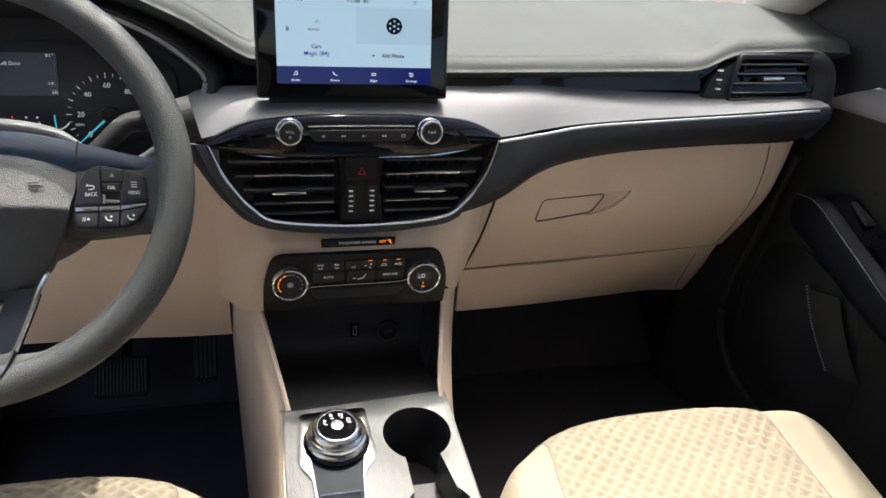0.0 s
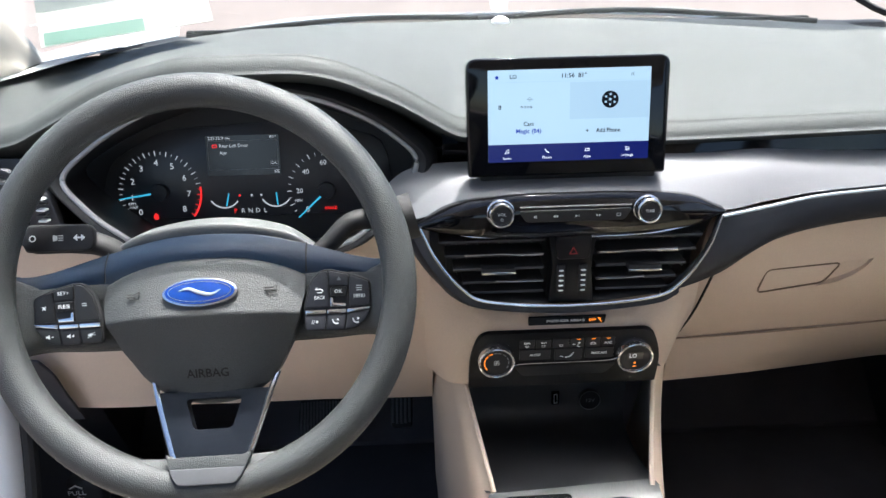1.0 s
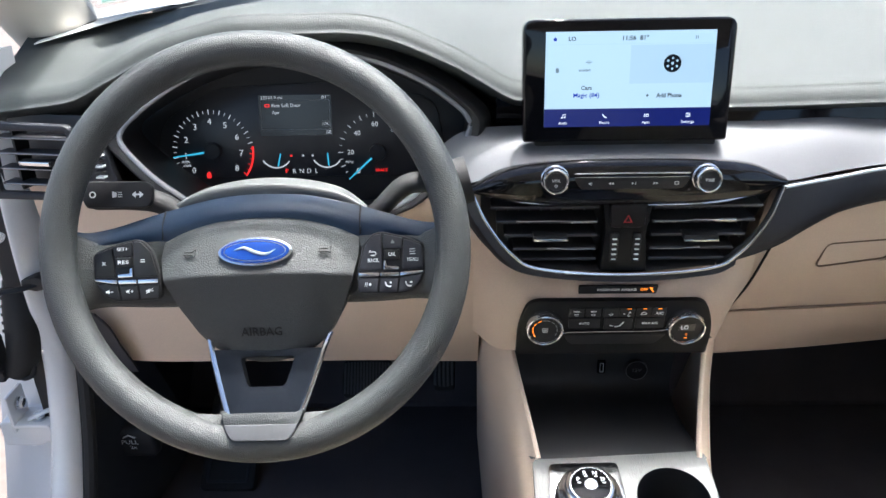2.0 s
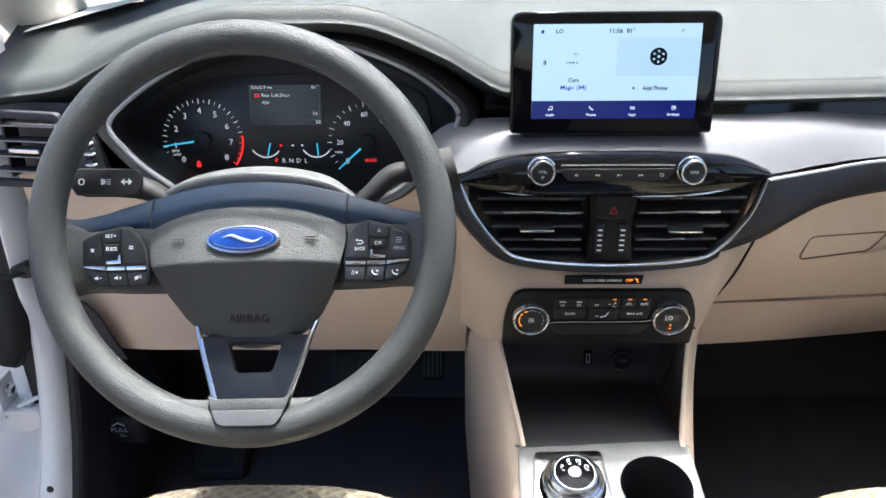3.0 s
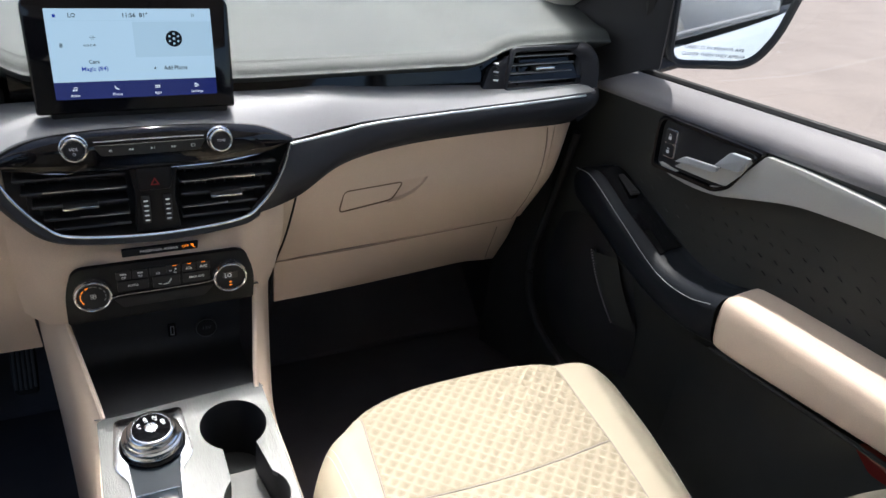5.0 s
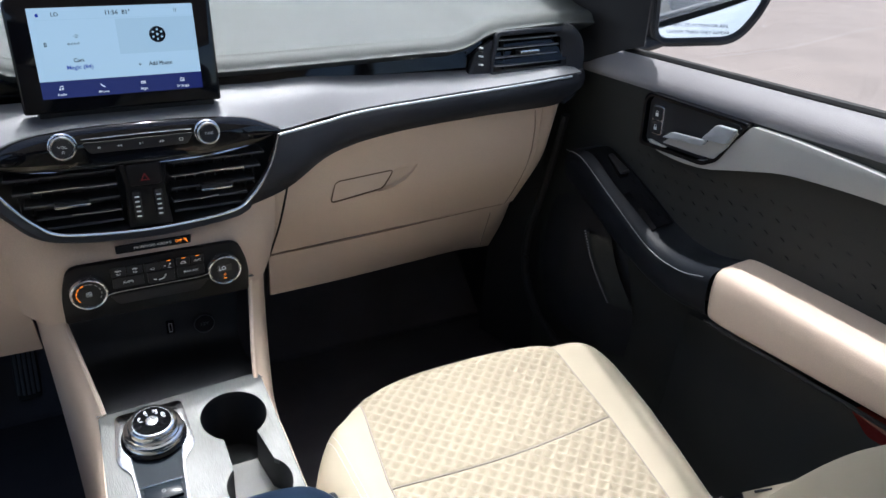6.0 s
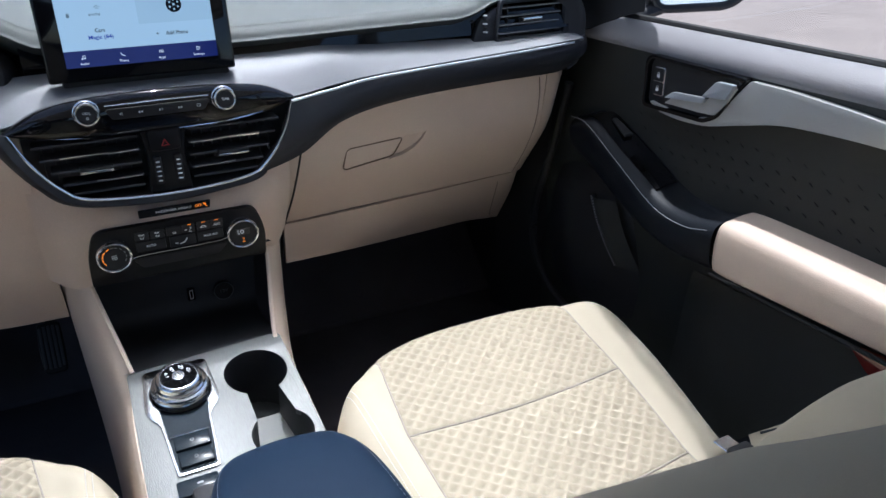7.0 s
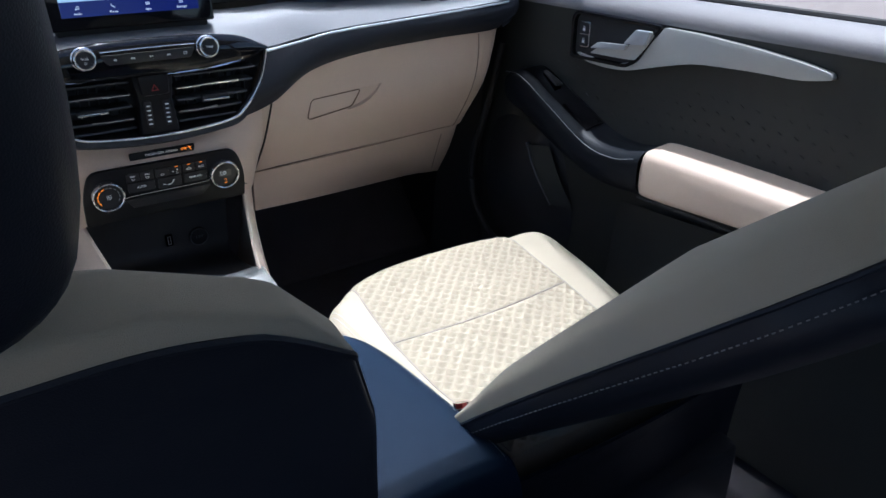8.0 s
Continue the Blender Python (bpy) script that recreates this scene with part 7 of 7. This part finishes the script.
foot = thing("foot_rest", (-0.60, 0.30, 0.0), "black moulded foot rest on the carpet", "foot rest")
fm = face(-0.603, 0.335, 0.055, 55)
part("body", prism(rect(0.098, 0.175, 0.010), 0.02, on(fm, 0, 0, -0.012), 0.005), RUBBER, foot)
for k in range(2):
    part("tread", prism(rect(0.076, 0.070, 0.005, 4, 0, -0.041 + 0.082 * k), 0.003, on(fm, 0, 0, 0.007), 0.001, holes=[rect(0.066, 0.060, 0.003, 3, 0, -0.041 + 0.082 * k)]), CHAR, foot)

# ---- white door frame and the open driver's door ----
setting("body_side_left", shell(loft([[(-0.728, 0.178, 0.80), (-0.728, 0.170, 0.55), (-0.728, 0.143, 0.35), (-0.728, 0.075, 0.18), (-0.728, -0.08, 0.07), (-0.728, -1.3, 0.05)], [(-0.742, 0.150, 0.80), (-0.742, 0.142, 0.55), (-0.742, 0.116, 0.35), (-0.744, 0.038, 0.17), (-0.746, -0.12, 0.055), (-0.746, -1.3, 0.035)],
                                      [(-0.764, 0.140, 0.80), (-0.764, 0.122, 0.55), (-0.764, 0.112, 0.35), (-0.768, 0.034, 0.165), (-0.772, -0.13, 0.05), (-0.772, -1.3, 0.03)], [(-0.774, 0.155, 0.80), (-0.774, 0.142, 0.55), (-0.776, 0.132, 0.35), (-0.782, 0.05, 0.15), (-0.790, -0.125, 0.03), (-0.790, -1.3, 0.01)],
                                      [(-0.790, 0.195, 0.80), (-0.790, 0.19, 0.55), (-0.794, 0.172, 0.33), (-0.80, 0.08, 0.12), (-0.82, -0.125, -0.01), (-0.82, -1.3, -0.03)], [(-0.89, 0.225, 0.80), (-0.89, 0.22, 0.55), (-0.90, 0.20, 0.30), (-0.90, 0.10, 0.05), (-0.88, -0.125, -0.14), (-0.88, -1.3, -0.16)]], 60, 30), 0.004), WHITE, "white painted door frame and sill", "car body")
hole = thing("body_plug", (-0.754, 0.02, 0.17), "small black plug in the white door frame", "plug")
part("plug", lathe([(0.005, 0), (0.004, 0.002), (0.0001, 0.0024)], 14, pose(-0.752, 0.046, 0.190, 75)), RUBBER, hole)
dd = thing("door_driver", (-1.05, 0.05, 0.05), "white driver's door standing open at its hinges", "car door")
DD = pose(-0.90, 0.06, 0.40, 0, 0, 12)
for nm, bmx, mt, lab in (("outer_skin", box(-1.0, 0.0, 0.045, 0.075, -0.32, 0.38, 0.01), WHITE, "white painted skin"), ("inner_edge", box(-0.06, 0.0, -0.05, 0.045, -0.32, 0.38, 0.012), WHITE, ""), ("inner_trim", box(-1.0, -0.06, -0.10, -0.05, -0.30, 0.36, 0.02), CHAR, "dark grey inner trim"),
                         ("door_gasket", tube([(-0.03, -0.055, -0.30), (-0.03, -0.06, 0.0), (-0.03, -0.055, 0.36)], 0.011, 8, steps=12), RUBBER, "black gasket")):
    bmx.transform(DD)
    part(nm, bmx, mt, dd, lab)
for hz in (0.275, 0.585):
    hy = 0.130 if hz < 0.5 else 0.14
    hinge = part("hinge", prism(rounded([(-0.862, -0.004), (-0.790, -0.004), (-0.768, -0.012), (-0.772, -0.026), (-0.806, -0.046), (-0.862, -0.046)], 0.007), 0.045, pose(0, hy + 0.035, hz, 90), 0.004, 3), WHITE, dd, "white painted steel hinge")
    part("leaf", box(-0.834, -0.829, hy - 0.022, hy + 0.020, hz - 0.012, hz + 0.048, 0.002), WHITE, hinge)
    part("leaf", box(-0.834, -0.780, hy - 0.022, hy + 0.024, hz - 0.005, hz + 0.001, 0.002), WHITE, hinge)
    part("arm", tube([(-0.768, hy + 0.010, hz + 0.014), (-0.788, hy - 0.004, hz + 0.014), (-0.812, hy - 0.012, hz + 0.006)], 0.0045, 10, steps=12, flat=0.7), WHITE, hinge)
    part("pin", tube([(-0.826, hy + 0.004, hz - 0.052), (-0.826, hy + 0.004, hz - 0.010)], 0.007, 12), WHITE, hinge)
    for m in (pose(-0.829, hy, hz + 0.026, 0, 90), pose(-0.800, hy - 0.004, hz + 0.001)):
        part("bolt", lathe([(0.0105, 0), (0.0105, 0.003), (0.0075, 0.004), (0.0075, 0.010), (0.0001, 0.011)], 6, m), CHROME, hinge)
strap = thing("door_check_strap", (-0.80, 0.10, 0.50), "black door check strap to the open door", "door check")
part("strap", tube([(-0.740, 0.120, 0.502), (-0.785, 0.100, 0.499), (-0.95, 0.065, 0.494)], 0.0055, 8, flat=0.6, steps=16), BLACK, strap)
part("end", prism(rounded([(-0.762, -0.006), (-0.744, -0.010), (-0.730, -0.007), (-0.728, 0.006), (-0.742, 0.011), (-0.762, 0.006)], 0.003), 0.018, pose(0, 0.132, 0.503, 90), 0.002), BLACK, strap)
plug = thing("wiring_grommet", (-0.79, 0.13, 0.40), "black ribbed wiring grommet between body and door", "grommet")
part("boot", tube([(-0.792, 0.155, 0.490), (-0.786, 0.135, 0.460), (-0.783, 0.122, 0.425), (-0.790, 0.116, 0.390), (-0.806, 0.112, 0.370)], lambda f: 0.019 + 0.004 * math.sin(math.pi * f), 16, steps=24), RUBBER, plug)
for k in range(6):
    z = 0.482 - k * 0.010
    part("ring", tube([(-0.7905 + k * 0.001, 0.150 - k * 0.005, z), (-0.7900 + k * 0.001, 0.148 - k * 0.005, z - 0.004)], 0.0235, 18), RUBBER, plug)
part("connector", box(-0.822, -0.806, 0.088, 0.112, 0.365, 0.432, 0.004, 3), CHAR, plug, "dark grey connector block")
for k in range(4):
    part("latch", box(-0.818, -0.804, 0.085, 0.090, 0.376 + k * 0.014, 0.384 + k * 0.014, 0.001), BLACK, plug)
part("loop", tube([(-0.804, 0.108, 0.372), (-0.790, 0.104, 0.362), (-0.776, 0.106, 0.368), (-0.775, 0.112, 0.384)], 0.0035, 8, steps=14), RUBBER, plug)

# ---- glovebox catch, sensors, sticker ----
catch = thing("glovebox_catch", (0.32, 0.10, 0.53), "beige flush glovebox catch with a pull recess", "catch")
cm = face(0.318, 0.1035, 0.5445, -11, 2)
part("frame", tube([on(cm, x, y, 0.001).translation for x, y in rounded([(-0.056, -0.020), (0.030, -0.008), (0.046, 0.022), (-0.050, 0.016)], 0.008)], 0.0012, 6, closed=True), surface("brown_gap", (0.16, 0.11, 0.08), 0.7), catch, "thin shadowed outline")
part("flap", prism(rounded([(-0.055, -0.019), (0.029, -0.007), (0.045, 0.021), (-0.049, 0.015)], 0.008), 0.003, on(cm, 0, 0, -0.002), 0.001), BEIGE, catch)
wedge, scoop = bmesh.new(), ((0.024, -0.016, 0.016), (0.036, 0.002, 0.018), (0.048, 0.024, 0.016), (0.088, 0.026, 0.003), (0.080, 0.012, 0.004), (0.066, -0.002, 0.008), (0.048, -0.012, 0.011))
hi, lo = [wedge.verts.new(cm @ Vector((x, y, 0.02))) for x, y, d in scoop], [wedge.verts.new(cm @ Vector((x, y, -d))) for x, y, d in scoop]
wedge.faces.new(hi)
wedge.faces.new(lo[::-1])
for q in range(len(scoop)):
    wedge.faces.new((hi[q], lo[q], lo[(q + 1) % len(scoop)], hi[(q + 1) % len(scoop)]))
cutter = part("wedge", clean(wedge), BEIGE)
cut = lid.modifiers.new("pull_recess", "BOOLEAN")
cut.operation, cut.solver, cut.object = "DIFFERENCE", "EXACT", cutter
bpy.context.view_layer.update()
carved = bpy.data.meshes.new_from_object(lid.evaluated_get(bpy.context.evaluated_depsgraph_get()))
lid.modifiers.clear()
lid.data = carved
carved.set_sharp_from_angle(angle=radians(35))
bpy.data.objects.remove(cutter)
gap = setting("panel_gap", tube([(0.190, 0.068, 0.585), (0.186, 0.080, 0.55), (0.178, 0.098, 0.50), (0.171, 0.135, 0.445), (0.170, 0.150, 0.435), (0.168, 0.175, 0.36), (0.168, 0.195, 0.30)], 0.0016, 6, steps=30), DARKLINE, "dark gap beside the glovebox", "gap")
# brown line painted where only the lid's fold throws soft shade
setting("lower_gap", tube([(0.172, 0.146, 0.436), (0.30, 0.154, 0.436), (0.45, 0.170, 0.436), (0.618, 0.191, 0.436)], 0.0008, 6, steps=30), surface("brown_fold_shade", (0.36, 0.27, 0.21), 0.7), "thin brown line painted for the fold's shade under the glovebox", "gap")
setting("end_seam", tube([(0.614, 0.094, 0.636), (0.6222, 0.1037, 0.5996), (0.6231, 0.1140, 0.5514), (0.6248, 0.1423, 0.4997), (0.6252, 0.1778, 0.4502), (0.6235, 0.187, 0.4375)], 0.0011, 6, steps=40), surface("brown_seam_line", (0.30, 0.23, 0.18), 0.7), "thin seam near the end of the glovebox", "seam")
setting("lower_seam", tube([(0.600, 0.1965, 0.4190), (0.610, 0.2255, 0.3805), (0.620, 0.2540, 0.3435), (0.628, 0.2745, 0.317)], 0.0010, 6, steps=20), bpy.data.materials["brown_seam_line"], "thin seam near the end of the lower panel", "seam")
sens = thing("light_sensor", (-0.02, 0.58, 0.82), "small white sensor dome on the dashboard", "sensor")
part("dome", lathe([(0.016, 0), (0.015, 0.006), (0.009, 0.011), (0.0001, 0.013)], 24, Matrix.Translation((-0.02, 0.585, 0.816))), INK, sens)
grl = thing("dash_speaker", (0.60, 0.36, 0.80), "round grey speaker grille set in the dashboard", "speaker")
PAPERS = surface("white_paper", (0.78, 0.79, 0.78), 0.8, wear=0.02)
loose = thing("paper_sheet", (-0.64, 0.42, 0.80), "white sheet of paper lying on the dashboard corner", "paper")
part("sheet", shell(loft([[(-0.715, 0.205, 0.797), (-0.645, 0.265, 0.812), (-0.582, 0.37, 0.823), (-0.530, 0.45, 0.827)], [(-0.74, 0.33, 0.80), (-0.69, 0.42, 0.812), (-0.63, 0.50, 0.822), (-0.56, 0.56, 0.826)], [(-0.74, 0.45, 0.806), (-0.70, 0.52, 0.812), (-0.65, 0.58, 0.818), (-0.58, 0.63, 0.821)]], 20, 10), 0.001), PAPERS, loose)
part("grille", lathe([(0.042, 0), (0.041, 0.004), (0.038, 0.0055), (0.0001, 0.0065)], 36, pose(0.585, 0.345, 0.7985, 4, 3, 0)), PAD, grl)
part("ring", lathe([(0.044, 0.0), (0.0435, 0.006), (0.0415, 0.0055)], 36, pose(0.585, 0.345, 0.7985, 4, 3, 0)), CHAR, grl)
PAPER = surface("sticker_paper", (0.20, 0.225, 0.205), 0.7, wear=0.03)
stick = thing("window_sticker", (-0.50, 0.34, 0.86), "white printed price sheet with a green foot inside the windscreen", "price sheet")
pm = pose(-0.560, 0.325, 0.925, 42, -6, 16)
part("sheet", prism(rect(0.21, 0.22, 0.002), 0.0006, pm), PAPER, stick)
part("green_foot", prism(rect(0.12, 0.020, 0.001, 2, -0.04, -0.098), 0.0003, on(pm, 0, 0, 0.0007)), surface("green_print", (0.022, 0.085, 0.062), 0.6), stick, "green printed band")
for k in range(9):
    part("print_line", prism(rect(0.07 + 0.03 * ((k * 7) % 3), 0.003, 0.0005, 1, -0.05 + 0.06 * (k % 2), 0.08 - 0.019 * k), 0.0002, on(pm, 0, 0, 0.0007)), INKDIM, stick)

# ---- parked white cars, seen in the mirror and across the lot ----
def parked_car(at, turn, label):
    c = thing("parked_car", at, label, "car", "parked cars")
    m = pose(*at, 0, 0, turn)
    sec = lambda x, w, zs: [m @ Vector((x, y, z)) for y, z in ((-w, zs[0]), (-w * 1.02, zs[1]), (-w * 0.8, zs[2]), (0, zs[2] + 0.02), (w * 0.8, zs[2]), (w * 1.02, zs[1]), (w, zs[0]))]
    part("body", clean(loft([sec(-2.3, 0.7, (0.3, 0.5, 0.7)), sec(-2.1, 0.88, (0.22, 0.55, 0.88)), sec(-1.0, 0.9, (0.2, 0.6, 0.93)), sec(0.6, 0.9, (0.2, 0.6, 0.93)), sec(1.6, 0.88, (0.2, 0.55, 0.85)), sec(2.3, 0.7, (0.3, 0.48, 0.62))], 28, 30)), WHITE, c)
    part("cabin", clean(loft([sec(-1.9, 0.70, (0.85, 0.90, 0.92)), sec(-1.2, 0.72, (0.85, 1.1, 1.38)), sec(-0.3, 0.72, (0.85, 1.1, 1.45)), sec(0.4, 0.72, (0.85, 1.1, 1.36)), sec(1.1, 0.70, (0.85, 0.88, 0.90))], 28, 24)), GLOSS, c, "dark glazed cabin")
    part("roof", clean(loft([sec(-1.15, 0.66, (1.36, 1.38, 1.40)), sec(-0.3, 0.67, (1.42, 1.45, 1.475)), sec(0.35, 0.66, (1.35, 1.37, 1.385))], 20, 10)), WHITE, c)
    for x in (-1.4, 1.35):
        for s in (-1, 1):
            w = part("wheel", lathe([(0.0001, 0.09), (0.20, 0.09), (0.22, 0.07), (0.32, 0.08), (0.335, 0.03), (0.335, -0.09)], 28, m @ pose(x, s * 0.80, 0.335, -90 * s)), RUBBER, c)
            part("rim", lathe([(0.0001, 0.10), (0.05, 0.10), (0.20, 0.095), (0.21, 0.085)], 20, m @ pose(x, s * 0.80, 0.335, -90 * s)), CHROME, w)
    return c


parked_car((3.4, -5.6, -0.42), 62, "white parked saloon behind on the lot")
parked_car((8.5, -8.0, -0.42), 85, "white parked saloon behind on the lot")
setting("body_side_right", shell(loft([[(0.812, 0.3, 0.705), (0.812, -1.0, 0.708), (0.80, -2.6, 0.78)], [(0.85, 0.3, 0.66), (0.85, -1.0, 0.66), (0.86, -2.6, 0.72)], [(0.90, 0.3, 0.45), (0.91, -1.0, 0.45), (0.91, -2.6, 0.45)], [(0.86, 0.3, -0.15), (0.87, -1.0, -0.15), (0.87, -2.6, -0.15)]], 20, 16), 0.004), WHITE, "white outer side of this car", "car body")
